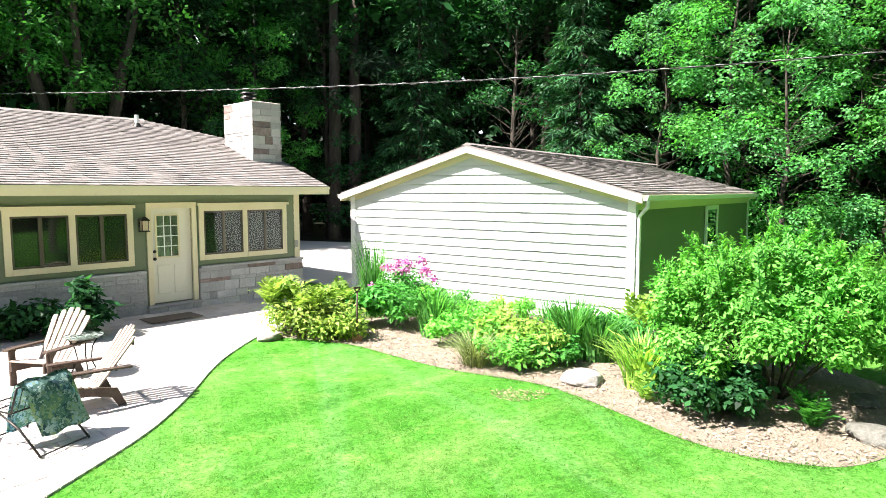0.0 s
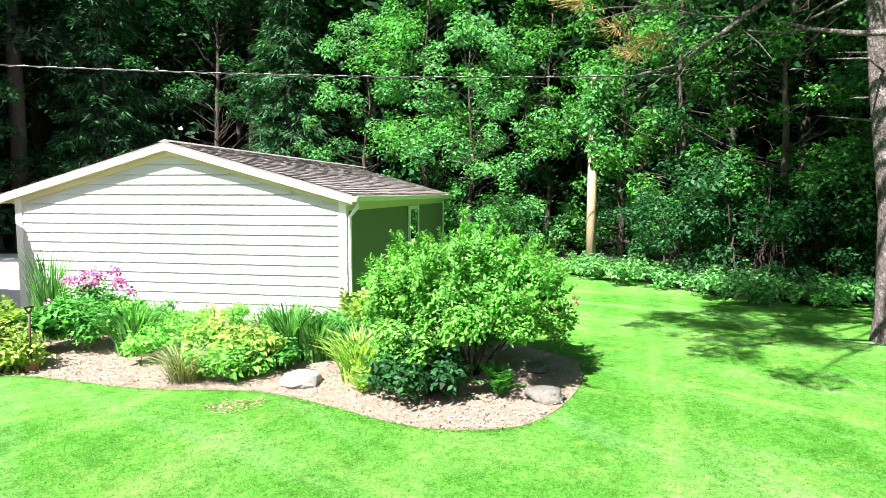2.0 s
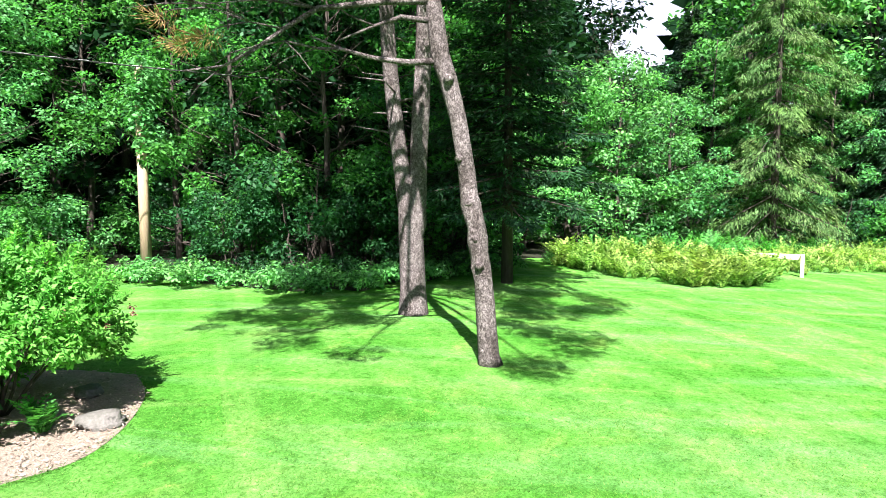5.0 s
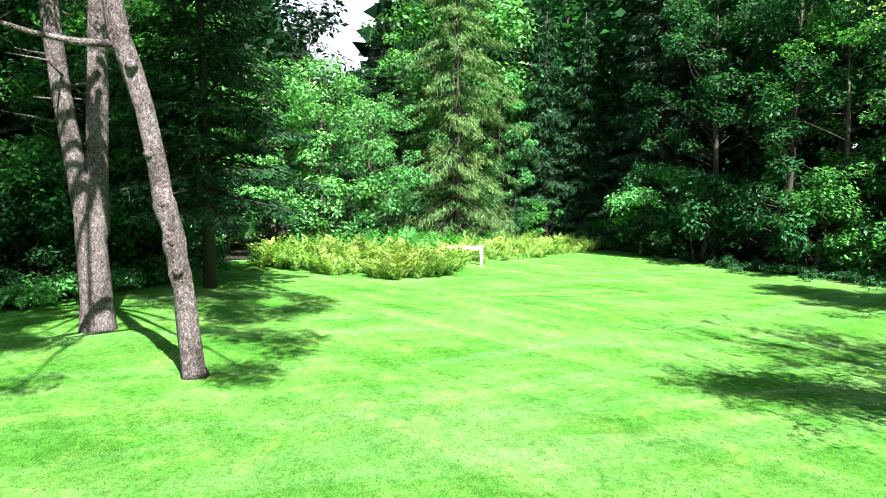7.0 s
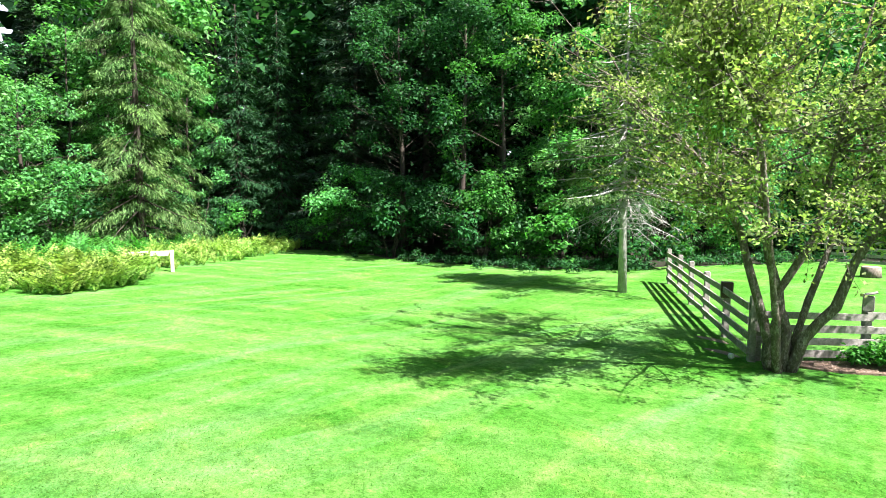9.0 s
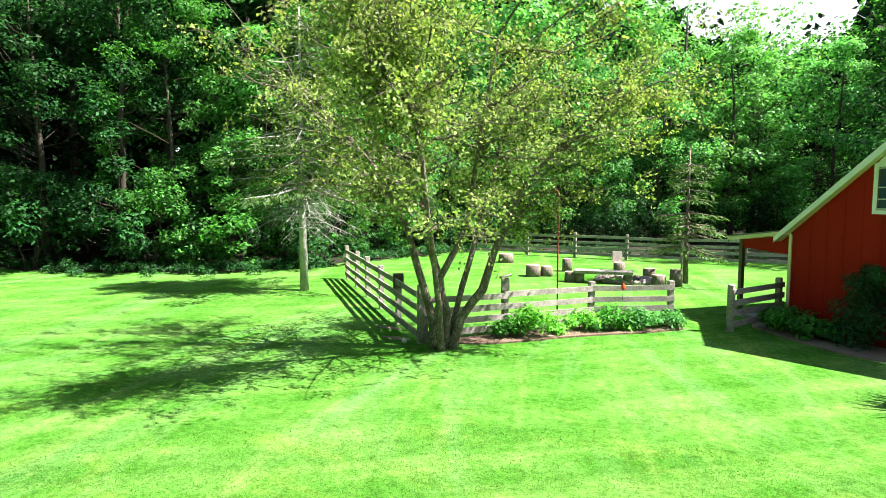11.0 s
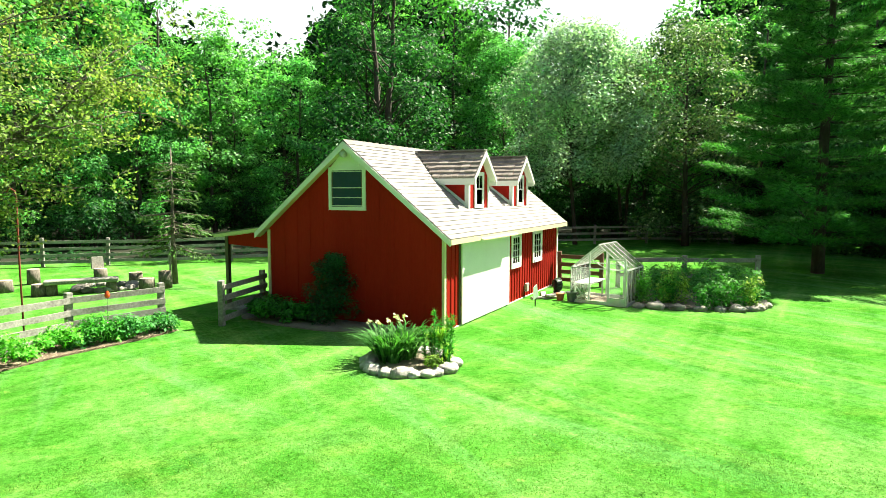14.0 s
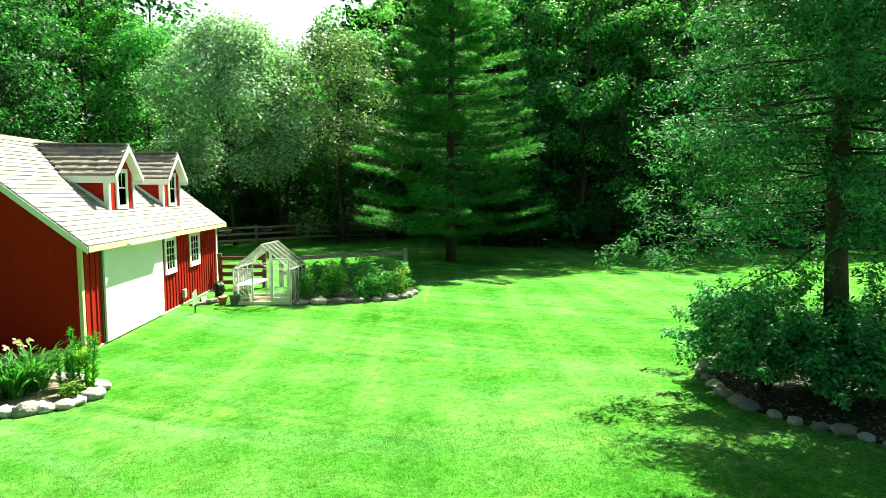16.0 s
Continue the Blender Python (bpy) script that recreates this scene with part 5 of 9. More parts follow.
    for az, r, c, s, sk in edge:
        # Leaf tone by bearing, here and below, paints sunlit and shaded stretches.
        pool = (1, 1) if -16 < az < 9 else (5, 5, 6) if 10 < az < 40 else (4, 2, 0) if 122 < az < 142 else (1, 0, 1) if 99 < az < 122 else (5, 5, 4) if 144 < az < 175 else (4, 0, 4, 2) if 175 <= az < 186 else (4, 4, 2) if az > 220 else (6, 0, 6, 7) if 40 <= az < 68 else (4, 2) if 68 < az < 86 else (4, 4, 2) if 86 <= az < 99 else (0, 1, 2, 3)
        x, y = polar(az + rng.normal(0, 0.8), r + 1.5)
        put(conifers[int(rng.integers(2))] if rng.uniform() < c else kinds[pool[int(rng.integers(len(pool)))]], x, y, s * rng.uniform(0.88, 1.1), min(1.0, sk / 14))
        for row in (1,):
            rr = r + 3 + row * 4.0
            x, y = polar(az + rng.normal(0, 0.8) + (2.6 if row == 1 else 0), rr)
            want = (2.8 + rr * math.tan(radians(sk))) / 16.5
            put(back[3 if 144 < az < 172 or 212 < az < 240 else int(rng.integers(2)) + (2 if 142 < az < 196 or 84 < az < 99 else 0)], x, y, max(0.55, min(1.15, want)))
        if az > 14:
            for j in range(1 if 99 < az < 122 else 4 if 198 < az < 224 else 2):
                turn = az + rng.uniform(-2.5, 2.5)
                x, y = polar(turn, r + rng.uniform(-0.9, 0.8) + (3.0 if 36 < turn < 43 else 0.0))
                put(shrubs[5 if 46 < az < 68 else 3 + int(rng.integers(3)) if az < 46 else 2 if az > 142 else int(rng.integers(3))], x, y, rng.uniform(0.75, 1.15))
    # dense far woods behind, up to the skyline
    azs = np.array([e[0] for e in edge], float)
    n = 55000
    a = rng.uniform(-52, 270, n)
    rr = np.interp(a, azs, [e[1] for e in edge]) + rng.uniform(13, 22, n)
    top = 2.5 + rr * np.tan(np.radians(np.interp(a, azs, [e[4] for e in edge]) - 2.2 - 0.4 * (a > 140) + 1.2 * np.sin(a * 1.7) + 0.8 * np.sin(a * 5.1)))
    z = -0.6 + (np.maximum(top, 4) + 0.6) * rng.uniform(0, 1, n) ** 1.25
    c = np.stack([rr * np.sin(np.radians(a)), rr * np.cos(np.radians(a)), z], 1)
    q = leaf_quads(rng, c, rng.normal(size=(n, 3)), rng.normal(size=(n, 3)) + np.array((0, 0, 0.5)), rng.uniform(0.4, 0.75, n), rng.uniform(0.3, 0.55, n))
    # big near-black quads: the woods' dark depth painted, sky gaps closed
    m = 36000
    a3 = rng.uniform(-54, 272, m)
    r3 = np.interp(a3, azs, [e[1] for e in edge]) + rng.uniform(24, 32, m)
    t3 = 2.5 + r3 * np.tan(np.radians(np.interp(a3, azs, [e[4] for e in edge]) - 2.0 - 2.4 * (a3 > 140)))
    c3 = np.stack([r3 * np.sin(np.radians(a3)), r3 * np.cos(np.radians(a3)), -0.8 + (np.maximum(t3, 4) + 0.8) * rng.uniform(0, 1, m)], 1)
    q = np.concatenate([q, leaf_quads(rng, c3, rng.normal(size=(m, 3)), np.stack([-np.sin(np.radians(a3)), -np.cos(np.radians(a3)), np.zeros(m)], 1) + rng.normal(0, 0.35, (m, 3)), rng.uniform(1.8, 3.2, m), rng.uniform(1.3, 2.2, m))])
    # added loose leaves, mostly above the view, that shade the wood's floor
    m = 44000
    a2 = np.concatenate([rng.uniform(-56, 160, m), rng.uniform(222, 268, 9000)])
    sk2 = np.interp(a2, azs, [e[4] for e in edge])
    r2 = np.interp(a2, azs, [e[1] for e in edge]) + np.where(a2 < 180, rng.uniform(1.5, 20, len(a2)) - 3.5 * (a2 < 12) * rng.uniform(0, 1, len(a2)), rng.uniform(9, 20, len(a2)))
    z2 = np.where(a2 < 180, rng.uniform(11.5, 19, len(a2)), 2.5 + r2 * np.tan(np.radians(sk2 - 2.0)) * rng.uniform(0.55, 1.0, len(a2)))
    ok = ((sk2 > 21) & ((a2 < 80) | (a2 > 101)) & (a2 < 142)) | (a2 > 190)
    a2, r2, z2 = a2[ok], r2[ok], z2[ok]
    k2 = len(a2)
    c2 = np.stack([r2 * np.sin(np.radians(a2)), r2 * np.cos(np.radians(a2)), z2], 1)
    q2 = leaf_quads(rng, c2, rng.normal(size=(k2, 3)) * np.array((1, 1, 0.4)), np.array((0, 0, 1.0)) + rng.normal(0, 0.5, (k2, 3)), rng.uniform(0.5, 0.9, k2), rng.uniform(0.4, 0.7, k2))
    tagged(part("high_canopy", quads_mesh("high_canopy", q2), LEAF_B), "added loose leaves that shade the woods", "woods", kind="stuff")
    # sunlit crowns closing the gaps behind the barn and the paddock
    cl = []
    for i in range(430):
        az = rng.uniform(143, 240)
        r4 = np.interp(az, azs, [e[1] for e in edge]) + rng.uniform(7, 13)
        t4 = 2.5 + r4 * math.tan(radians(np.interp(az, azs, [e[4] for e in edge]) - 0.8 + 1.0 * math.sin(az * 1.3)))
        x, y = polar(az, r4)
        cl.append(((x, y, 1.0 + (t4 - 2.0) * rng.uniform(0, 1) ** 0.7), rng.uniform(0.9, 1.9), 75))
    tagged(part("far_crowns", quads_mesh("far_crowns", crown_leaves(rng, cl, 0.36)), LEAF_A), "sunlit crowns of the far trees behind the barn", "woods", kind="stuff")
    tagged(part("far_woods", quads_mesh("far_woods", q), LEAF_PAINTED_SHADE), "dense far woods with their shade painted near-black", "woods", kind="stuff")


build_forest()


# ---- trees that stand by themselves ----
def shades_trunk(clump):
    """Whether a leaf clump stands between the sun and the lower forked trunk."""
    (x, y, z), r, n = clump
    along = (11.32 - x) * 0.913 + (6.0 - y) * 0.407
    return along > 0 and abs((11.32 - x) * 0.407 - (6.0 - y) * 0.913) < 0.3 + 0.6 * r and -0.5 < z - along * 1.28 < 7.0


def build_lone_trees():
    rng = np.random.default_rng(77)
    # leaning pine with knots, a dead limb and tufts of brown needles
    t = thing("leaning_pine", 0, 0, 90, "tall leaning pine with a knotty bare trunk and dead limbs", "tree", z=0)
    w = Wood()
    path = [(8.64, 3.20, -0.12), (8.62, 3.22, 0.05), (8.61, 3.25, 0.45), (8.60, 3.27, 0.82), (8.59, 3.31, 1.2), (8.575, 3.34, 1.42), (8.57, 3.36, 1.6), (8.56, 3.38, 1.82), (8.55, 3.41, 2.0), (8.51, 3.48, 2.33), (8.51, 3.50, 2.45), (8.49, 3.54, 2.83), (8.44, 3.66, 3.59), (8.38, 3.79, 4.13), (8.33, 3.91, 4.5), (8.30, 3.97, 5.1), (8.2, 4.3, 7.0), (8.1, 4.6, 9.5), (8.05, 4.7, 12.5)]
    rad = [0.24, 0.205, 0.185, 0.175, 0.165, 0.185, 0.165, 0.20, 0.165, 0.19, 0.155, 0.15, 0.15, 0.16, 0.165, 0.145, 0.12, 0.08, 0.02]
    w.stem(path, [r * 0.82 for r in rad], 16, 0.09, rng)
    for (x, y, z) in ((8.40, 3.46, 2.36), (8.44, 3.36, 1.83), (8.43, 3.30, 1.43), (8.24, 3.72, 4.12), (8.38, 3.6, 3.0)):
        k = Vector((x, y, z))
        out = Vector((-0.9, -0.36, 0.12)) * 0.08
        w.stem([k - out * 0.6, k + out * 0.3, k + out * 0.8], [0.08, 0.065, 0.035], 8, 0.15, rng)
    limbs = [([(8.34, 3.9, 4.4), (8.03, 4.28, 4.36), (7.72, 4.62, 4.38), (7.39, 4.95, 4.47), (7.07, 5.24, 4.61)], 0.055), ([(8.31, 3.98, 4.96), (7.9, 4.31, 4.96), (7.63, 4.58, 4.80), (7.29, 4.93, 4.57)], 0.045), ([(8.3, 4.0, 5.25), (7.6, 4.44, 5.1), (6.97, 5.04, 4.92), (6.54, 5.27, 4.58), (6.16, 5.42, 4.26), (5.84, 5.61, 4.02), (5.44, 5.87, 3.91)], 0.05), ([(7.39, 4.95, 4.47), (7.0, 5.1, 4.42), (6.6, 5.3, 4.45), (6.2, 5.6, 4.3)], 0.022), ([(6.97, 5.04, 4.92), (6.3, 5.4, 4.9), (5.7, 5.7, 4.72)], 0.02), ([(6.54, 5.27, 4.58), (6.0, 5.35, 4.55), (5.5, 5.5, 4.6)], 0.015), ([(7.63, 4.58, 4.8), (7.3, 4.8, 4.9), (6.8, 5.0, 5.15)], 0.018)]
    for pts, r in limbs:
        w.stem(pts, [r * (1 - 0.75 * i / (len(pts) - 1)) for i in range(len(pts))], 7, 0.12, rng)
    for i in range(26):
        pts, r = limbs[int(rng.integers(2, len(limbs)))]
        p = Vector(pts[int(rng.integers(1, len(pts)))])
        d = Vector((rng.normal(-0.4, 0.4), rng.normal(0.2, 0.4), rng.normal(0, 0.25)))
        w.stem([p, p + d * 0.5, p + d * rng.uniform(0.7, 1.1) + Vector((0, 0, -0.06))], [0.01, 0.007, 0.003], 4)
    part("trunk", w.mesh("trunk"), PINE_BARK, t)
    c = []
    for ctr, r, n in (((5.75, 5.86, 4.36), 0.22, 260), ((5.55, 6.0, 4.24), 0.2, 200), ((4.95, 6.3, 4.85), 0.25, 260), ((5.3, 6.05, 4.5), 0.2, 150)):
        d = unit(rng.normal(size=(n, 3)))
        c.append(leaf_quads(rng, np.array(ctr) + d * rng.uniform(0, 1, (n, 1)) * np.array((r * 1.6, r, r * 0.45)), d * 0.7 + np.array((-0.5, 0.2, 0)), rng.normal(size=(n, 3)), 0.12, 0.009))
    part("dead_needles", quads_mesh("dead_needles", np.concatenate(c)), NEEDLE_DEAD, t, "tufts of rust-brown dead needles")
    cl = [((8.1 + math.cos(a) * rr, 4.5 + math.sin(a) * rr, zz), rng.uniform(0.6, 1.1), 380) for a, rr, zz in [(rng.uniform(0, 6.28), rng.uniform(0.6, 3.3), rng.uniform(6.8, 11.5)) for _ in range(38)]]
    boughs = Wood()
    for k in range(110):                     # long boughs added over the lawn for its shade, kept above the camera's view
        x, y, z = rng.uniform(2.6, 9.6), rng.uniform(-0.3, 6.8), rng.uniform(7.2, 9.2)
        r = rng.uniform(0.35, 0.65)
        clear = min(abs((px - x) * 0.407 - (py - y) * 0.913) for px, py in ((8.55, 3.4), (11.35, 5.95)))
        if z > 3.2 + 0.40 * math.hypot(x, y) and clear > 0.3 + 0.6 * r:
            cl.append(((x, y, z), r, int(900 * r * r)))
            if k % 4 == 0:
                boughs.stem(wavy((8.2, 4.3, 7.0 + 0.02 * k), (x, y, z), 4, 0.12, rng), [0.06, 0.05, 0.04, 0.03, 0.015], 6)
    part("bough", boughs.mesh("bough"), PINE_BARK, t)
    cl = [c_ for c_ in cl if not shades_trunk(c_)]
    cl += [((5.6, 6.6, 6.3), 0.8, 300), ((6.6, 6.4, 6.5), 0.9, 300), ((5.0, 5.8, 6.4), 0.7, 260), ((7.0, 5.6, 6.2), 0.7, 260)]
    part("crown", quads_mesh("crown", crown_leaves(rng, cl, 0.22, 0.5, 0.16)), NEEDLE_PINE, t)
    # double-stemmed pine
    t = thing("forked_pine", 0, 0, 90, "tall pine forked into two bare sunlit stems", "tree", z=0)
    w = Wood()
    w.stem([(11.35, 5.92, -0.15), (11.35, 5.92, 0.05), (11.345, 5.93, 0.5), (11.34, 5.94, 1.08), (11.33, 5.97, 1.7), (11.30, 6.02, 2.08), (11.24, 6.13, 2.97), (11.17, 6.25, 4.18), (11.12, 6.33, 5.15), (11.09, 6.38, 6.22), (11.0, 6.5, 9.0), (11.0, 6.6, 13)], [0.36, 0.30, 0.27, 0.26, 0.25, 0.2, 0.165, 0.155, 0.15, 0.14, 0.1, 0.03], 14, 0.06, rng)
    w.stem([(11.36, 5.9, 1.35), (11.39, 5.85, 1.86), (11.395, 5.84, 2.4), (11.4, 5.83, 2.97), (11.42, 5.78, 4.05), (11.45, 5.73, 5.22), (11.46, 5.7, 6.16), (11.5, 5.5, 9), (11.5, 5.4, 12.5)], [0.14, 0.19, 0.185, 0.18, 0.175, 0.17, 0.16, 0.1, 0.03], 14, 0.06, rng)
    for i in range(10):
        z = rng.uniform(3.0, 6.0)
        d = Vector((rng.normal(0, 1), rng.normal(0, 1), 0.1)).normalized()
        p = Vector((11.2, 6.2, z))
        w.stem([p, p + d * 0.4, p + d * rng.uniform(0.5, 1.0)], [0.025, 0.018, 0.008], 5)
    part("trunk", w.mesh("trunk"), PINE_BARK, t)
    cl = [((11.2 + math.cos(a) * rr, 6.0 + math.sin(a) * rr, zz), rng.uniform(0.6, 1.1), 560) for a, rr, zz in [(rng.uniform(0, 6.28), rng.uniform(0.6, 3.8), rng.uniform(7.2, 12.5)) for _ in range(88)]]
    cl = [c_ for c_ in cl if not shades_trunk(c_)]
    part("crown", quads_mesh("crown", crown_leaves(rng, cl, 0.22, 0.5, 0.16)), NEEDLE_PINE, t)
    # dark hemlock behind the pines
    tree_thing("hemlock", conifer_mesh(41, 12, 2.9, 2.3, 0.25, 130, 0.2, 0.36, 0.15), 16.4, 5.6, BARK, NEEDLE_DARK, "dark hemlock with a bare lower trunk")
    # big drooping spruce beyond the ferns
    tree_thing("drooping_spruce", conifer_mesh(42, 17.5, 4.7, 0.7, 0.55, 185, 0.24, 0.8, 0.2, 0.6, 0.0, -0.3, 0.06, 0.17), *polar(93.2, 35.5), BARK, NEEDLE, "large drooping yellow-green spruce")
    tree_thing("blue_spruce", conifer_mesh(43, 14, 3.0, 0.8, 0.2, 110, 0.28, 0.4), *polar(86.5, 41), BARK, NEEDLE_BLUE, "bluish spruce against the sky")
    # thinly needled larch against the sky
    tree_thing("thin_larch", conifer_mesh(44, 13, 3.0, 4.0, 0.0, 26, 0.22, 0.6, 0.12, 0.7), *polar(80.0, 38), GREY_BARK, NEEDLE, "thinly needled larch against the sky")
    me = broadleaf_mesh(45, 4.3, 2.3, 1.7, 5200, 0.17, 0.05, 3, 30)
    tree_thing("pale_sapling", me, *polar(110.5, 32.2), BARK, LEAF_C, "pale green sapling before the dark spruces")
    for az, r, h, sp, sd in ((76.5, 28.5, 8.0, 3.2, 61), (80.8, 30.5, 8.6, 3.4, 62), (85.0, 32, 7.6, 3.0, 63), (72.5, 26.5, 7.0, 2.6, 64)):
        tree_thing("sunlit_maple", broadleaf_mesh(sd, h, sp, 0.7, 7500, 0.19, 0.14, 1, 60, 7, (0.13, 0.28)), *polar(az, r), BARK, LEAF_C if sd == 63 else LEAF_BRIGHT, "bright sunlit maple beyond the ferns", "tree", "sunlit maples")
    # sparse grey spruce by the fence
    t = tree_thing("sparse_spruce", conifer_mesh(46, 8.8, 2.6, 3.3, 0.35, 135, 0.15, 0.26, 0.13, 0.6, 0.15), 14.1, -14.3, PALE_BARK, NEEDLE, "sparse spruce with grey bare lower limbs")
    w = Wood()
    for i in range(34):                     # dead limbs hanging below the crown
        a, z, l = rng.uniform(0, 6.283), rng.uniform(2.0, 3.6), rng.uniform(0.8, 2.1)
        d = Vector((math.cos(a), math.sin(a), 0))
        pts = [Vector((0, 0, z)), Vector((0, 0, z)) + d * l * 0.45 + Vector((0, 0, -0.02)), Vector((0, 0, z)) + d * l + Vector((0, 0, -0.28 * l))]
        w.stem(pts, [0.022, 0.015, 0.005], 5)
        for k in range(9):
            p = pts[1] + (pts[2] - pts[1]) * rng.uniform(0, 1)
            w.stem([p, p + Vector((rng.normal(0, 0.12), rng.normal(0, 0.12), -0.12)), p + Vector((rng.normal(0, 0.2), rng.normal(0, 0.2), -0.32))], [0.007, 0.005, 0.003], 3)
    tagged(part("deadwood", w.mesh("deadwood"), PALE_BARK, t, "pale bare hanging limbs"), kind="stuff")
    tree_thing("dying_spruce", conifer_mesh(47, 4.6, 1.15, 1.3, 0.3, 60, 0.17, 0.3, 0.09, 0.6, 0.25), 4.1, -22.4, GREY_BARK, NEEDLE, "thin dying spruce with grey needles")
    # white pine with layered plumes
    tree_thing("white_pine", conifer_mesh(48, 15.5, 5.1, 1.5, 0.02, 470, 0.2, 0.62, 0.22, 0.75, 0.0, 0.3, 0.06, 0.15), -19.6, -20.0, BARK, NEEDLE_PINE, "large white pine with layered soft plumes")
    # cedar on the stone-ringed bed
    trunk, twigs, cl = Wood(), Wood(), []
    trunk.stem([(0, 0, -0.1), (0.05, 0.02, 1.2), (0.1, -0.05, 3.0), (0.0, 0.0, 6.0), (0, 0, 9.5)], [0.19, 0.16, 0.13, 0.08, 0.02], 10, 0.06, rng)
    for i in range(190):
        z = 2.4 + 7.0 * (i / 190) ** 0.95 + rng.normal(0, 0.1)
        a, l = i * 2.4 + rng.normal(0, 0.3), (2.85 * min(1.0, 1 - (z - 2.5) / 7.6) ** 0.55 + 0.3) * rng.uniform(0.6, 1.08)
        d = np.array((math.cos(a), math.sin(a), 0.0))
        tip = np.array((0, 0, z)) + d * l + np.array((0, 0, 0.16 * l - 0.11 * l * l))
        pts = wavy((0, 0, z - 0.1), tip, 4, 0.07, rng)
        twigs.stem(pts, [0.022, 0.018, 0.013, 0.009, 0.005], 5)
        for f in (0.22, 0.4, 0.56, 0.7, 0.82, 0.92, 1.0):
            if f * l < 0.3:
                continue
            c = np.array((0, 0, z - 0.1)) * (1 - f) + tip * f + rng.normal(0, 0.12, 3)
            cl.append((tuple(c + np.array((0, 0, -0.12))), rng.uniform(0.18, 0.38), int(rng.uniform(80, 130))))
    crown = crown_leaves(rng, cl, 0.09, 0.8, 0.26)
    t = tree_thing("cedar", (trunk.mesh("trunk"), quads_mesh("crown", crown), twigs.mesh("branchwork")), -10.1, -2.45, BARK, NEEDLE_CEDAR, "dark feathery cedar standing in a stone-edged bed")
    # pale willow and companions behind the barn
    for az, r, h, sp, n, sd in ((205.3, 38, 12.4, 4.5, 36000, 50), (209.5, 43, 12.0, 3.6, 14000, 54), (199.5, 44, 13.4, 3.6, 14000, 55)):
        me = broadleaf_mesh(sd, h, sp, 4.2, n, 0.2, 0.12, 2, 90, 7, (0.2, 0.36), 0.85)
        tree_thing("willow", me, *polar(az, r), BARK, LEAF_WILLOW if sd == 50 else LEAF_C, "rounded grey-green willow behind the barn" if sd == 50 else "leafy tree beside the willow", "tree")
    me = broadleaf_mesh(51, 12.5, 4.6, 0.9, 17000, 0.2, 0.2, 1, 70)
    tree_thing("russet_maple", me, *polar(214.5, 39), BARK, LEAF_RUSSET, "broad maple with the first russet leaves")
    me = broadleaf_mesh(52, 17, 4.2, 5.5, 9000, 0.24, 0.34, 2, 40)
    tree_thing("tall_ash", me, *polar(187.5, 36), BARK, LEAF_B, "tall dark-trunked ash above the barn")
    me = broadleaf_mesh(53, 14, 2.6, 1.5, 9000, 0.22, 0.16, 1, 44)
    tree_thing("bright_poplar", me, *polar(173, 43), BARK, LEAF_BRIGHT, "slender sunlit yellow-green poplar")
    # tall bare trunks behind the house
    for i, (az, r) in enumerate(((-9.9, 33), (-8.1, 34), (9.3, 34))):
        t = thing("tall_trunk_pine", *polar(az, r), 90, "old pine with a thick straight dark trunk", "tree", "old pines")
        w = Wood()
        w.stem([(0, 0, -0.1), (0, 0, 0.4), (0.1, 0, 6), (0.1, 0.1, 16)], [0.46, 0.36, 0.32, 0.18], 10, 0.05, rng)
        part("trunk", w.mesh("trunk"), BARK, t)
        part("crown", quads_mesh("crown", crown_leaves(rng, [((math.cos(k) * 2, math.sin(k) * 2, 9 + k % 6), 1.2, 160) for k in range(10)], 0.35, 0.5, 0.3)), NEEDLE_BLUE, t)
    t = thing("branching_maple", *polar(-30, 29.5), 90, "many-stemmed old maple with dark limbs", "tree")
    for k in range(6):
        a = k * 1.05
        w = Wood()
        w.stem(wavy((0.2 * math.cos(a), 0.2 * math.sin(a), 0), (2.6 * math.cos(a), 2.6 * math.sin(a), 11), 6, 0.3, rng), [0.24, 0.22, 0.2, 0.18, 0.15, 0.12, 0.06], 7)
        part("stem", w.mesh("stem"), BARK, t)
    part("crown", quads_mesh("crown", crown_leaves(rng, [((rng.uniform(-4, 4), rng.uniform(-4, 4), rng.uniform(6.0, 12)), 1.1, 170) for k in range(34)], 0.24)), LEAF_A, t)


build_lone_trees()


APPLE_BARK = surface("lichened grey-brown bark", (0.035, 0.027, 0.021), (0.125, 0.106, 0.088), (0.46, 0.43, 0.39), 0.95, 9.0, 34, (1, 1, 0.5), 1.0, 0.04, wear=0.55)


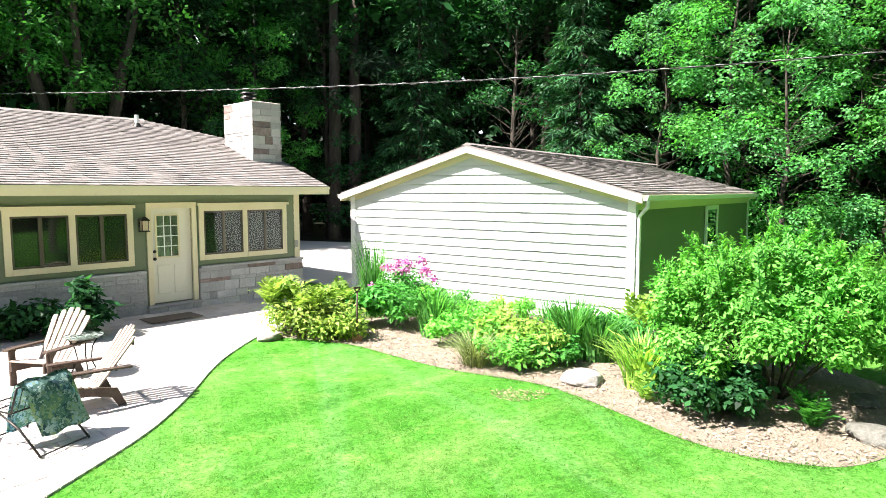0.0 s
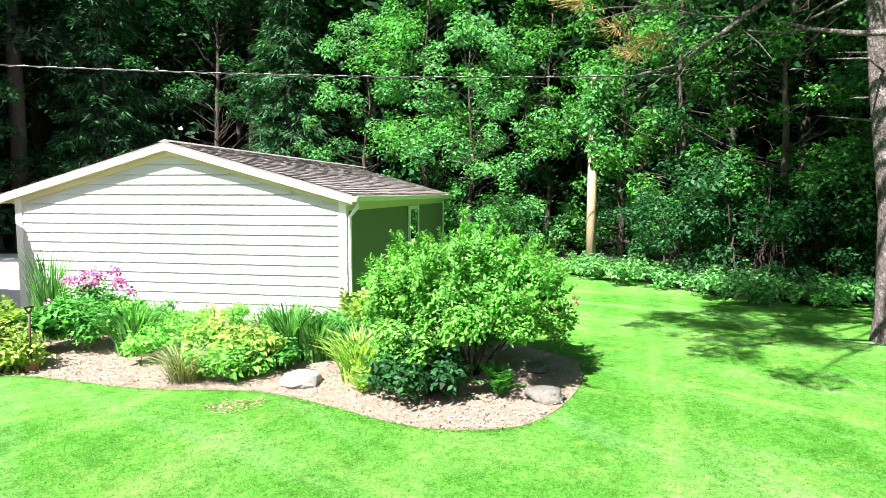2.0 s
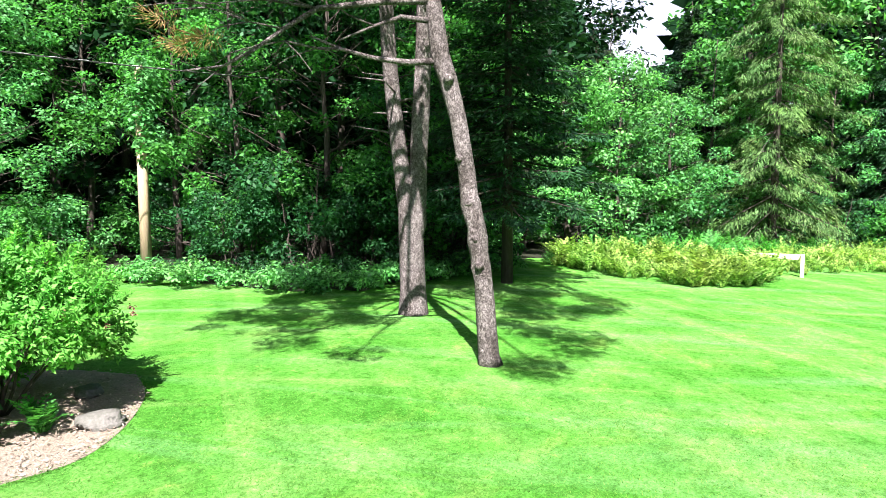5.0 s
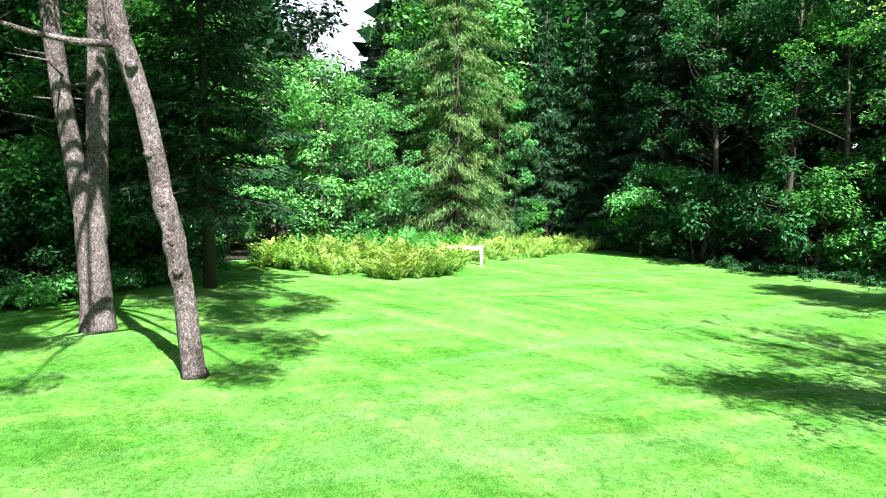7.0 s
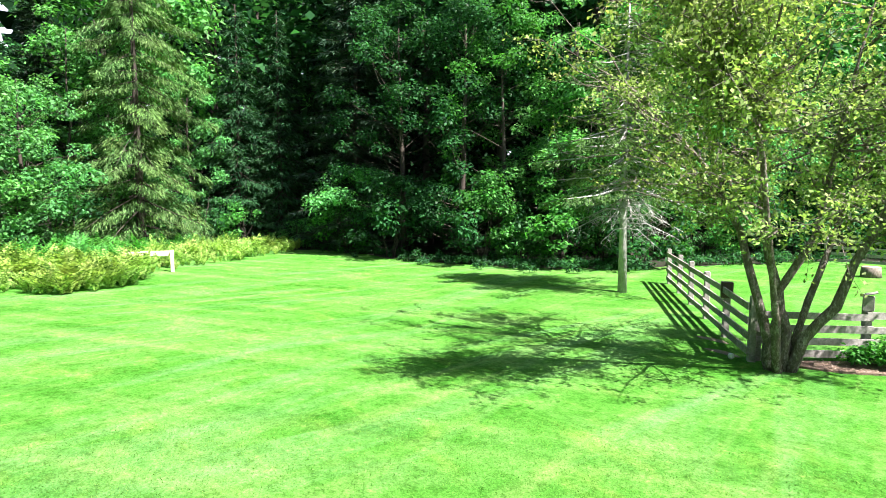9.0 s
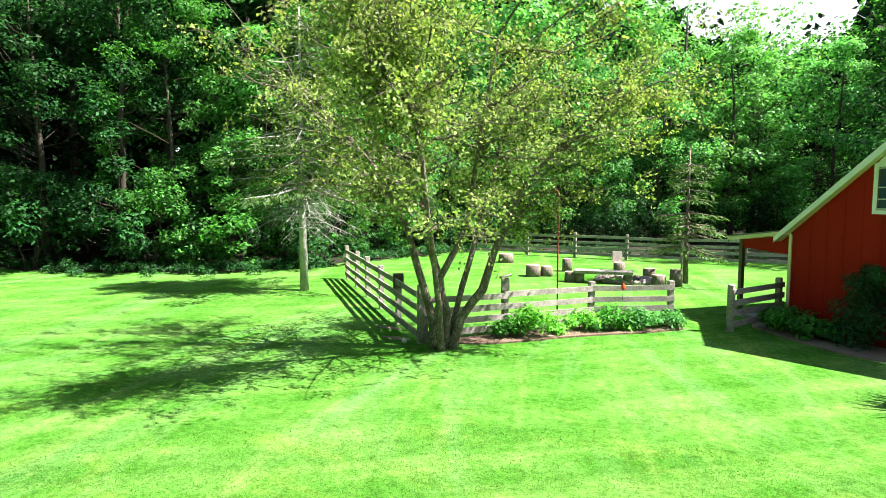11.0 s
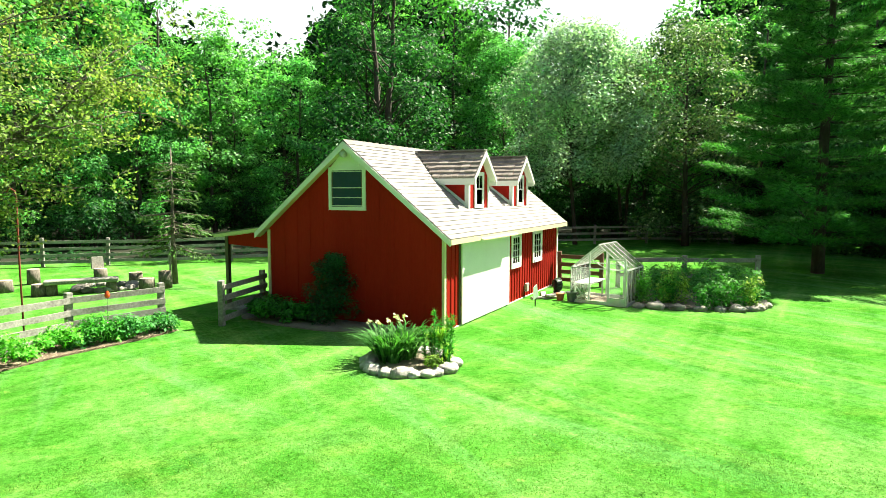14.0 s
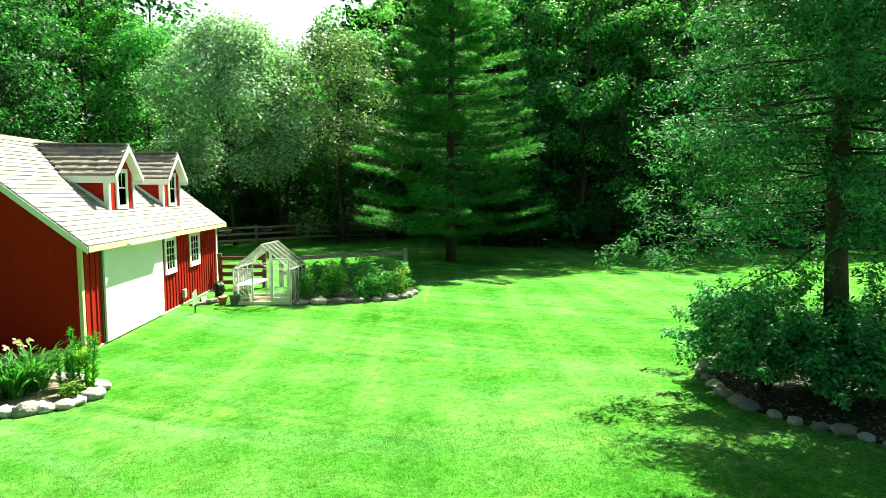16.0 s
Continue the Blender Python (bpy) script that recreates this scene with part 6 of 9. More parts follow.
def build_apple_tree():
    """Old many-stemmed tree at the fence corner: open crown of twigs and small leaves."""
    rng = np.random.default_rng(91)
    t = thing("crabapple_tree", 0, 0, 90, "many-stemmed crabapple with an open crown of small yellowing leaves", "tree", z=0)
    w = Wood()
    stems = [[(6.52, -10.3, -0.75), (6.60, -10.27, -0.1), (6.71, -10.19, 0.53), (7.05, -9.96, 1.86), (7.38, -9.72, 2.73), (8.6, -8.9, 4.4)],
             [(6.50, -10.4, -0.75), (6.54, -10.3, 0.1), (6.57, -10.28, 0.75), (6.78, -10.14, 2.08), (6.85, -10.1, 3.69), (7.2, -10.6, 5.9)],
             [(6.44, -10.36, -0.75), (6.38, -10.40, 0.1), (6.34, -10.43, 0.74), (6.04, -10.6, 1.85), (5.85, -10.71, 2.62), (5.3, -10.2, 5.4)],
             [(6.36, -10.42, -0.75), (6.15, -10.55, 0.0), (5.76, -10.76, 0.62), (5.26, -11.01, 1.96), (4.91, -11.17, 2.85), (3.6, -11.8, 4.3)],
             [(6.42, -10.5, -0.75), (6.32, -10.7, 0.2), (6.24, -10.95, 1.0), (6.1, -11.7, 2.4), (6.0, -12.4, 4.4)],
             [(6.4, -10.25, -0.75), (6.30, -10.0, 0.3), (6.2, -9.6, 1.4), (6.0, -8.9, 3.0), (5.6, -7.9, 4.6)]]
    rad = [0.118, 0.09, 0.078, 0.062, 0.044, 0.014]
    tips = []
    for si, s in enumerate(stems):
        s = [s[0], s[1]] + [tuple(np.array(q) + rng.normal(0, 0.07, 3) * np.array((1, 1, 0.3))) for q in s[2:]]
        bent, br = [], []
        for i in range(len(s) - 1):         # crooked between the forks
            for f in (0.0, 0.5):
                bent.append(tuple(np.array(s[i]) * (1 - f) + np.array(s[i + 1]) * f + rng.normal(0, 0.035, 3) * (f > 0)))
                br.append((rad[i] * (1 - f) + rad[i + 1] * f) * (0.7 if si > 3 else 1.0) * rng.uniform(0.92, 1.1))
        w.stem(bent + [s[-1]], br + [0.012], 9, 0.1, rng)
        for k in range(36 if si < 5 else 58):
            i = int(rng.integers(2, len(s))) if k < 27 else len(s) - 1
            p = np.array(s[i - 1]) + (np.array(s[i]) - np.array(s[i - 1])) * rng.uniform(0.2, 1)
            if p[2] < 1.75:
                continue
            out = unit(np.array((p[0] - 6.4, p[1] - 10.4 * -1, 0)) + rng.normal(0, 1.3, 3) * np.array((1, 1, 0)))
            l = rng.uniform(0.8, 2.75)
            q = p + out * l + np.array((0, 0, rng.uniform(-0.15, 1.25) * l * 0.8))
            pts = wavy(p, q, 4, 0.14, rng)
            w.stem(pts, [0.026, 0.02, 0.014, 0.009, 0.004], 5)
            tips.append((pts, l))
    quads = []
    for pts, l in tips:
        for k in range(10):
            i = int(rng.integers(1, 5))
            p = np.array(pts[i])
            d = unit(rng.normal(size=3) * np.array((1, 1, 0.6)) + np.array((0, 0, 0.1)))
            tl = rng.uniform(0.35, 0.9)
            q = p + d * tl + np.array((0, 0, -0.12 * tl))
            w.stem([p, (p + q) / 2 + rng.normal(0, 0.03, 3), q], [0.006, 0.004, 0.002], 3)
            n = 21 if pts[i][2] < 4.2 else 34
            if q[0] > -0.93 * q[1] and rng.uniform() < 0.5:     # leaves thinned past a bearing from the camera, to fit its view
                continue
            s = rng.uniform(0.1, 1.0, (n, 1))
            c = p + (q - p) * s + rng.normal(0, 0.07, (n, 3))
            ln = rng.uniform(0.055, 0.098, n)
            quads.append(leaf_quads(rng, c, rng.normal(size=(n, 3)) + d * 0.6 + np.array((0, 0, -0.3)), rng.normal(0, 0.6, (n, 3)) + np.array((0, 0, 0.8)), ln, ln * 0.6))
    part("trunk", w.mesh("trunk"), APPLE_BARK, t)
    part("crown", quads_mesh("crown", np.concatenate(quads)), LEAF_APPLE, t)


build_apple_tree()


# ---- planting beds ----
def strap_leaves(rng, n, height, out, width, centre=(0, 0, 0), spread=0.1, segs=4, upright=0.5):
    """Arching strap leaves from a tuft, each a tapering strip."""
    a = rng.uniform(0, 2 * math.pi, n)
    d = np.stack([np.cos(a), np.sin(a), np.zeros(n)], 1)
    side = np.stack([-np.sin(a), np.cos(a), np.zeros(n)], 1)
    b = np.array(centre) + d * rng.uniform(0, spread, (n, 1))
    h = height * rng.uniform(0.6, 1.1, (n, 1))
    o = out * rng.uniform(0.3, 1.1, (n, 1))
    quads = []
    prev = None
    for i in range(segs + 1):
        t = i / segs
        p = b + d * o * t ** (1 + upright) + np.array((0, 0, 1)) * h * (t * 1.35 - 0.35 * t ** 2 - (1 - upright) * 0.45 * t ** 3)
        w = width * (1 - t ** 2.2) * 0.5 + 0.001
        l, r = p - side * w, p + side * w
        if prev:
            quads.append(np.stack([prev[0], prev[1], r, l], 1))
        prev = (l, r)
    return np.concatenate(quads)


def leafy(rng, clumps, size, width=0.55, flat=0.8):
    return crown_leaves(rng, clumps, size, flat, width)


def mound(rng, r, h, n, size, k=14, width=0.55):
    """A leafy mound of uneven clumps standing on the ground."""
    cl = []
    for i in range(k):
        a, t = rng.uniform(0, 6.28), math.sqrt(rng.uniform(0, 1))
        z = h * (0.25 + 0.5 * rng.uniform(0.2, 1) * (1 - 0.5 * t))
        cl.append(((r * 0.7 * t * math.cos(a), r * 0.7 * t * math.sin(a), z), r * rng.uniform(0.3, 0.45), n // k))
    q = crown_leaves(rng, cl, size, 0.8, width)
    q[..., 2] = np.maximum(q[..., 2], 0.02)
    return q


def frond_quads(rng, base, n_fronds, length, leaflets=9, wide=0.3):
    """Arching fern fronds, each a long blade of paired leaflets that tapers to its tip."""
    m = n_fronds
    a = rng.uniform(0, 6.283, m)
    d = np.stack([np.cos(a), np.sin(a), np.zeros(m)], 1)
    side = np.stack([-np.sin(a), np.cos(a), np.zeros(m)], 1)
    L = length * rng.uniform(0.7, 1.15, (m, 1))
    lean = rng.uniform(0.2, 1.0, (m, 1))
    up = np.array((0, 0, 1.0))
    out = []
    for i in range(leaflets):
        t = (i + 1.0) / (leaflets + 0.3)
        p = np.array(base) + d * L * lean * t ** 1.6 + up * L * (t - 0.4 * lean * t ** 2.4)
        run = d * lean * 1.6 * t ** 0.6 + up * (1 - 0.96 * lean * t ** 1.4)
        w = wide * L[:, 0] * (math.sin(math.pi * (0.16 + 0.8 * t)) + 0.08)
        for s in (-1, 1):
            ax = side * s + run * 0.55 + rng.normal(0, 0.08, (m, 3))
            nr = np.cross(side, run) * 1.0 + rng.normal(0, 0.22, (m, 3))
            out.append(leaf_quads(rng, p, ax, nr, w, L[:, 0] / leaflets * 0.8))
    return np.concatenate(out)


def plant(name, quads, leaf, x, y, label, category="plant", group="", stems=None, lift=0.0, partname="foliage", size=1.0):
    t = thing(name, x, y, 90, label, category, group, z=gz(x, y) + lift)
    t.scale = (size, size, size)
    part(partname, quads_mesh(partname, quads), leaf, t)
    if stems:
        w = Wood()
        for a, b, r in stems:
            w.stem([a, tuple((np.array(a) + np.array(b)) / 2), b], [r, r * 0.8, r * 0.4], 5)
        part("stem", w.mesh("stem"), BARK, t)
    return t


def boulder(rng, x, y, r, flat, label, group="", material=None, parent=None, z=None, name="boulder"):
    bm = bmesh.new()
    bmesh.ops.create_icosphere(bm, subdivisions=3, radius=1)
    o = rng.uniform(-50, 50, 3)
    for v in bm.verts:
        k = 1 + 0.28 * noise.noise(v.co * 1.1 + Vector(o)) + 0.1 * noise.noise(v.co * 3 + Vector(o))
        v.co = Vector((v.co.x * r * k * 1.2, v.co.y * r * k, v.co.z * r * flat * k))
        q = Vector([round(c / (r * 0.42)) * r * 0.42 for c in v.co])
        v.co = v.co * 0.62 + q * 0.38
    ob = part(name, bm, material or ROCK, parent, smooth=True)
    ob.matrix_basis = pose(x, y, (gz(x, y) if z is None else z) + r * flat * 0.45, 0, 0, float(rng.uniform(0, 360)))
    return tagged(ob, label, "rock", group) if parent is None else ob


def chips(rng, name, poly, n, parent_label, size=0.045, material=None, lift=0.02):
    """Loose wood chips strewn over a bed."""
    px, py = np.array(poly).T
    x = rng.uniform(px.min(), px.max(), n * 4)
    y = rng.uniform(py.min(), py.max(), n * 4)
    k = inside(list(poly), x, y)
    x, y = x[k][:n], y[k][:n]
    m = len(x)
    c = np.stack([x, y, ground(x, y) + lift + rng.uniform(0.0, 0.025, m)], 1)
    ax = rng.normal(size=(m, 3)) * np.array((1, 1, 0.25))
    q = leaf_quads(rng, c, ax, np.array((0, 0, 1.0)) + rng.normal(0, 0.35, (m, 3)), size * rng.uniform(0.5, 1.8, m), size * 0.45)
    tagged(part(name, quads_mesh(name, q), material or CHIP), parent_label, "mulch", kind="stuff")


def blossoms(rng, centres, n, r, size, material, parent, name="blossom", label=""):
    """Flower heads, each a part of its own."""
    for c in centres:
        d = unit(rng.normal(size=(n, 3)) + np.array((0, 0, 0.6)))
        q = leaf_quads(rng, np.array(c) + d * r * rng.uniform(0.3, 1, (n, 1)), rng.normal(size=(n, 3)), d, size, size * 0.8)
        part(name, quads_mesh(name, q), material, parent, label)


PINK = foliage("pink petals", (0.55, 0.09, 0.45), (0.8, 0.27, 0.7), 0.3, 0.2)
PALE_PETAL = foliage("pale petals", (0.75, 0.65, 0.4), (0.85, 0.78, 0.6), 0.3, 0.2)
RUSSET = foliage("spent flower heads", (0.2, 0.1, 0.06), (0.36, 0.2, 0.14), 0.2, 0.1)

GARAGE_BED = smooth_path([(-3.12, 10.75), (-2.9, 10.5), (-2.13, 10.26), (-1.42, 9.91), (-0.72, 9.25), (0.05, 8.58), (0.73, 8.2), (1.29, 7.85), (1.68, 7.35), (2.05, 6.75), (2.42, 6.13), (2.82, 5.74), (3.23, 5.56), (3.73, 5.48), (4.46, 5.82), (5.27, 6.5), (5.8, 7.3)], 4) + [(5.6, 8.3), (4.7, 9.8), (3.7, 11.2), (3.46, 11.3), (0.5, 13.3), (-2.1, 15.2), (-2.55, 12.8)]


def build_garage_bed():
    rng = np.random.default_rng(14)
    sheet("planting_bed", GARAGE_BED, 0.007, MULCH, "wood-chip mulch bed along the garage", "planting bed")
    chips(rng, "mulch_chips", GARAGE_BED, 9000, "loose pale wood chips on the bed")
    # big rounded shrub with a hollow dark underside
    t = thing("large_shrub", 4.05, 7.45, 90, "large rounded leafy shrub with fading flower heads", "shrub")
    t.scale = (0.96, 0.94, 0.98)
    cl = []
    for i in range(120):                    # dome with a raised, hollow underside
        a, e, k = rng.uniform(0, 6.283), rng.uniform(0.0, 1.0), rng.uniform(0.68, 0.98)
        ce = math.sqrt(max(0.02, 1 - e ** 2)) * (1 + 0.10 * math.sin(3 * a + 1.0) + 0.06 * math.sin(7 * a))
        cl.append(((1.42 * ce * k * math.cos(a), 1.42 * ce * k * math.sin(a), 0.98 + 0.82 * e * k + 0.09 * math.sin(2.3 * a + 4 * e)), rng.uniform(0.17, 0.3), 130))
    for i in range(34):                     # skirt behind, down to the ground
        a, k = rng.uniform(0.5, 3.3), rng.uniform(0.75, 1.0)
        cl.append(((1.3 * k * math.cos(a), 1.3 * k * math.sin(a), rng.uniform(0.25, 0.85)), rng.uniform(0.2, 0.3), 110))
    for i in range(60):                     # dense heart of the shrub
        a, k = rng.uniform(0, 6.283), rng.uniform(0.1, 0.8)
        cl.append(((1.3 * k * math.cos(a), 1.3 * k * math.sin(a), rng.uniform(0.98, 1.5)), 0.28, 60))
    for a, drop in ((-0.35, 0.5), (-0.2, 0.35), (-2.5, 0.45), (-2.75, 0.6), (-2.95, 0.75), (-2.2, 0.2), (-1.2, 0.15), (-0.75, 0.2)):       # sprays hanging at the rim
        cl += [((1.38 * math.cos(a) + rng.normal(0, 0.05), 1.38 * math.sin(a) + rng.normal(0, 0.05), 1.0 - drop * f), 0.16, 60) for f in (0.25, 0.5, 0.75, 1.0)]
    q = [leafy(rng, [(c_, r_, int(n_ * 1.6)) for c_, r_, n_ in cl], 0.08, 0.46)]
    canes = Wood()
    for i in range(210):                    # leafy shoots standing out of the dome
        a, e = rng.uniform(0, 6.283), rng.uniform(0.05, 1.0) ** 0.8
        d = np.array((math.cos(a) * math.sqrt(1 - e * e), math.sin(a) * math.sqrt(1 - e * e), e * 0.6))
        p = np.array((0, 0, 0.98)) + d * 1.3 * (1 + 0.1 * math.sin(3 * a + 1.0))
        up_ = unit(d * rng.uniform(0.4, 1.0) + np.array((0, 0, rng.uniform(0.25, 0.95))) + rng.normal(0, 0.2, 3))
        l = rng.uniform(0.2, 0.42) if i > 9 else rng.uniform(0.5, 0.62)
        canes.stem([p, p + up_ * l * 0.5, p + up_ * l], [0.007, 0.005, 0.002], 4)
        n = int(l * 110)
        f = np.linspace(0.1, 1.0, n)[:, None]
        out_ = unit(np.cross(up_, rng.normal(size=(n, 3))))
        ln = rng.uniform(0.075, 0.13, n) * (1.05 - 0.45 * f[:, 0])
        q.append(leaf_quads(rng, p + up_ * l * f, out_ + up_ * 0.6, up_ + rng.normal(0, 0.25, (n, 3)), ln, ln * 0.42))
    part("foliage", quads_mesh("foliage", np.concatenate(q)), LEAF_SHRUB, t)
    tagged(part("shoot", canes.mesh("shoot"), LEAF_BUSH, t), kind="stuff")
    w = Wood()
    for i in range(14):
        a = rng.uniform(0, 6.283)
        w.stem(wavy((0.15 * math.cos(a), 0.15 * math.sin(a), -0.02), (1.0 * math.cos(a), 1.0 * math.sin(a), rng.uniform(0.7, 1.6)), 4, 0.08, rng), [0.022, 0.018, 0.014, 0.01, 0.005], 5)
    part("stem", w.mesh("stem"), BARK, t)
    blossoms(rng, [(0.35, -0.6, 1.72), (0.75, -0.75, 1.5), (1.25, -0.85, 1.1), (1.45, -0.6, 0.95), (0.1, -1.2, 1.25), (0.6, -1.25, 1.0), (1.0, -0.2, 1.45)], 26, 0.06, 0.03, RUSSET, t, "flower_head", "faded rusty flower heads")
    # dark-leaved low plant under it
    plant("shade_plant", mound(rng, 0.66, 0.9, 2800, 0.1, 22), LEAF_B, 3.0, 6.85, "low dark-leaved plant in the shrub's shade")
    plant("shade_fern", frond_quads(rng, (0, 0, 0), 14, 0.5), LEAF_A, 3.9, 6.35, "small fern in the shrub's shade", "fern")
    # lime-green cut-leaved clump by the patio
    t = plant("lime_shrub", np.concatenate([mound(rng, 1.0, 0.9, 3600, 0.10, 30, 0.45), *[frond_quads(rng, (rng.uniform(-0.85, 0.7), rng.uniform(-0.75, 0.4), rng.uniform(0.1, 0.55)), 12, rng.uniform(0.4, 0.6), 8, 0.34) for _ in range(14)]]), LEAF_LIME, -2.25, 11.0, "bright lime-green leafy clump by the patio", "shrub")
    plant("lime_shrub", mound(rng, 0.6, 0.75, 2200, 0.10, 14, 0.5), LEAF_LIME, -1.75, 10.5, "bright lime-green leafy clump by the patio", "shrub")
    plant("dark_perennial", mound(rng, 0.55, 0.9, 2000, 0.11, 14), LEAF_BUSH, -1.15, 11.3, "dark green leafy perennial in the bed", size=1.15)
    plant("tall_grass_clump", strap_leaves(rng, 260, 1.5, 0.4, 0.014, spread=0.25, upright=0.8), BLADE, -1.4, 12.3, "tall upright ornamental grass against the garage", "grass clump", size=1.1)
    t = plant("phlox", mound(rng, 0.5, 1.25, 2200, 0.08, 16, 0.3), LEAF_BUSH, -0.72, 11.9, "tall garden phlox with pink flower heads", "flowers", size=1.15)
    blossoms(rng, [(rng.uniform(-0.38, 0.4), rng.uniform(-0.35, 0.2), rng.uniform(0.7, 1.02)) for _ in range(15)] + [(-0.5, -0.4, 0.6), (0.5, -0.2, 0.72), (-0.3, -0.5, 0.45)], 40, 0.1, 0.05, PINK, t, "flower_head", "bright pink flower heads")
    for x, y, h, n, lf, lab in ((-0.15, 10.6, 0.78, 230, BLADE, "clump of green strap-leaved daylilies"), (1.95, 9.2, 0.8, 150, BLADE, "clump of grey-green upright iris leaves"), (2.3, 9.05, 0.6, 160, BLADE, "clump of green strap-leaved daylilies"), (2.55, 7.75, 0.62, 230, LEAF_LIME, "yellow-green arching daylily clump"), (2.75, 8.3, 0.6, 180, BLADE, "clump of green strap-leaved daylilies")):
        plant("daylily_clump", strap_leaves(rng, n, h, 0.42, 0.026, spread=0.2, upright=0.55 if n > 160 else 0.9), lf, x, y, lab, "perennial", "daylilies in the bed", size=1.22)
    plant("feathery_perennial", mound(rng, 0.45, 0.85, 1900, 0.07, 14, 0.3), LEAF_SHRUB, -0.1, 11.1, "feathery pale green perennial", "perennial", size=1.3)
    plant("feathery_perennial", mound(rng, 0.5, 0.7, 2200, 0.06, 14, 0.3), LEAF_SHRUB, 0.55, 10.6, "feathery pale green perennial", "perennial", size=1.3)
    plant("tan_grass_tuft", strap_leaves(rng, 260, 0.5, 0.45, 0.010, spread=0.15, upright=0.3), foliage("straw-green grass", (0.16, 0.2, 0.08), (0.32, 0.34, 0.18)), 0.45, 8.75, "low tuft of straw-green grass", "grass clump", size=1.2)
    plant("lime_perennial", mound(rng, 0.45, 0.65, 1500, 0.085, 12, 0.45), LEAF_LIME, 1.0, 9.2, "yellow-green leafy perennial in the bed", "perennial", size=1.3)
    plant("lime_perennial", mound(rng, 0.35, 0.45, 1100, 0.075, 10, 0.45), LEAF_SHRUB, 1.15, 8.6, "low green leafy perennial", "perennial", size=1.3)
    plant("lime_perennial", mound(rng, 0.3, 0.5, 700, 0.085, 8, 0.45), LEAF_LIME, 1.5, 9.7, "yellow-green leafy perennial in the bed", "perennial", size=1.3)
    plant("yellow_fern", frond_quads(rng, (0, 0, 0), 16, 0.65), LEAF_LIME, 3.3, 10.3, "yellowing fern at the garage corner", "fern", size=1.3)
    plant("yellow_fern", frond_quads(rng, (0, 0, 0), 12, 0.3), LEAF_LIME, 2.42, 7.2, "small yellow-leaved fern by the bed's edge", "fern", size=1.3)
    plant("yellow_fern", frond_quads(rng, (0, 0, 0), 14, 0.5), LEAF_LIME, 0.9, 10.2, "yellowing fern by the garage wall", "fern", size=1.3)
    for x, y, r, h, n, lf in ((0.85, 8.75, 0.32, 0.5, 900, LEAF_SHRUB), (1.35, 9.0, 0.4, 0.6, 1200, LEAF_LIME), (1.55, 8.75, 0.3, 0.45, 800, LEAF_BUSH), (0.75, 9.5, 0.35, 0.6, 1000, LEAF_SHRUB), (2.2, 9.6, 0.4, 0.6, 1200, LEAF_BUSH), (2.75, 9.5, 0.4, 0.55, 1100, LEAF_BUSH), (0.1, 10.0, 0.3, 0.5, 900, LEAF_SHRUB), (-0.6, 11.2, 0.45, 0.8, 1400, LEAF_BUSH), (3.0, 7.9, 0.4, 0.6, 1100, LEAF_BUSH), (-0.3, 12.3, 0.4, 0.7, 900, LEAF_BUSH)):
        plant("leafy_perennial", mound(rng, r * 1.3, h * 1.25, int(n * 1.5), 0.075, 14, 0.4), lf, x, y, "leafy green perennial in the garage bed", "perennial", "bed perennials", size=1.15)
    for i in range(10):
        k = i / 9
        x, y = -1.55 + 4.7 * k + rng.normal(0, 0.1), 13.55 - 2.85 * k + rng.normal(0, 0.1)
        plant("wall_perennial", np.concatenate([mound(rng, 0.34, rng.uniform(0.45, 0.75), 700, 0.07, 9, 0.35), strap_leaves(rng, 50, 0.6, 0.3, 0.02, spread=0.2)]), (LEAF_SHRUB, LEAF_BUSH, LEAF_LIME)[i % 3], x, y, "mixed green perennial against the garage wall", "perennial", "wall perennials")
    worn = [(0.95 + (0.36 + 0.05 * math.sin(5 * a)) * math.cos(a), 7.44 + (0.22 + 0.04 * math.cos(3 * a)) * math.sin(a)) for a in np.linspace(0, 6.0, 20)]
    chips(rng, "worn_patch", worn, 420, "dry clippings on a worn patch of the lawn", 0.035, foliage("dry clippings", (0.2, 0.18, 0.09), (0.36, 0.31, 0.19), 0.2), 0.0)
    boulder(rng, 1.84, 7.95, 0.23, 0.5, "pale tan flat-topped boulder on the mulch", "bed boulders", RING_ROCK)
    boulder(rng, 4.35, 6.05, 0.2, 0.6, "rounded grey boulder beside the shrub", "bed boulders", MOSSY_SHADE_ROCK)
    boulder(rng, -2.95, 10.35, 0.2, 0.45, "pale flat boulder at the patio edge", "bed boulders")
    boulder(rng, 4.95, 7.1, 0.17, 0.5, "rounded grey boulder beside the shrub", "bed boulders", MOSSY_SHADE_ROCK)
    # spade left standing in the soil
    sp = thing("spade", -1.42, 10.12, 60, "old spade standing upright in the mulch", "spade", z=0.04)
    w = Wood()
    w.stem([(0, 0, 0.12), (0, 0, 0.5), (0.01, 0, 0.82)], [0.017, 0.015, 0.015], 8)
    part("shaft", w.mesh("shaft"), BROWN_WOOD, sp)
    hb = bmesh.new()
    beam(hb, (-0.055, 0, 0.88), (0.065, 0, 0.88), 0.028, 0.03)
    beam(hb, (-0.05, 0, 0.88), (0.0, 0, 0.8), 0.018, 0.02)
    beam(hb, (0.06, 0, 0.88), (0.01, 0, 0.8), 0.018, 0.02)
    part("handle", hb, BROWN_WOOD, sp)
    bb = prism(bmesh.new(), [(-0.085, -0.006, 0.16), (0.085, -0.006, 0.16), (0.09, 0.0, 0.0), (0.0, 0.006, -0.12), (-0.09, 0.0, 0.0)], (0, -0.004, 0), (0, 0.004, 0))
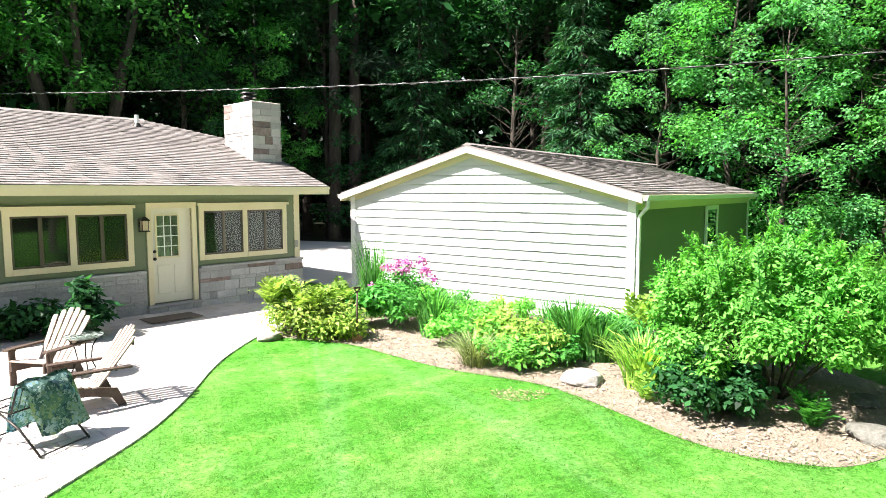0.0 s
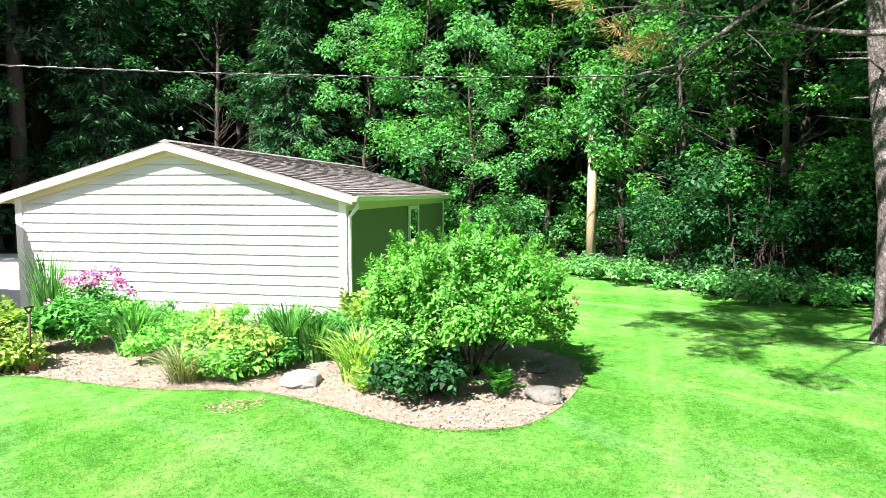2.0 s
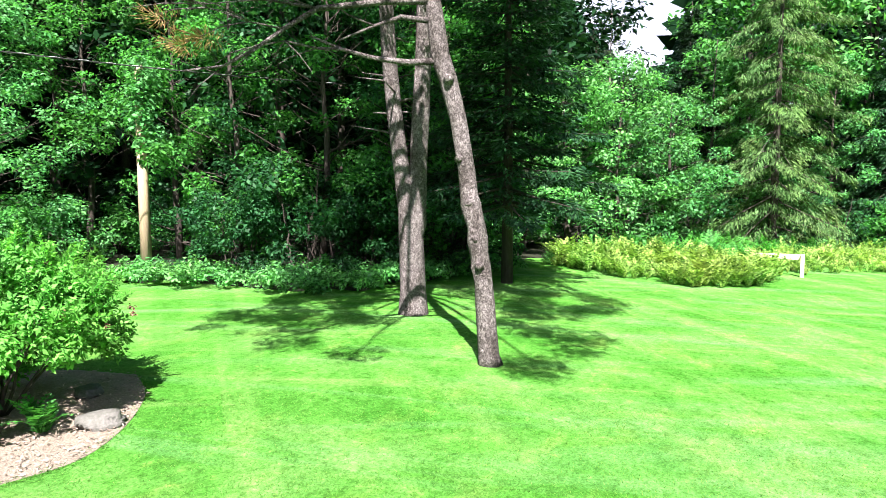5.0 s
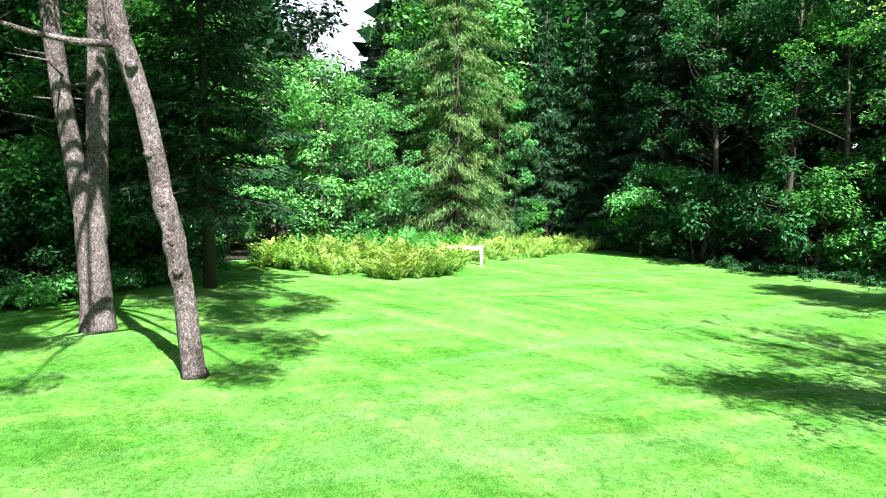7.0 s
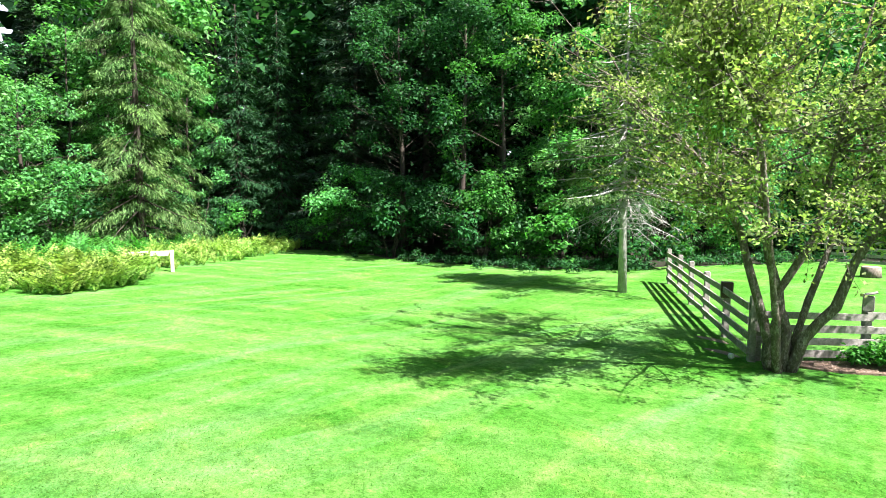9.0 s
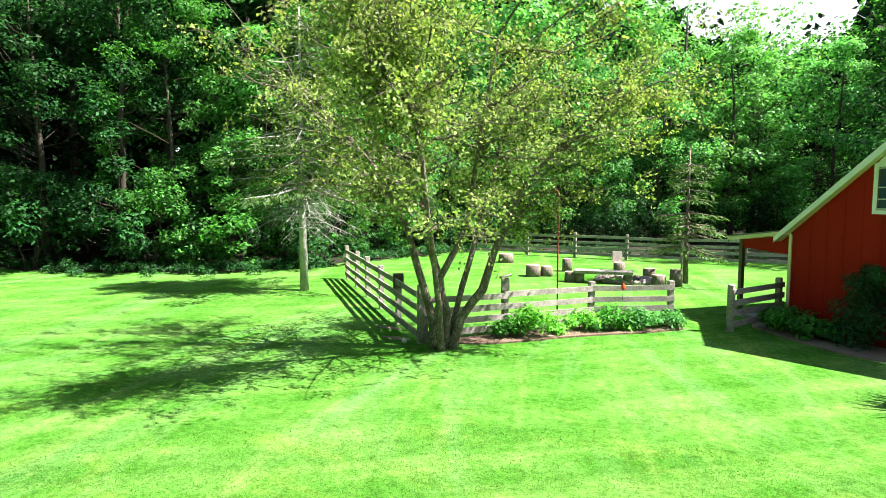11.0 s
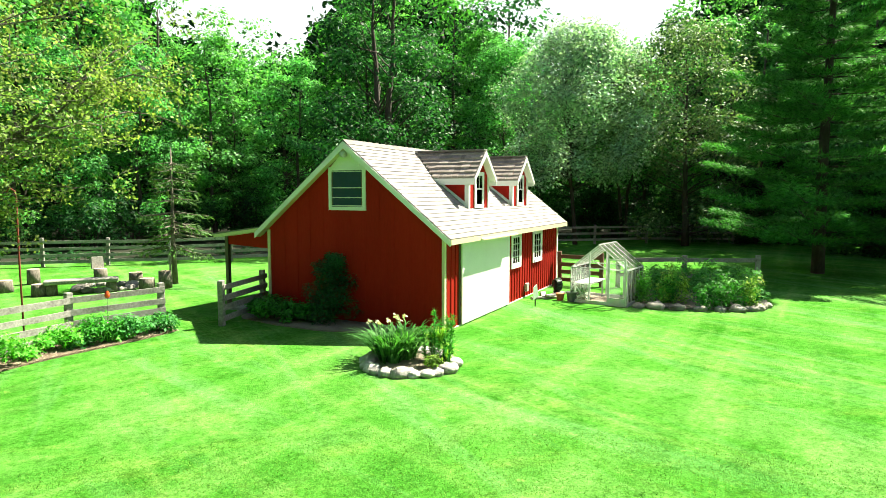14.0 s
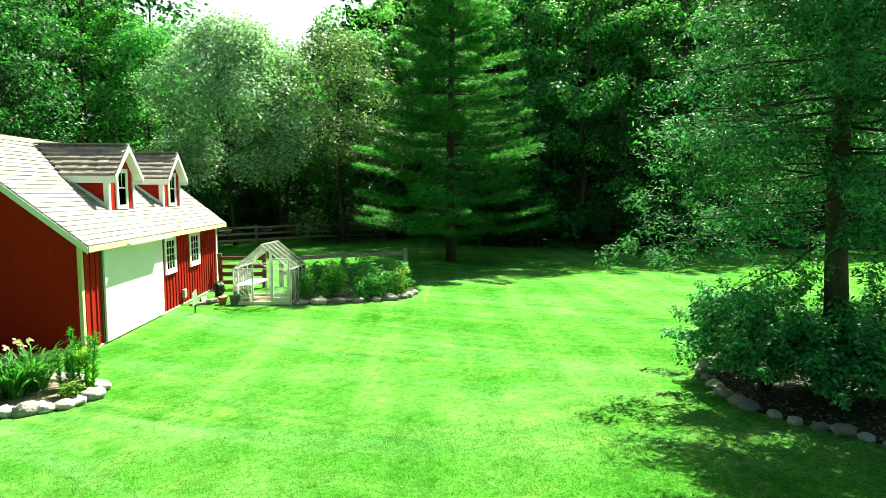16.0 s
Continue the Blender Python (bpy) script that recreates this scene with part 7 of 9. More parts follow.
    part("blade", bb, plain("rusty steel", (0.28, 0.15, 0.09), 0.6, 0.5), sp, "rusty steel blade")


build_garage_bed()


def build_house_plants():
    rng = np.random.default_rng(15)
    plant("foundation_shrub", leafy(rng, [((rng.uniform(-1.0, 0.9), rng.uniform(-0.3, 0.3), rng.uniform(0.2, 0.55)), 0.28, 110) for _ in range(22)] + [((0.75, 0.0, 0.8), 0.22, 110), ((0.6, 0.05, 0.95), 0.16, 60)], 0.16, 0.55), LEAF_B, -6.75, 10.35, "broad-leaved dark green shrub against the stone wall", "shrub")
    m = thing("doormat", -5.25, 11.95, 42, "flat brown doormat before the entry", "doormat", z=0.045)
    part("mat", boxes((-0.55, 0.45, -0.28, 0.28, 0.0, 0.015), bevel=0.004), surface("brown coir", (0.10, 0.075, 0.055), (0.15, 0.115, 0.09), (0.2, 0.16, 0.13), 0.95, 4, 80, bump=0.8), m)


build_house_plants()


def stone_ring(rng, pts, r, parent_label, name="edging_stone"):
    for i, (x, y) in enumerate(pts):
        boulder(rng, x + rng.normal(0, 0.02), y + rng.normal(0, 0.02), r * rng.uniform(0.75, 1.2), 0.7, parent_label, "edging stones", RING_ROCK, name=name)


def build_round_bed():
    rng = np.random.default_rng(16)
    cx, cy, R = -1.93, -10.85, 0.78
    ring = [(cx + R * 0.97 * math.cos(a), cy + R * 0.97 * math.sin(a)) for a in np.linspace(0, 6.283, 40)[:-1]]
    sheet("round_bed", ring, 0.05, MULCH, "small round mulch bed", "planting bed")
    chips(rng, "bed_chips", ring, 1500, "loose wood chips in the round bed")
    stone_ring(rng, [(cx + R * math.cos(a), cy + R * math.sin(a)) for a in np.linspace(0, 6.283, 23)[:-1]], 0.135, "pale rounded edging stone round the flower bed")
    for dx, dy, h, n in ((0.34, -0.12, 0.80, 210), (0.02, -0.32, 0.84, 170), (0.42, -0.42, 0.76, 120)):
        t = plant("daylily_clump", strap_leaves(rng, n, h, 0.72, 0.032, spread=0.2, segs=6, upright=0.3), BLADE, cx + dx, cy + dy, "arching green daylilies in the round bed", "perennial", "daylilies in the round bed", lift=0.03)
        if n < 200:
            heads = [(rng.uniform(-0.3, 0.3), rng.uniform(-0.2, 0.3), h - 0.1 + rng.uniform(0.0, 0.08)) for _ in range(3)]
            blossoms(rng, heads, 10, 0.04, 0.06, PALE_PETAL, t, "flower", "pale cream trumpet flower")
            for hx, hy, hz in heads:
                w = Wood()
                w.stem([(hx * 0.4, hy * 0.4, 0), (hx * 0.8, hy * 0.8, hz * 0.6), (hx, hy, hz)], [0.006, 0.005, 0.004], 5)
                part("stalk", w.mesh("stalk"), LEAF_BUSH, t)
    t = plant("tall_lily", np.concatenate([strap_leaves(rng, 90, 0.35, 0.2, 0.02, (x, y, z), 0.04, upright=0.6) for x, y, z in [(rng.uniform(-0.25, 0.25), rng.uniform(-0.25, 0.25), zz) for zz in (0, 0.1, 0.25, 0.4)]]), LEAF_LIME, cx - 0.42, cy + 0.1, "tall yellow-green lilies going over", "perennial", lift=0.03)
    w = Wood()
    q = []
    for i in range(11):
        x, y = rng.uniform(-0.3, 0.25), rng.uniform(-0.25, 0.3)
        h = rng.uniform(0.55, 0.95)
        w.stem([(x, y, 0), (x * 1.1, y * 1.1, h * 0.5), (x * 1.3, y * 1.3, h)], [0.012, 0.01, 0.005], 5)
        n = 150
        s = rng.uniform(0.08, 1, (n, 1))
        c = np.array((x, y, 0)) * (1 + 0.3 * s) + np.array((0, 0, h)) * s
        q.append(leaf_quads(rng, c, rng.normal(size=(n, 3)) + np.array((0, 0, 0.4)), rng.normal(size=(n, 3)) + np.array((0, 0, 1)), 0.10, 0.018))
    part("stem", w.mesh("stem"), LEAF_BUSH, t)
    part("stem_leaves", quads_mesh("stem_leaves", np.concatenate(q)), LEAF_BUSH, t)
    plant("small_sedum", mound(rng, 0.2, 0.35, 600, 0.06, 8), LEAF_LIME, cx - 0.3, cy + 0.5, "small yellow-green mound in the round bed", "perennial", lift=0.03)


build_round_bed()


def build_ferns():
    """A broad drift of ferns at the far edge of the lawn."""
    rng = np.random.default_rng(17)
    near = [(20.8, 5.6), (19.2, 2.6), (18.7, 0.6), (20.5, -0.9), (23.6, -1.9), (24.6, -0.6), (24, 2.5), (23.5, 5.5)]
    far = [(24.6, -2.4), (28, -5.4), (32.2, -9.0), (34.5, -10.0), (35.5, -6), (31, -2.5), (26.5, -0.2)]
    back = [(24, 5.8), (24.8, 2.0), (26.5, 0.4), (33, -4.5), (36, -7), (36, 2), (29, 6)]
    for k, (poly, n, lf, h) in enumerate(((near, 320, LEAF_FERN, 0.86), (far, 270, LEAF_FERN, 0.74), (back, 150, LEAF_BUSH, 0.85))):
        px, py = np.array(poly).T
        x = rng.uniform(px.min(), px.max(), n * 6)
        y = rng.uniform(py.min(), py.max(), n * 6)
        m = inside(poly, x, y)
        x, y = x[m][:n], y[m][:n]
        q = np.concatenate([frond_quads(rng, (a, b, gz(a, b)), 9, h * rng.uniform(0.45, 1.2) * (1.0 + 0.25 * math.sin(a * 1.9 + b * 2.3)), 13, 0.17) for a, b in zip(x, y)])
        tagged(part("fern_drift", quads_mesh("fern_drift", q), lf), "dense drift of yellow-green ferns by the lawn" if k < 2 else "deeper green ferns under the trees", "ferns", kind="stuff")
    s = thing("marker_post", 24.1, -2.3, 95, "low pale timber post with a rail in the ferns", "post")
    part("post", boxes((-0.06, 0.06, -0.06, 0.06, -0.05, 0.78), bevel=0.008), CREAM, s)
    part("rail", boxes((0.07, 0.11, 0.0, 1.6, 0.58, 0.76), bevel=0.006), CREAM, s)


build_ferns()


def build_undergrowth():
    """Low weeds where the lawn meets the woods."""
    rng = np.random.default_rng(18)
    line = [(6, 24.5), (10.9, 17.6), (12.6, 12.9), (12.9, 9.2), (16, 7.7), (20.6, 7.0)]
    line2 = [(33, -10.8), (24.5, -12.9), (21, -15.1), (19.0, -17.6), (18.2, -20.6), (17.0, -26), (15.6, -31), (5, -31.5), (-6, -34.5), (-20, -38.5), (-32, -34.5)]
    # Bright leaves paint the sunlit edge, dark ones the shaded edge.
    for k, (ln, n, lf) in enumerate(((line, 200, LEAF_BRIGHT), (line2, 240, LEAF_B))):
        seg = np.array(ln)
        q = []
        for i in range(n):
            j = int(rng.integers(len(seg) - 1))
            p = seg[j] + (seg[j + 1] - seg[j]) * rng.uniform(0, 1) + rng.normal(0, 0.55, 2)
            b = mound(rng, rng.uniform(0.3, 0.6), rng.uniform(0.3, 0.75) * (1.55 if k == 0 else 1.0), 150 if k == 0 else 110, 0.11, 5)
            q.append(b + np.array((p[0], p[1], gz(*p))))
        tagged(part("undergrowth", quads_mesh("undergrowth", np.concatenate(q)), lf), "low leafy weeds along the wood's edge", "undergrowth", kind="stuff")


build_undergrowth()


# ---- fences and the yard by the barn ----
def rail_fence(pts, rails, height, label, material, group="rail fences", step=2.4, post_extra=0.08, board=0.13, posts_at=None, rng=None):
    """One run of post-and-board fence along the points."""
    rng = rng or np.random.default_rng(len(pts) + rails)
    x0, y0 = pts[0]
    f = thing("fence", x0, y0, 90, label, "fence", group)
    org = Vector((x0, y0, gz(x0, y0)))
    spots = []
    for (ax, ay), (bx, by) in zip(pts, pts[1:]):
        n = max(1, round(math.hypot(bx - ax, by - ay) / step))
        for i in range(n):
            spots.append((ax + (bx - ax) * i / n, ay + (by - ay) * i / n))
    spots.append(pts[-1])
    for i, (x, y) in enumerate(spots):
        nx, ny = spots[min(i + 1, len(spots) - 1)]
        px, py = spots[max(i - 1, 0)]
        ang = math.atan2(ny - py, nx - px)
        bm = box(bmesh.new(), -0.065, 0.065, -0.065, 0.065, -0.15, height + post_extra + rng.uniform(-0.03, 0.04), bevel=0.012)
        po = part("post", bm, material, f)
        po.matrix_basis = Matrix.Translation(Vector((x, y, gz(x, y))) - org) @ Euler((rng.normal(0, 0.012), rng.normal(0, 0.012), ang)).to_matrix().to_4x4()
    for (ax, ay), (bx, by) in zip(spots, spots[1:]):
        d = Vector((bx - ax, by - ay, 0)).normalized()
        off = Vector((d.y, -d.x, 0)) * 0.085
        for r in range(rails):
            z = height * (r + 1) / rails - board * 0.6
            a = Vector((ax, ay, gz(ax, ay) + z + rng.normal(0, 0.012))) - org + off - d * 0.06
            b = Vector((bx, by, gz(bx, by) + z + rng.normal(0, 0.012))) - org + off + d * 0.06
            part("rail", beam(bmesh.new(), a, b, 0.035, board * rng.uniform(0.9, 1.05)), material, f)
    return f


def build_yard():
    rng = np.random.default_rng(19)
    rail_fence([(14.6, -17.0), (7.05, -10.45)], 4, 1.12, "weathered grey four-board fence running to the woods", FENCE, step=1.9)
    rail_fence([(7.05, -10.6), (5.95, -12.15), (4.66, -14.05), (3.1, -15.15)], 4, 0.96, "weathered grey board fence behind the flower bed", FENCE, step=2.6)
    rail_fence([(1.78, -15.06), (0.95, -17.0)], 4, 0.98, "short grey board fence joining the barn", FENCE, step=3)
    rail_fence([(15.6, -28.1), (12.8, -28.6), (5.5, -29.0), (0.5, -30.0), (-5, -31)], 4, 1.1, "far shaded paddock fence", FENCE, step=2.6)
    rail_fence([(-8, -34), (-14, -34.5), (-21, -34.5), (-26, -33)], 3, 1.1, "far paddock fence in deep shade", FENCE, step=2.8)
    rail_fence([(-8.6, -19.4), (-9.7, -18.6)], 4, 1.05, "red-brown board fence by the barn corner", FENCE_RED, step=1.2)
    rail_fence([(-10.2, -18.4), (-12.3, -17.9), (-14.6, -17.3)], 2, 1.0, "grey rail fence behind the vegetable bed", FENCE, step=2.2)
    # birdhouse on the fence post
    b = thing("birdhouse", 5.95, -12.15, 330, "small weathered birdhouse on a fence post", "birdhouse", z=gz(5.95, -12.15) + 0.98)
    part("box", boxes((-0.075, 0.075, -0.09, 0.09, 0.0, 0.26), bevel=0.006), FENCE, b)
    part("roof", prism(bmesh.new(), [(-0.11, -0.13, 0.255), (0.11, -0.13, 0.255), (0.11, 0.13, 0.33), (-0.11, 0.13, 0.33)], (0, 0, 0), (0, 0, 0.02)), FENCE, b)
    # small dark box on the far fence
    b = thing("post_box", 8.56, -11.76, 49, "small dark wooden box on the fence post", "box", z=gz(8.56, -11.76) + 0.86)
    part("box", boxes((-0.12, 0.12, -0.1, 0.1, 0.0, 0.34), bevel=0.008), BROWN_WOOD, b)
    # flower border below the fence
    bed = smooth_path([(6.6, -10.7), (5.7, -11.2), (4.5, -12.7), (3.3, -13.9), (2.7, -14.7)], 4) + [(2.9, -15.2), (4.6, -14.1), (5.9, -12.2), (6.9, -10.7)]
    sheet("fence_bed", bed, 0.035, surface("dark brown mulch", (0.085, 0.058, 0.042), (0.18, 0.13, 0.095), (0.31, 0.24, 0.185), 0.95, 6, 45, bump=1.0, depth=0.04), "dark mulch bed under the fence", "planting bed")
    chips(rng, "fence_bed_chips", bed, 1500, "loose red-brown wood chips", 0.05)
    for x, y, r, h, n, lf in ((5.35, -12.3, 0.58, 0.88, 1700, LEAF_SHRUB), (5.75, -11.85, 0.42, 0.6, 900, LEAF_BUSH), (4.6, -13.3, 0.46, 0.66, 1100, LEAF_SHRUB), (4.05, -13.85, 0.5, 0.78, 1300, LEAF_BUSH), (3.55, -14.15, 0.48, 0.68, 1300, LEAF_C), (3.05, -14.7, 0.42, 0.55, 1000, LEAF_C), (4.95, -12.75, 0.3, 0.32, 420, LEAF_SHRUB), (4.3, -13.45, 0.3, 0.3, 420, LEAF_C), (3.75, -13.95, 0.3, 0.26, 420, LEAF_SHRUB)):
        t = plant("border_plant", mound(rng, r * 1.1, h, n, 0.085, 22), lf, x, y, "leafy green border plant under the fence", "plant", "fence border plants")
    blossoms(rng, [(rng.uniform(-0.3, 0.3), rng.uniform(-0.2, 0.3), 0.4) for _ in range(6)], 8, 0.04, 0.03, PINK, t, "flower", "small pink flowers")
    # tall garden rod with a hook, and an orange ornament on a wire
    r = thing("garden_rod", 5.30, -13.58, 90, "tall thin rust-red garden rod", "rod")
    w = Wood()
    w.stem([(0, 0, -0.1), (0.01, 0, 1.5), (0, 0, 3.0), (0.02, 0, 3.12), (0.1, 0, 3.18), (0.16, 0, 3.1)], [0.019] * 6, 6)
    part("rod", w.mesh("rod"), RUST, r)
    r = thing("garden_ornament", 3.95, -14.2, 90, "orange glass ornament on a thin wire", "ornament")
    w = Wood()
    w.stem([(0, 0, -0.05), (0.02, 0, 0.5), (0, 0, 0.9)], [0.005] * 3, 5)
    part("wire", w.mesh("wire"), DARK_METAL, r)
    bm = bmesh.new()
    bmesh.ops.create_uvsphere(bm, u_segments=10, v_segments=8, radius=0.055, matrix=Matrix.Translation((0, 0, 0.93)))
    bmesh.ops.create_cone(bm, segments=8, radius1=0.05, radius2=0.02, depth=0.06, cap_ends=True, matrix=Matrix.Translation((0, 0, 1.0)))
    part("globe", bm, plain("orange-red glass", (0.7, 0.08, 0.02), 0.2), r)
    # small white garden figure and red soil by the corner post
    r = thing("garden_marker", 7.35, -10.3, 90, "small white painted stone by the fence corner", "ornament")
    bm = bmesh.new()
    bmesh.ops.create_icosphere(bm, subdivisions=2, radius=0.06, matrix=Matrix.Translation((0, 0, 0.05)))
    part("stone", bm, WHITE, r, smooth=True)
    for x, y in ((7.7, -10.55), (8.5, -11.3)):
        sheet("bare_soil", [(x + 0.34 * math.cos(a) * (1 + 0.3 * math.sin(3 * a)), y + 0.12 * math.sin(a) * (1 + 0.2 * math.cos(2 * a))) for a in np.linspace(0, 6.1, 18)], 0.012, MULCH, "bare red-brown soil along the fence", "soil", thick=0.02)
    # stumps, log seats and a slab bench round a fire ring
    wood_top = surface("cut wood ends", (0.3, 0.22, 0.15), (0.42, 0.33, 0.24), (0.52, 0.42, 0.32), 0.9, 6, 30)

    def stump(x, y, r, h, back=False, label="sawn log stump used as a seat"):
        t = thing("stump", x, y, float(rng.uniform(0, 360)), label, "stump", "log seats")
        w = Wood()
        w.stem([(0, 0, -0.03), (0, 0, h * 0.5), (0, 0, h)], [r * 1.05, r, r * 0.97], 14, 0.04, rng)
        part("bark", w.mesh("bark"), GREY_BARK, t)
        bm = bmesh.new()
        bmesh.ops.create_cone(bm, segments=14, radius1=r * 0.93, radius2=r * 0.92, depth=0.012, cap_ends=True, matrix=Matrix.Translation((0, 0, h + 0.006)))
        part("cut_face", bm, wood_top, t)
        if back:
            part("backrest", prism(bmesh.new(), [(-r, r * 0.6, h), (r, r * 0.6, h), (r * 0.9, r * 0.75, h + 0.42), (-r * 0.9, r * 0.75, h + 0.42)], (0, 0, 0), (0, 0.06, 0)), FENCE, t)

    for x, y, rr, h in ((9.3, -21.3, 0.27, 0.42), (8.9, -21.65, 0.22, 0.36), (8.75, -23.4, 0.2, 0.5), (5.5, -23.1, 0.22, 0.34), (4.75, -21.3, 0.24, 0.36), (4.25, -21.55, 0.2, 0.55), (7.6, -20.7, 0.22, 0.34), (12.2, -24.95, 0.33, 0.38)):
        stump(x, y, rr, h)
    stump(6.8, -23.8, 0.22, 0.42, True, "log stump seat with a plank back")
    t = thing("slab_bench", 6.5, -20.9, 75, "low bench of a split grey log", "bench")
    part("slab", boxes((-1.0, 1.0, -0.22, 0.22, 0.33, 0.46), bevel=0.03), FENCE, t)
    for x in (-0.8, 0.8):
        w = Wood()
        w.stem([(x, 0, -0.02), (x, 0, 0.2), (x, 0, 0.33)], [0.17, 0.16, 0.16], 10)
        part("leg", w.mesh("leg"), GREY_BARK, t)
    for i in range(16):
        a = i * 6.283 / 16
        boulder(rng, 6.1 + 0.85 * math.cos(a), -21.8 + 0.75 * math.sin(a), 0.16 * rng.uniform(0.8, 1.2), 0.7, "pale stone of the fire ring", "fire ring stones", name="fire_stone")
    w = Wood()
    w.stem([(4.15, -21.9, -0.65), (4.15, -21.9, 0.4), (4.14, -21.9, 0.85)], [0.035, 0.033, 0.03], 8)
    tagged(part("old_pole", w.mesh("old_pole"), FENCE), "thin grey wooden pole", "pole")
    # shrubs in the barn's shade
    t = plant("yew_shrub", leafy(rng, [((rng.normal(0, 0.24), rng.normal(0, 0.24), z), 0.44 * (1 - z / 2.8), 420) for z in np.linspace(0.2, 1.6, 30)], 0.08, 0.25), NEEDLE_DARK, -0.82, -14.85, "upright dark evergreen against the barn", "shrub")
    for x, y, r, h in ((0.62, -15.55, 0.7, 0.76), (0.1, -15.2, 0.6, 0.66), (0.95, -16.0, 0.45, 0.55)):
        plant("barn_shrub", mound(rng, r, h, 1500, 0.10, 14), LEAF_BUSH, x, y, "low leafy shrub in the barn's shade", "shrub", "barn shrubs")
    sheet("barn_bed", [(0.9, -16.4), (1.3, -15.7), (0.6, -14.85), (-0.35, -14.0), (-1.7, -13.35), (-2.9, -13.05), (-3.0, -13.3), (0.74, -16.45)], 0.03, MULCH, "mulch bed along the barn's gable", "planting bed")
    boulder(rng, 1.25, -15.85, 0.13, 0.6, "small grey stone by the barn bed", "bed stones")
    # sign on a stick and clutter by the barn wall
    s = thing("yard_sign", -6.29, -15.82, 60, "small plain white notice leaning on a stick", "sign")
    part("stake", boxes((-0.012, 0.012, -0.012, 0.012, -0.05, 0.42)), DARK_METAL, s)
    part("board", prism(bmesh.new(), [(-0.1, 0.02, 0.26), (0.12, 0.02, 0.18), (0.12, 0.02, 0.52), (-0.02, 0.02, 0.62)], (0, 0, 0), (0, 0.015, 0)), WHITE, s)
    for i, (x, y, z, sx) in enumerate(((-7.15, -17.3, 0.0, 0.55), (-7.4, -17.0, 0.07, 0.45), (-7.0, -16.9, 0.0, 0.4))):
        p = thing("plank", x, y, 200 + 35 * i, "weathered plank lying by the barn", "plank", "planks by the barn", z=gz(x, y) + z)
        part("board", boxes((-sx, sx, -0.08, 0.08, 0.0, 0.06), bevel=0.006), FENCE, p)
    h = thing("garden_hose", -7.55, -17.25, 0, "coiled green garden hose on a stand", "hose")
    w = Wood()
    for k in range(5):
        rr = 0.2 + 0.012 * k
        w.stem([(rr * math.cos(a), 0.03 * k - 0.06, 0.36 + rr * 0.75 * math.sin(a)) for a in np.linspace(0, 6.283, 17)], [0.017] * 17, 5)
    part("coil", w.mesh("coil"), plain("dark green hose", (0.01, 0.05, 0.025), 0.4), h)
    part("stand", boxes((-0.03, 0.03, -0.1, 0.1, 0.0, 0.5)), DARK_METAL, h)
    for x, y, rr, m_, lab in ((-7.35, -16.55, 0.12, plain("terracotta", (0.4, 0.13, 0.06), 0.8), "small terracotta pot by the greenhouse"), (-7.6, -16.3, 0.16, plain("grey plastic pot", (0.1, 0.11, 0.12), 0.5), "grey plastic pot by the greenhouse")):
        pt = thing("plant_pot", x, y, 0, lab, "pot")
        bm = bmesh.new()
        bmesh.ops.create_cone(bm, segments=16, radius1=rr * 0.75, radius2=rr, depth=rr * 1.7, cap_ends=True, matrix=Matrix.Translation((0, 0, rr * 0.85)))
        part("pot", bm, m_, pt)
        bm = bmesh.new()
        bmesh.ops.create_cone(bm, segments=16, radius1=rr * 1.07, radius2=rr * 1.07, depth=rr * 0.25, cap_ends=True, matrix=Matrix.Translation((0, 0, rr * 1.6)))
        part("rim", bm, m_, pt)


build_yard()


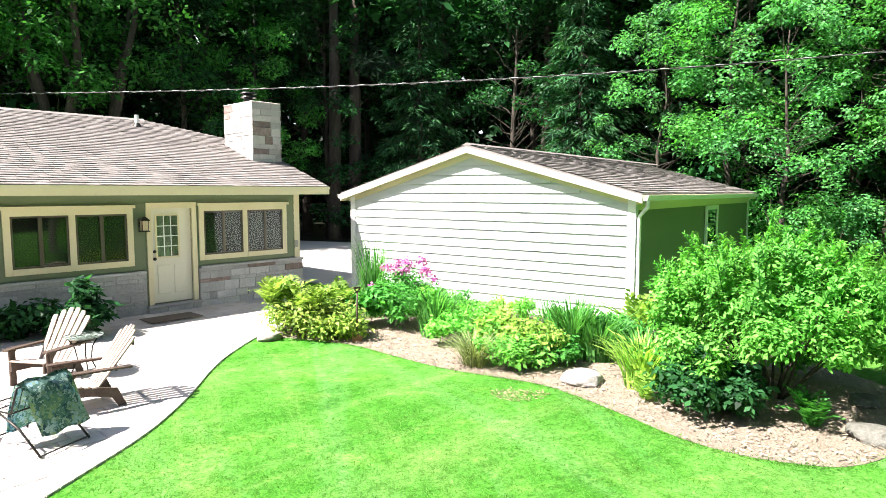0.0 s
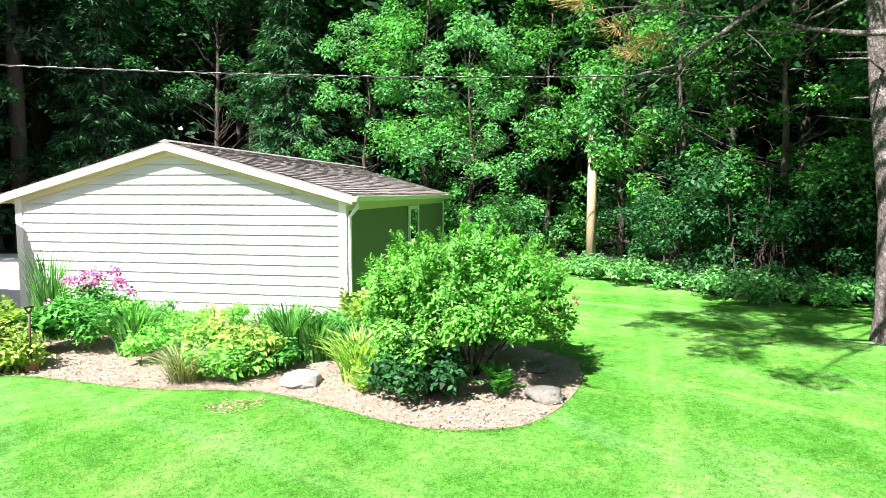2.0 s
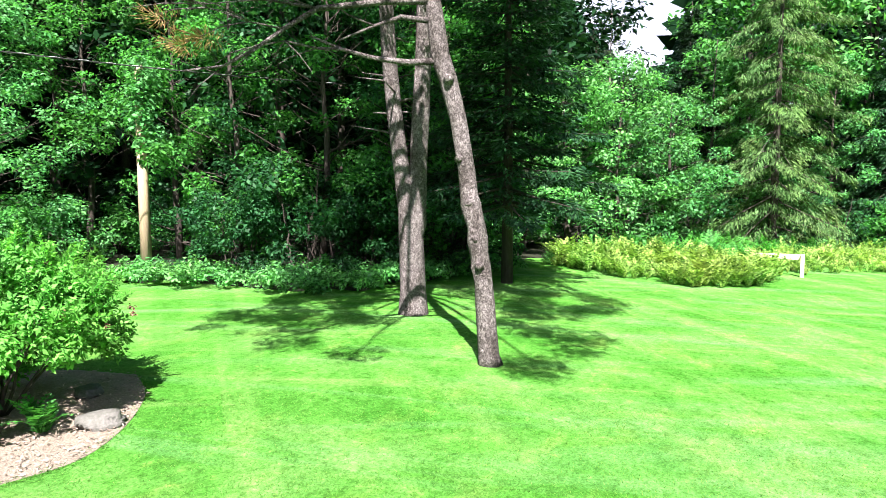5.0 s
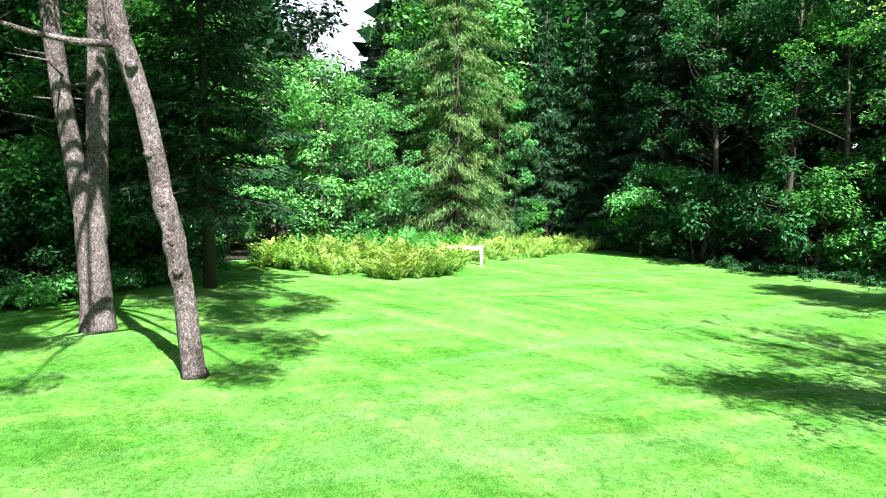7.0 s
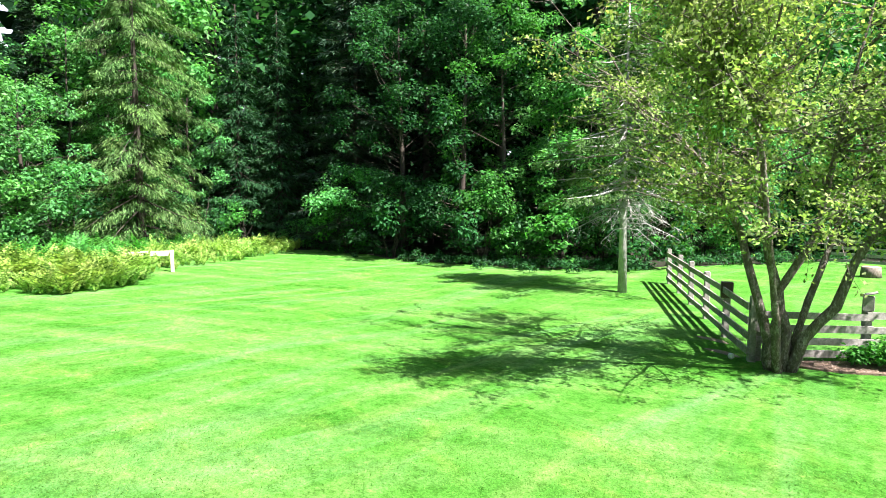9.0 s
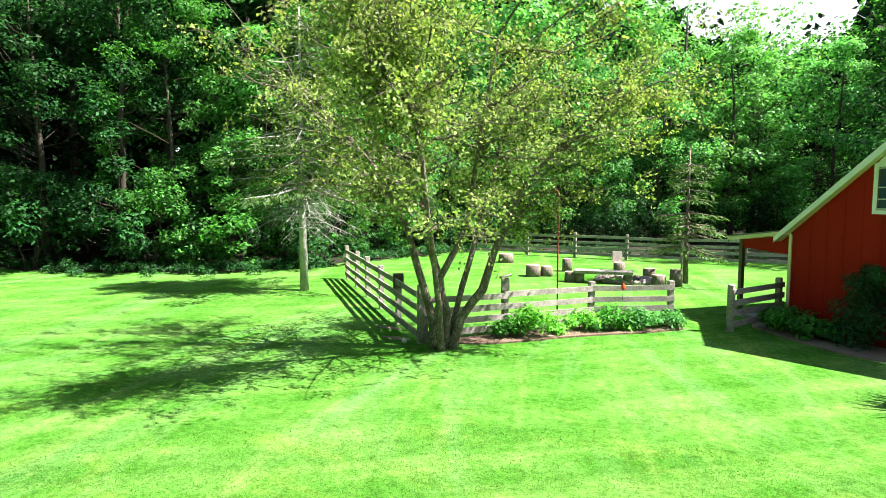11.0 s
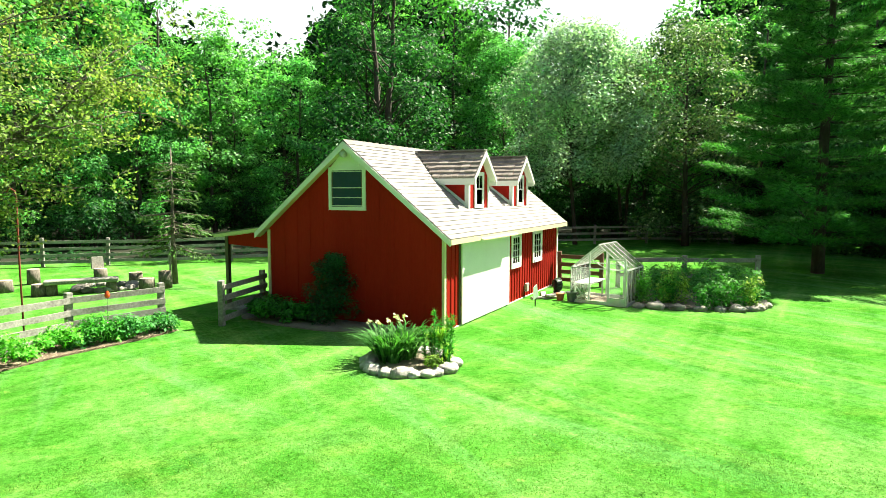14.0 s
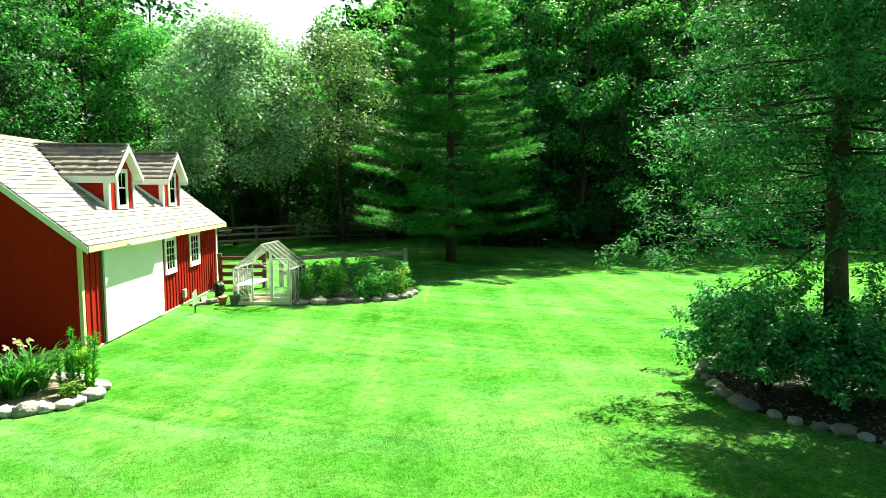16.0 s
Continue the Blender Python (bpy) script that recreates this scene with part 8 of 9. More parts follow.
def build_greenhouse():
    rng = np.random.default_rng(20)
    g = thing("greenhouse", -7.55, -16.28, 317.5, "small aluminium-framed glass greenhouse with an open door", "greenhouse")
    # x along the front, y goes back (left of x is away from the lawn)
    W, D, e, p, t = 1.62, 1.38, 1.0, 1.66, 0.012
    pv = glass("greenhouse pane", (0.93, 0.97, 0.94), 0.05)
    film = pv.node_tree.nodes.new("ShaderNodeBsdfTranslucent")       # cloudy translucent white film on the panes
    film.inputs["Color"].default_value = (0.85, 0.9, 0.86, 1)
    chalk = pv.node_tree.nodes.new("ShaderNodeBsdfDiffuse")
    chalk.inputs["Color"].default_value = (0.8, 0.85, 0.82, 1)
    both, over = pv.node_tree.nodes.new("ShaderNodeMixShader"), pv.node_tree.nodes.new("ShaderNodeMixShader")
    over.inputs[0].default_value = 0.045
    clear = pv.node_tree.nodes["Material Output"].inputs["Surface"].links[0].from_socket
    for a_, b_ in ((film.outputs[0], both.inputs[1]), (chalk.outputs[0], both.inputs[2]), (clear, over.inputs[1]), (both.outputs[0], over.inputs[2]), (over.outputs[0], pv.node_tree.nodes["Material Output"].inputs["Surface"])):
        pv.node_tree.links.new(a_, b_)
    part("base_rail", boxes((-t, W + t, -t, t, 0, 0.09), (-t, t, t, D, 0, 0.09), (W - t, W + t, t, D, 0, 0.09), (t, W - t, D - 2 * t, D, 0, 0.09)), ALU, g)
    for x in (0, W):
        for y in np.linspace(0, D, 5):
            part("upright", boxes((x - t, x + t, y - t, y + t, 0.09, e)), ALU, g)
            part("roof_bar", beam(bmesh.new(), (x, y, e), (W / 2, y, p), 0.018, 0.024), ALU, g)
        part("eave_bar", boxes((x - t, x + t, 0, D, e - 0.02, e + 0.02)), ALU, g)
        for y0, y1 in zip(np.linspace(0, D, 5), np.linspace(0, D, 5)[1:]):
            q = bmesh.new()
            xo = x + (0.004 if x else -0.004)
            q.faces.new([q.verts.new(c) for c in ((xo, y0 + t, e + 0.01), (xo, y1 - t, e + 0.01), (W / 2, y1 - t, p + 0.01), (W / 2, y0 + t, p + 0.01))])
            bmesh.ops.solidify(q, geom=q.faces[:], thickness=0.004)
            part("roof_pane", q, pv, g).visible_shadow = False
            part("side_pane", boxes((x - 0.002, x + 0.002, y0 + t, y1 - t, 0.1, e - 0.02)), pv, g).visible_shadow = False
    part("ridge_bar", boxes((W / 2 - t, W / 2 + t, -0.02, D + 0.02, p - 0.02, p + 0.025)), ALU, g)
    for y in (0, D):
        for x in (0.55, 1.08):
            zt = e + (p - e) * (1 - abs(x - W / 2) / (W / 2))
            part("stud", boxes((x - 0.016, x + 0.016, y - 0.016, y + 0.016, 0.05, zt)), ALU, g)
        part("crossbar", boxes((0, W, y - 0.012, y + 0.012, e - 0.012, e + 0.012)), ALU, g)
    part("brace", beam(bmesh.new(), (0.05, 0, 0.55), (0.5, 0, 0.12), 0.012, 0.025), ALU, g)
    part("brace", beam(bmesh.new(), (0.58, 0, 1.25), (1.05, 0, e), 0.012, 0.025), ALU, g)
    part("front_pane", boxes((0.03, 0.53, -0.002, 0.002, 0.1, e - 0.02)), pv, g).visible_shadow = False
    d = part("sliding_door", boxes((1.10, 1.14, -0.05, -0.03, 0.06, 1.3), (1.56, 1.6, -0.05, -0.03, 0.06, 1.3), (1.14, 1.56, -0.05, -0.03, 1.26, 1.3), (1.14, 1.56, -0.05, -0.03, 0.06, 0.22)), ALU, g)
    part("pane", boxes((1.14, 1.56, -0.042, -0.038, 0.22, 1.26)), pv, d).visible_shadow = False
    # potting bench inside
    part("bench", boxes((0.06, 0.55, 0.1, 1.28, 0.52, 0.56), (0.06, 0.1, 0.12, 0.16, 0, 0.52), (0.46, 0.5, 0.12, 0.16, 0, 0.52), (0.06, 0.1, 1.22, 1.26, 0, 0.52), (0.46, 0.5, 1.22, 1.26, 0, 0.52)), WHITE, g, "pale slatted potting bench")
    part("floor", boxes((0.03, W - 0.03, 0.03, D - 0.05, 0.0, 0.02)), MULCH, g)
    # vegetable bed with edging stones
    bed = [(-8.95, -15.1), (-10.3, -14.35), (-11.9, -13.95), (-12.6, -15.0), (-13.4, -16.8), (-11, -17.6), (-10.2, -17.2)]
    sheet("vegetable_bed", bed, 0.05, MULCH, "dark soil of the vegetable bed", "planting bed")
    px, py = np.array(bed).T
    n = 0
    while n < 46:
        x, y = rng.uniform(px.min(), px.max()), rng.uniform(py.min(), py.max())
        if not inside(bed, np.array(x), np.array(y)):
            continue
        h = rng.uniform(0.55, 0.95)
        plant("vegetable_plant", leafy(rng, [((rng.normal(0, 0.09), rng.normal(0, 0.09), z), 0.2, 60) for z in np.linspace(0.12, h, 6)], 0.1, 0.35), (LEAF_BUSH, LEAF_BRIGHT, LEAF_SHRUB)[n % 3] if rng.uniform() > 0.12 else LEAF_LIME, x, y, "leafy green vegetable plant in the bed", "plant", "vegetable plants")
        n += 1
    edge = smooth_path([(-8.95, -15.0), (-10.3, -14.2), (-11.6, -13.9), (-12.3, -14.3), (-12.75, -15.0)], 3)
    for i, (x, y) in enumerate(edge):
        boulder(rng, x, y, rng.uniform(0.13, 0.22), 0.65, "rounded stone edging the vegetable bed", "vegetable bed stones", name="edging_stone")


build_greenhouse()


def build_cedar_bed():
    rng = np.random.default_rng(22)
    pts = smooth_path([(-10.6, -4.5), (-9.75, -4.08), (-9.0, -3.55), (-8.5, -2.88), (-8.33, -2.0), (-8.25, -1.0), (-9.2, -0.1), (-10.6, 0.1), (-11.8, -0.8), (-12.2, -2.4), (-11.6, -4.0)], 4, True)
    # Bed takes the near-black litter, so the cedar's shade is in its colour.
    sheet("cedar_bed", pts, 0.02, SHADED_LITTER, "mulched bed under the cedar", "planting bed")
    acc = 0.0
    last = np.array(pts[0])
    for p in pts[1:] + pts[:1]:
        seg = np.array(p) - last
        L = float(np.linalg.norm(seg))
        while acc < L:
            q = last + seg * acc / L
            boulder(rng, q[0] + rng.normal(0, 0.03), q[1] + rng.normal(0, 0.03), rng.uniform(0.08, 0.14), 0.7, "rounded field stone edging the cedar bed", "cedar bed stones", RING_ROCK if rng.uniform() < 0.55 else ROCK, name="edging_stone")
            acc += rng.uniform(0.24, 0.34)
        acc -= L
        last = np.array(p)
    chips(rng, "cedar_bed_chips", pts, 2500, "leaf litter and chips under the cedar")
    for x, y, r, h, n in ((-9.55, -3.15, 1.15, 1.75, 80), (-10.5, -1.7, 1.2, 1.7, 60), (-9.4, -2.1, 0.95, 1.35, 50), (-10.5, -4.0, 0.85, 1.5, 40)):
        cl = []
        for i in range(n):                  # rounded, uneven dome, loose at the rim
            a, e, k = rng.uniform(0, 6.283), rng.uniform(0.0, 1.0), rng.uniform(0.45, 1.0)
            ce = math.sqrt(1 - e * e) * (1 + 0.14 * math.sin(3 * a + x))
            cl.append(((r * ce * k * math.cos(a), r * ce * k * math.sin(a), h * (0.28 + 0.62 * e * k)), rng.uniform(0.13, 0.3), 190))
        for i in range(n // 2):
            a, e = rng.uniform(0, 6.283), rng.uniform(0.0, 0.95)
            d = np.array((r * math.cos(a) * math.sqrt(1 - e * e), r * math.sin(a) * math.sqrt(1 - e * e), h * 0.62 * e))
            cl += [(tuple(np.array((0, 0, h * 0.28)) + d * f), 0.12, 34) for f in (1.03, 1.14, 1.24)]
        plant("spreading_shrub", leafy(rng, cl, 0.07), LEAF_CEDAR_SHRUB, x, y, "spreading small-leaved shrub under the cedar", "shrub", "cedar bed shrubs", [((0, 0, -0.02), (r * 0.6 * math.cos(k), r * 0.6 * math.sin(k), h * 0.6), 0.02) for k in range(7)])
    t = thing("garden_bench", -12.6, -0.9, 20, "low dark wooden bench beyond the cedar", "bench")
    part("seat", boxes((-0.7, 0.7, -0.2, 0.2, 0.42, 0.48)), BROWN_WOOD, t)
    for x in (-0.6, 0.6):
        part("leg", boxes((x - 0.04, x + 0.04, -0.18, 0.18, 0, 0.42)), BROWN_WOOD, t)


build_cedar_bed()

# utility pole at the wood's edge, and the service cable across the garden
up = thing("utility_pole", 13.05, 15.8, 90, "weathered wooden utility pole among the leaves", "pole")
pw = Wood()
pw.stem([(0, 0, -0.2), (0, 0, 2.6), (0, 0, 6.2)], [0.16, 0.15, 0.13], 14, 0.03, np.random.default_rng(60))
part("shaft", pw.mesh("shaft"), surface("pale yellow-brown pole", (0.24, 0.18, 0.10), (0.38, 0.30, 0.19), (0.48, 0.39, 0.27), 0.9, 2, 20, (1, 1, 0.15)), up)
vr = np.random.default_rng(61)
vine = [((vr.normal(0, 0.12), vr.normal(-0.12, 0.12), z), vr.uniform(0.22, 0.5), 90) for z in np.linspace(3.9, 6.3, 24)] + [((vr.normal(-0.1, 0.2), vr.normal(-0.15, 0.2), vr.uniform(0.2, 0.6)), 0.25, 60) for _ in range(5)]
part("vine", quads_mesh("vine", crown_leaves(vr, vine, 0.15)), LEAF_C, up, "leafy vine over the pole's top")
wire_z = [(0, 6.0), (0.313, 5.6), (0.477, 5.5), (0.618, 5.52), (0.767, 5.77), (0.922, 6.2), (1.0, 6.5)]
cz = np.polyfit([a for a, b in wire_z], [b for a, b in wire_z], 3)
cw = Wood()
cw.stem([(-19.3 + 40.5 * s, 23 - 11.7 * s, float(np.polyval(cz, s))) for s in np.linspace(0, 1.0, 60)], [0.016] * 60, 5)
cable = thing("overhead_cable", 0, 0, 90, "black overhead service cable above the garden", "cable", z=0)
part("cable", cw.mesh("cable"), WIRE, cable)
tw = Wood()
tw.stem([(-19.3 + 40.5 * s + 0.02 * math.sin(s * 420), 23 - 11.7 * s, float(np.polyval(cz, s)) + 0.02 * math.cos(s * 420)) for s in np.linspace(0, 1.0, 800)], [0.006] * 800, 4)
part("twisted_strand", tw.mesh("twisted_strand"), ALU, cable, "bare metal strand wound round it")


# ---- patio furniture ----
def adirondack(x, y, face, label):
    """A slatted garden chair; local y points the way the sitter looks."""
    c = thing("adirondack_chair", x, y, face + 90, label, "chair", "patio chairs", z=0.022)
    # local x is to the sitter's right, y forward
    for s in (-1, 1):
        part("front_leg", boxes((s * 0.31 - 0.016, s * 0.31 + 0.016, 0.16, 0.26, 0.0, 0.50), bevel=0.005), BROWN_WOOD, c)
        part("stringer", prism(bmesh.new(), [(s * 0.27, 0.28, 0.22), (s * 0.27, 0.28, 0.36), (s * 0.27, -0.02, 0.31), (s * 0.27, -0.36, 0.24), (s * 0.27, -0.46, 0.0), (s * 0.27, -0.36, 0.0), (s * 0.27, -0.29, 0.13), (s * 0.27, -0.05, 0.19)], (-0.014, 0, 0), (0.014, 0, 0)), BROWN_WOOD, c)
        part("arm", prism(bmesh.new(), [(s * 0.27, 0.31, 0.51), (s * 0.37, 0.31, 0.51), (s * 0.39, 0.08, 0.51), (s * 0.35, -0.53, 0.49), (s * 0.29, -0.53, 0.49), (s * 0.275, 0.0, 0.51)], (0, 0, 0), (0, 0, 0.024)), BROWN_WOOD, c)
        part("arm_bracket", prism(bmesh.new(), [(s * 0.335, 0.24, 0.51), (s * 0.335, 0.10, 0.51), (s * 0.335, 0.22, 0.36)], (-0.01, 0, 0), (0.01, 0, 0)), BROWN_WOOD, c)
    for i in range(5):
        y0 = 0.245 - i * 0.086
        z = 0.365 - i * 0.018
        part("seat_slat", boxes((-0.29, 0.29, y0 - 0.033, y0 + 0.033, z - 0.01, z + 0.01), bevel=0.003), DECK, c)
    tops = [0.93, 1.0, 1.04, 1.04, 1.0, 0.93]
    for i, t in enumerate(tops):
        xb, xt = (-0.225 + i * 0.09) * 0.85, (-0.225 + i * 0.09) * 1.25
        L = t - 0.22
        p = [(xb - 0.028, -0.12, 0.24), (xb + 0.028, -0.12, 0.24), (xt + 0.041, -0.12 - L * 0.60, 0.24 + L * 0.84), (xt + 0.03, -0.12 - L * 0.64, 0.24 + L * 0.90), (xt - 0.03, -0.12 - L * 0.64, 0.24 + L * 0.90), (xt - 0.041, -0.12 - L * 0.60, 0.24 + L * 0.84)]
        part("back_slat", prism(bmesh.new(), p, (0, 0, 0), (0, -0.016, -0.011)), DECK, c)
    for z, yy in ((0.5, -0.335), (0.8, -0.55)):
        part("back_rail", boxes((-0.32, 0.32, yy - 0.022, yy - 0.002, z - 0.03, z + 0.03)), BROWN_WOOD, c)
    c.scale = (0.9, 0.9, 0.9)
    return c


def build_patio_furniture():
    adirondack(-5.19, 7.89, 191, "slatted adirondack chair with bleached slats, turned to the sun")
    adirondack(-4.17, 6.97, 228, "slatted adirondack chair with a bleached sloping back")
    # wire side table
    t = thing("side_table", -4.80, 8.15, 0, "small round wrought-iron side table with a lattice top", "table", z=0.022)
    top = Wood()
    for r in (0.08, 0.16, 0.235):
        top.stem([(r * math.cos(a), r * math.sin(a), 0.56) for a in np.linspace(0, 6.283, 25)], [0.008] * 25, 5)
    for k in range(12):
        a = k * 6.283 / 12
        top.stem([(0.02 * math.cos(a), 0.02 * math.sin(a), 0.56), (0.16 * math.cos(a + 0.25), 0.16 * math.sin(a + 0.25), 0.56), (0.235 * math.cos(a), 0.235 * math.sin(a), 0.56)], [0.006] * 3, 4)
    part("tabletop", top.mesh("tabletop"), plain("verdigris iron", (0.13, 0.17, 0.15), 0.6, 0.3), t)
    bm = bmesh.new()
    bmesh.ops.create_cone(bm, segments=24, radius1=0.22, radius2=0.22, depth=0.006, cap_ends=True, matrix=Matrix.Translation((0, 0, 0.548)))
    part("mosaic_disc", bm, surface("mosaic disc", (0.25, 0.3, 0.28), (0.45, 0.5, 0.46), (0.6, 0.62, 0.56), 0.5, 18, 40), t)
    for k in range(3):
        a = k * 2.094 + 0.4
        lg = Wood()
        lg.stem([(0.2 * math.cos(a), 0.2 * math.sin(a), 0.55), (0.12 * math.cos(a), 0.12 * math.sin(a), 0.42), (0.09 * math.cos(a), 0.09 * math.sin(a), 0.25), (0.22 * math.cos(a), 0.22 * math.sin(a), 0.0)], [0.009] * 4, 6)
        part("leg", lg.mesh("leg"), DARK_METAL, t)
    # folding wire chair with patterned cushions hung over it
    f = thing("metal_chair", -4.19, 6.01, 289, "dark wire garden chair standing on the patio", "chair", z=0.022)
    fr = Wood()
    for s in (-0.26, 0.26):
        fr.stem([(0.30, s, 0.0), (0.20, s, 0.40), (-0.20, s, 0.38), (-0.30, s, 0.64)], [0.011] * 4, 6)
        fr.stem([(-0.56, s, 0.0), (-0.3, s, 0.24), (0.0, s, 0.39)], [0.011] * 3, 6)
    for x, z in ((0.2, 0.40), (-0.2, 0.38), (-0.30, 0.64), (0.02, 0.39), (0.30, 0.02), (-0.56, 0.02)):
        fr.stem([(x, -0.26, z), (x, 0.0, z), (x, 0.26, z)], [0.009] * 3, 6)
    for k in range(7):
        s = -0.2 + k * 0.066
        fr.stem([(0.2, s, 0.40), (0, s, 0.39), (-0.2, s, 0.38), (-0.3, s, 0.64)], [0.004] * 4, 4)
    part("frame", fr.mesh("frame"), DARK_METAL, f)
    cloth = bpy.data.materials.new("teal foliage print")
    nt, b = nodes_of(cloth)
    vor = nt.nodes.new("ShaderNodeTexVoronoi")
    vor.inputs["Scale"].default_value = 9
    tc = nt.nodes.new("ShaderNodeTexCoord")
    nz = noise_node(nt, 7, 4, 0.6)
    add = nt.nodes.new("ShaderNodeVectorMath")
    nt.links.new(tc.outputs["Object"], add.inputs[0])
    nt.links.new(nz.outputs["Color"], add.inputs[1])
    nt.links.new(add.outputs[0], vor.inputs["Vector"])
    r = ramp_node(nt, [(0.1, (0.03, 0.08, 0.10)), (0.3, (0.10, 0.22, 0.17)), (0.5, (0.27, 0.36, 0.2)), (0.7, (0.16, 0.32, 0.40)), (0.95, (0.42, 0.5, 0.46))])
    sep = nt.nodes.new("ShaderNodeSeparateColor")
    nt.links.new(vor.outputs["Color"], sep.inputs[0])
    nt.links.new(sep.outputs[0], r.inputs["Fac"])
    nt.links.new(r.outputs["Color"], b.inputs["Base Color"])
    b.inputs["Roughness"].default_value = 0.9
    cu = thing("chair_cushion", -4.19, 6.01, 289, "teal leaf-print cushion folded over the metal chair", "cushion", z=0.022)
    # draped slab: sags over the chair's top rail
    for nm, path in (("front_pad", [(-0.29, 0.69), (-0.36, 0.66), (-0.42, 0.55), (-0.48, 0.43), (-0.485, 0.41), (-0.54, 0.30), (-0.60, 0.20)]), ("back_pad", [(-0.30, 0.69), (-0.25, 0.66), (-0.20, 0.52), (-0.15, 0.36), (-0.12, 0.18)])):
        bm = bmesh.new()
        n = 9
        rows = []
        for (px, pz) in path:
            rows.append([(px + 0.012 * math.sin(k * 1.7 + px * 9), -0.26 + 0.52 * k / (n - 1), pz + 0.012 * math.cos(k * 1.3 + pz * 7)) for k in range(n)])
        vs = [[bm.verts.new(c) for c in row] for row in rows]
        for i in range(len(vs) - 1):
            for k in range(n - 1):
                bm.faces.new((vs[i][k], vs[i][k + 1], vs[i + 1][k + 1], vs[i + 1][k]))
        bmesh.ops.solidify(bm, geom=bm.faces[:], thickness=0.055)
        bmesh.ops.recalc_face_normals(bm, faces=bm.faces)
        part(nm, bm, cloth, cu, smooth=True)
    # low metal table, only its near part in view
    t = thing("mesh_table", -5.0, 5.45, 62, "low dark metal mesh table", "table", z=0.022)
    w = Wood()
    for x in (-0.4, 0.4):
        for y in (-0.3, 0.3):
            w.stem([(x, y, 0), (x, y, 0.2), (x * 0.95, y * 0.95, 0.42)], [0.012] * 3, 6)
    for x in (-0.42, 0.42):
        w.stem([(x, -0.32, 0.43), (x, 0, 0.43), (x, 0.32, 0.43)], [0.014] * 3, 6)
    for k in range(9):
        y = -0.32 + 0.08 * k
        w.stem([(-0.42, y, 0.43), (0, y, 0.43), (0.42, y, 0.43)], [0.007] * 3, 4)
    part("frame", w.mesh("frame"), DARK_METAL, t)


build_patio_furniture()


# ---- patio pavers ----
def build_pavers():
    rng = np.random.default_rng(34)
    a = radians(90 - H_AZ)
    ex, ey = np.array((math.cos(a), math.sin(a))), np.array((-math.sin(a), math.cos(a)))
    o = np.array((-7.68, 10.65))
    shapes = []
    for w, h in ((0.39, 0.25), (0.27, 0.25), (0.19, 0.25)):
        bm = box(bmesh.new(), -w / 2 + 0.004, w / 2 - 0.004, -h / 2 + 0.004, h / 2 - 0.004, -0.03, 0.02, bevel=0.005)
        me = bpy.data.meshes.new("paver")
        bm.to_mesh(me)
        bm.free()
        me.materials.append(PAVER)
        shapes.append((w, me))
    patio = tagged(new("patio"), "sunlit patio of grey-buff concrete pavers", "patio", kind="structure")
    near, rest = 0, []
    spots = []
    row = -9.5
    while row < -0.02:
        x = -6.0 + rng.uniform(0, 0.3)
        while x < 7.5:
            k = int(rng.choice(3, p=[0.6, 0.25, 0.15]))
            w, me = shapes[k]
            c = o + ex * (x + w / 2) + ey * (row + 0.125)
            x += w
            spots.append((c[0], c[1], k))
        row += 0.25
    px, py = np.array([s[0] for s in spots]), np.array([s[1] for s in spots])
    half = np.array([shapes[s[2]][0] / 2 for s in spots])
    keep = inside(PATIO, px, py)
    for su, sv in ((1, 1), (1, -1), (-1, 1), (-1, -1)):
        keep &= inside(PATIO, px + ex[0] * su * half + ey[0] * sv * 0.12, py + ex[1] * su * half + ey[1] * sv * 0.12)
    order = sorted([s for s, ok in zip(spots, keep) if ok], key=lambda s: math.hypot(s[0] + 3.9, s[1] - 6.8))
    bm = bmesh.new()
    for i, (x, y, k) in enumerate(order):
        m = pose(x, y, gz(x, y) + 0.002 + rng.uniform(-0.002, 0.002), rng.normal(0, 0.25), rng.normal(0, 0.25), 90 - H_AZ)
        if i < 300:
            ob = new("paver", shapes[k][1])
            ob.parent = patio
            ob.matrix_basis = m
        else:
            w = shapes[k][0]
            box(bm, -w / 2 + 0.004, w / 2 - 0.004, -0.121, 0.121, -0.03, 0.02, m=m)
    tagged(part("paver_field", bm, PAVER, patio), kind="stuff")
    # soldier course along the curved edge
    for (x0, y0), (x1, y1) in zip(PATIO_EDGE, PATIO_EDGE[1:]):
        L = math.hypot(x1 - x0, y1 - y0)
        n = max(1, round(L / 0.16))
        ang = math.atan2(y1 - y0, x1 - x0)
        for k in range(n):
            t = (k + 0.5) / n
            x, y = x0 + (x1 - x0) * t, y0 + (y1 - y0) * t
            b = box(bmesh.new(), -L / n / 2 + 0.003, L / n / 2 - 0.003, -0.02, 0.22, -0.05, 0.022, bevel=0.005)
            ob = part("edge_paver", b, PAVER, patio)
            ob.matrix_basis = Matrix.Translation((x, y, gz(x, y) + 0.003)) @ Matrix.Rotation(ang, 4, "Z")


build_pavers()


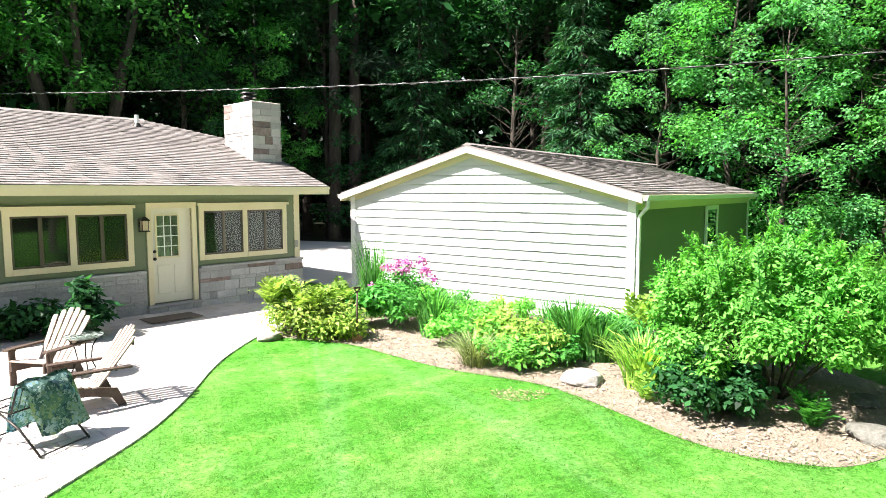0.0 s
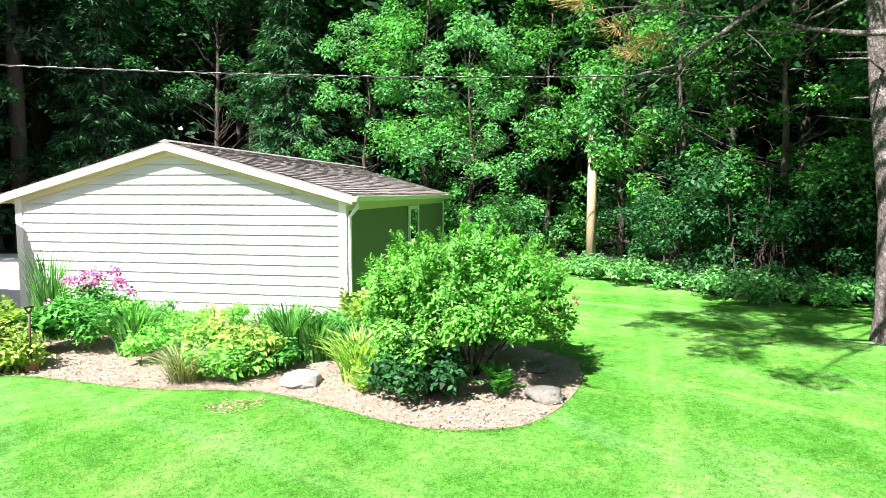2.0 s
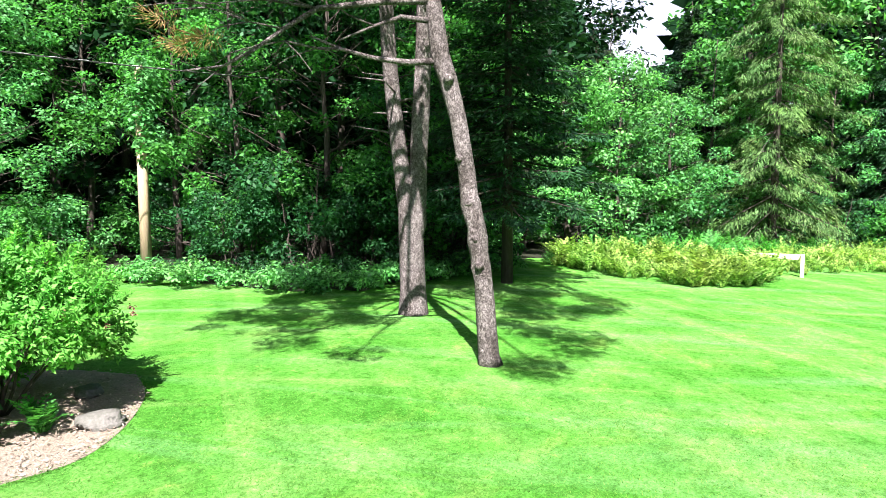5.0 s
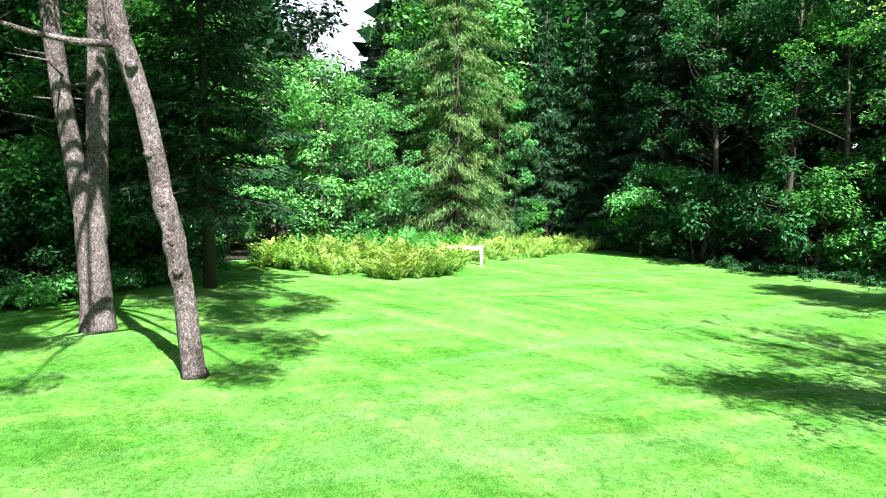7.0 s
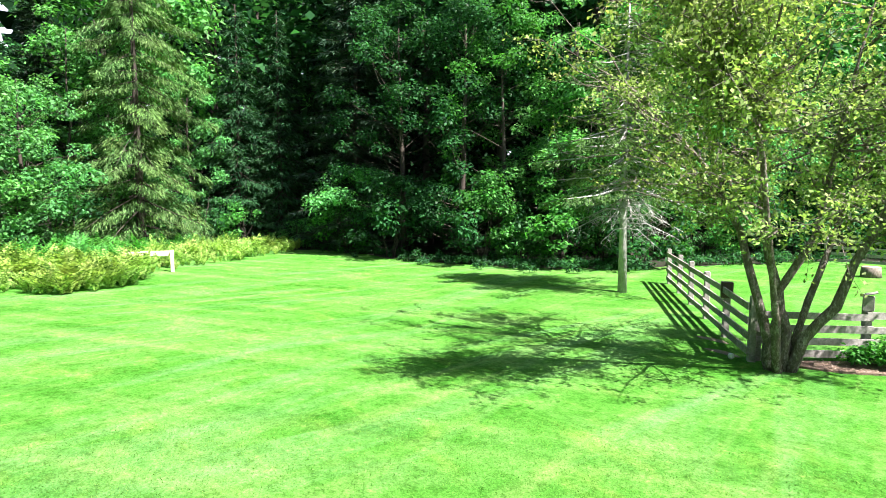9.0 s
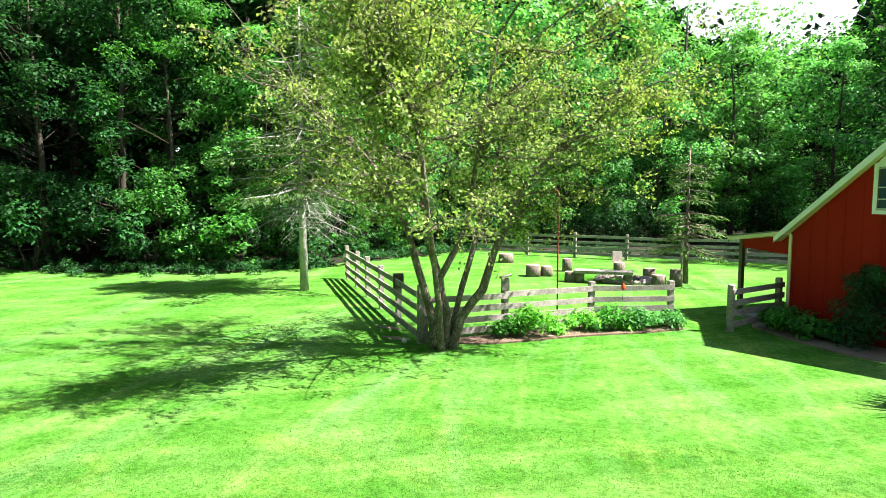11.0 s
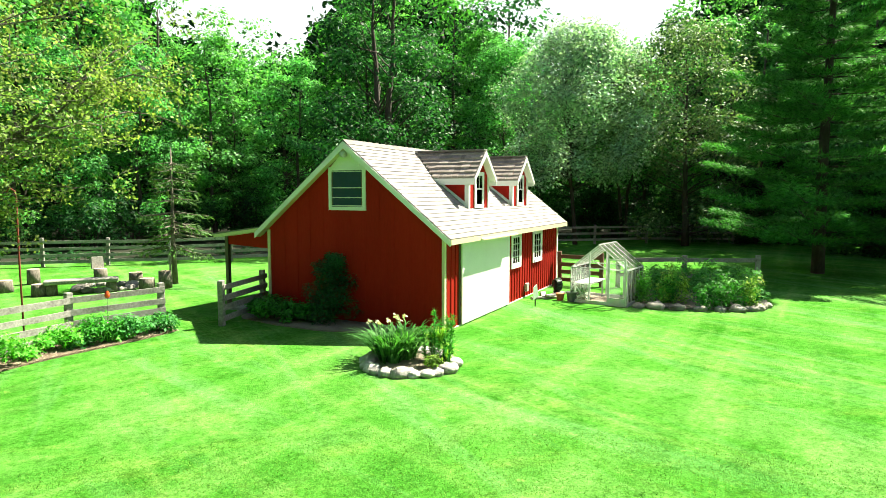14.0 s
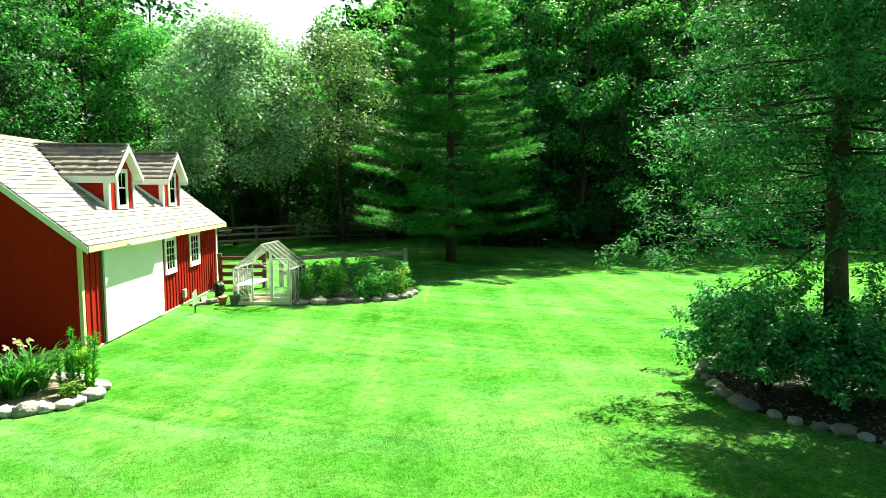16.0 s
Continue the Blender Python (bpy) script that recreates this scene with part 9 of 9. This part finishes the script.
# ---- grass blades over the nearer lawn ----
def build_grass():
    rng = np.random.default_rng(35)
    out = []
    for r0, r1, dens, h, w in ((4.0, 5.6, 4200, 0.022, 0.004), (5.6, 8.0, 2000, 0.022, 0.005)):
        n = int(math.pi * (r1 * r1 - r0 * r0) * 265 / 360 * dens * 0.5)
        r = np.sqrt(rng.uniform(r0 * r0, r1 * r1, n))
        az = np.radians(rng.uniform(-36, 262, n))
        x, y = r * np.sin(az), r * np.cos(az)
        ok = ~(inside(PATIO, x, y) | inside(GARAGE_BED, x, y) | (np.hypot(x + 1.93, y + 10.85) < 1.0) | (np.hypot(x + 10.1, y + 2.3) < 2.3))
        ok &= inside(CLEARING, x, y)
        x, y = x[ok], y[ok]
        n = len(x)
        b = np.stack([x, y, ground(x, y) - 0.004], 1)
        a = rng.uniform(0, 6.283, n)
        s = np.stack([np.cos(a), np.sin(a), np.zeros(n)], 1) * w * rng.uniform(0.6, 1.3, (n, 1))
        tip = b + np.stack([rng.normal(0, 0.02, n), rng.normal(0, 0.02, n), h * rng.uniform(0.5, 1.2, n)], 1)
        out.append(np.stack([b - s, b + s, tip], 1))
    # ragged longer blades leaning over the edges of patio and bed
    e = np.array(PATIO_EDGE + GARAGE_BED[:-7])
    n = 7000
    j = rng.integers(0, len(e) - 1, n)
    j = np.where(j == len(PATIO_EDGE) - 1, 0, j)
    p = e[j] + (e[j + 1] - e[j]) * rng.uniform(0, 1, (n, 1)) + np.where((j < len(PATIO_EDGE))[:, None], np.stack([rng.uniform(-0.05, 0.05, n), rng.normal(0, 0.02, n)], 1), rng.normal(-0.01, 0.05, (n, 2)))
    b = np.stack([p[:, 0], p[:, 1], ground(p[:, 0], p[:, 1]) + 0.0], 1)
    a = rng.uniform(0, 6.283, n)
    s = np.stack([np.cos(a), np.sin(a), np.zeros(n)], 1) * 0.005 * rng.uniform(0.6, 1.3, (n, 1))
    tip = b + np.stack([rng.normal(-0.015, 0.025, n), rng.normal(0, 0.025, n), rng.uniform(0.008, 0.028, n)], 1)
    out.append(np.stack([b - s, b + s, tip], 1))
    tagged(part("grass_blades", quads_mesh("grass_blades", np.concatenate(out), 3), GRASS), "short mown grass blades of the lawn", "grass", kind="stuff")


build_grass()
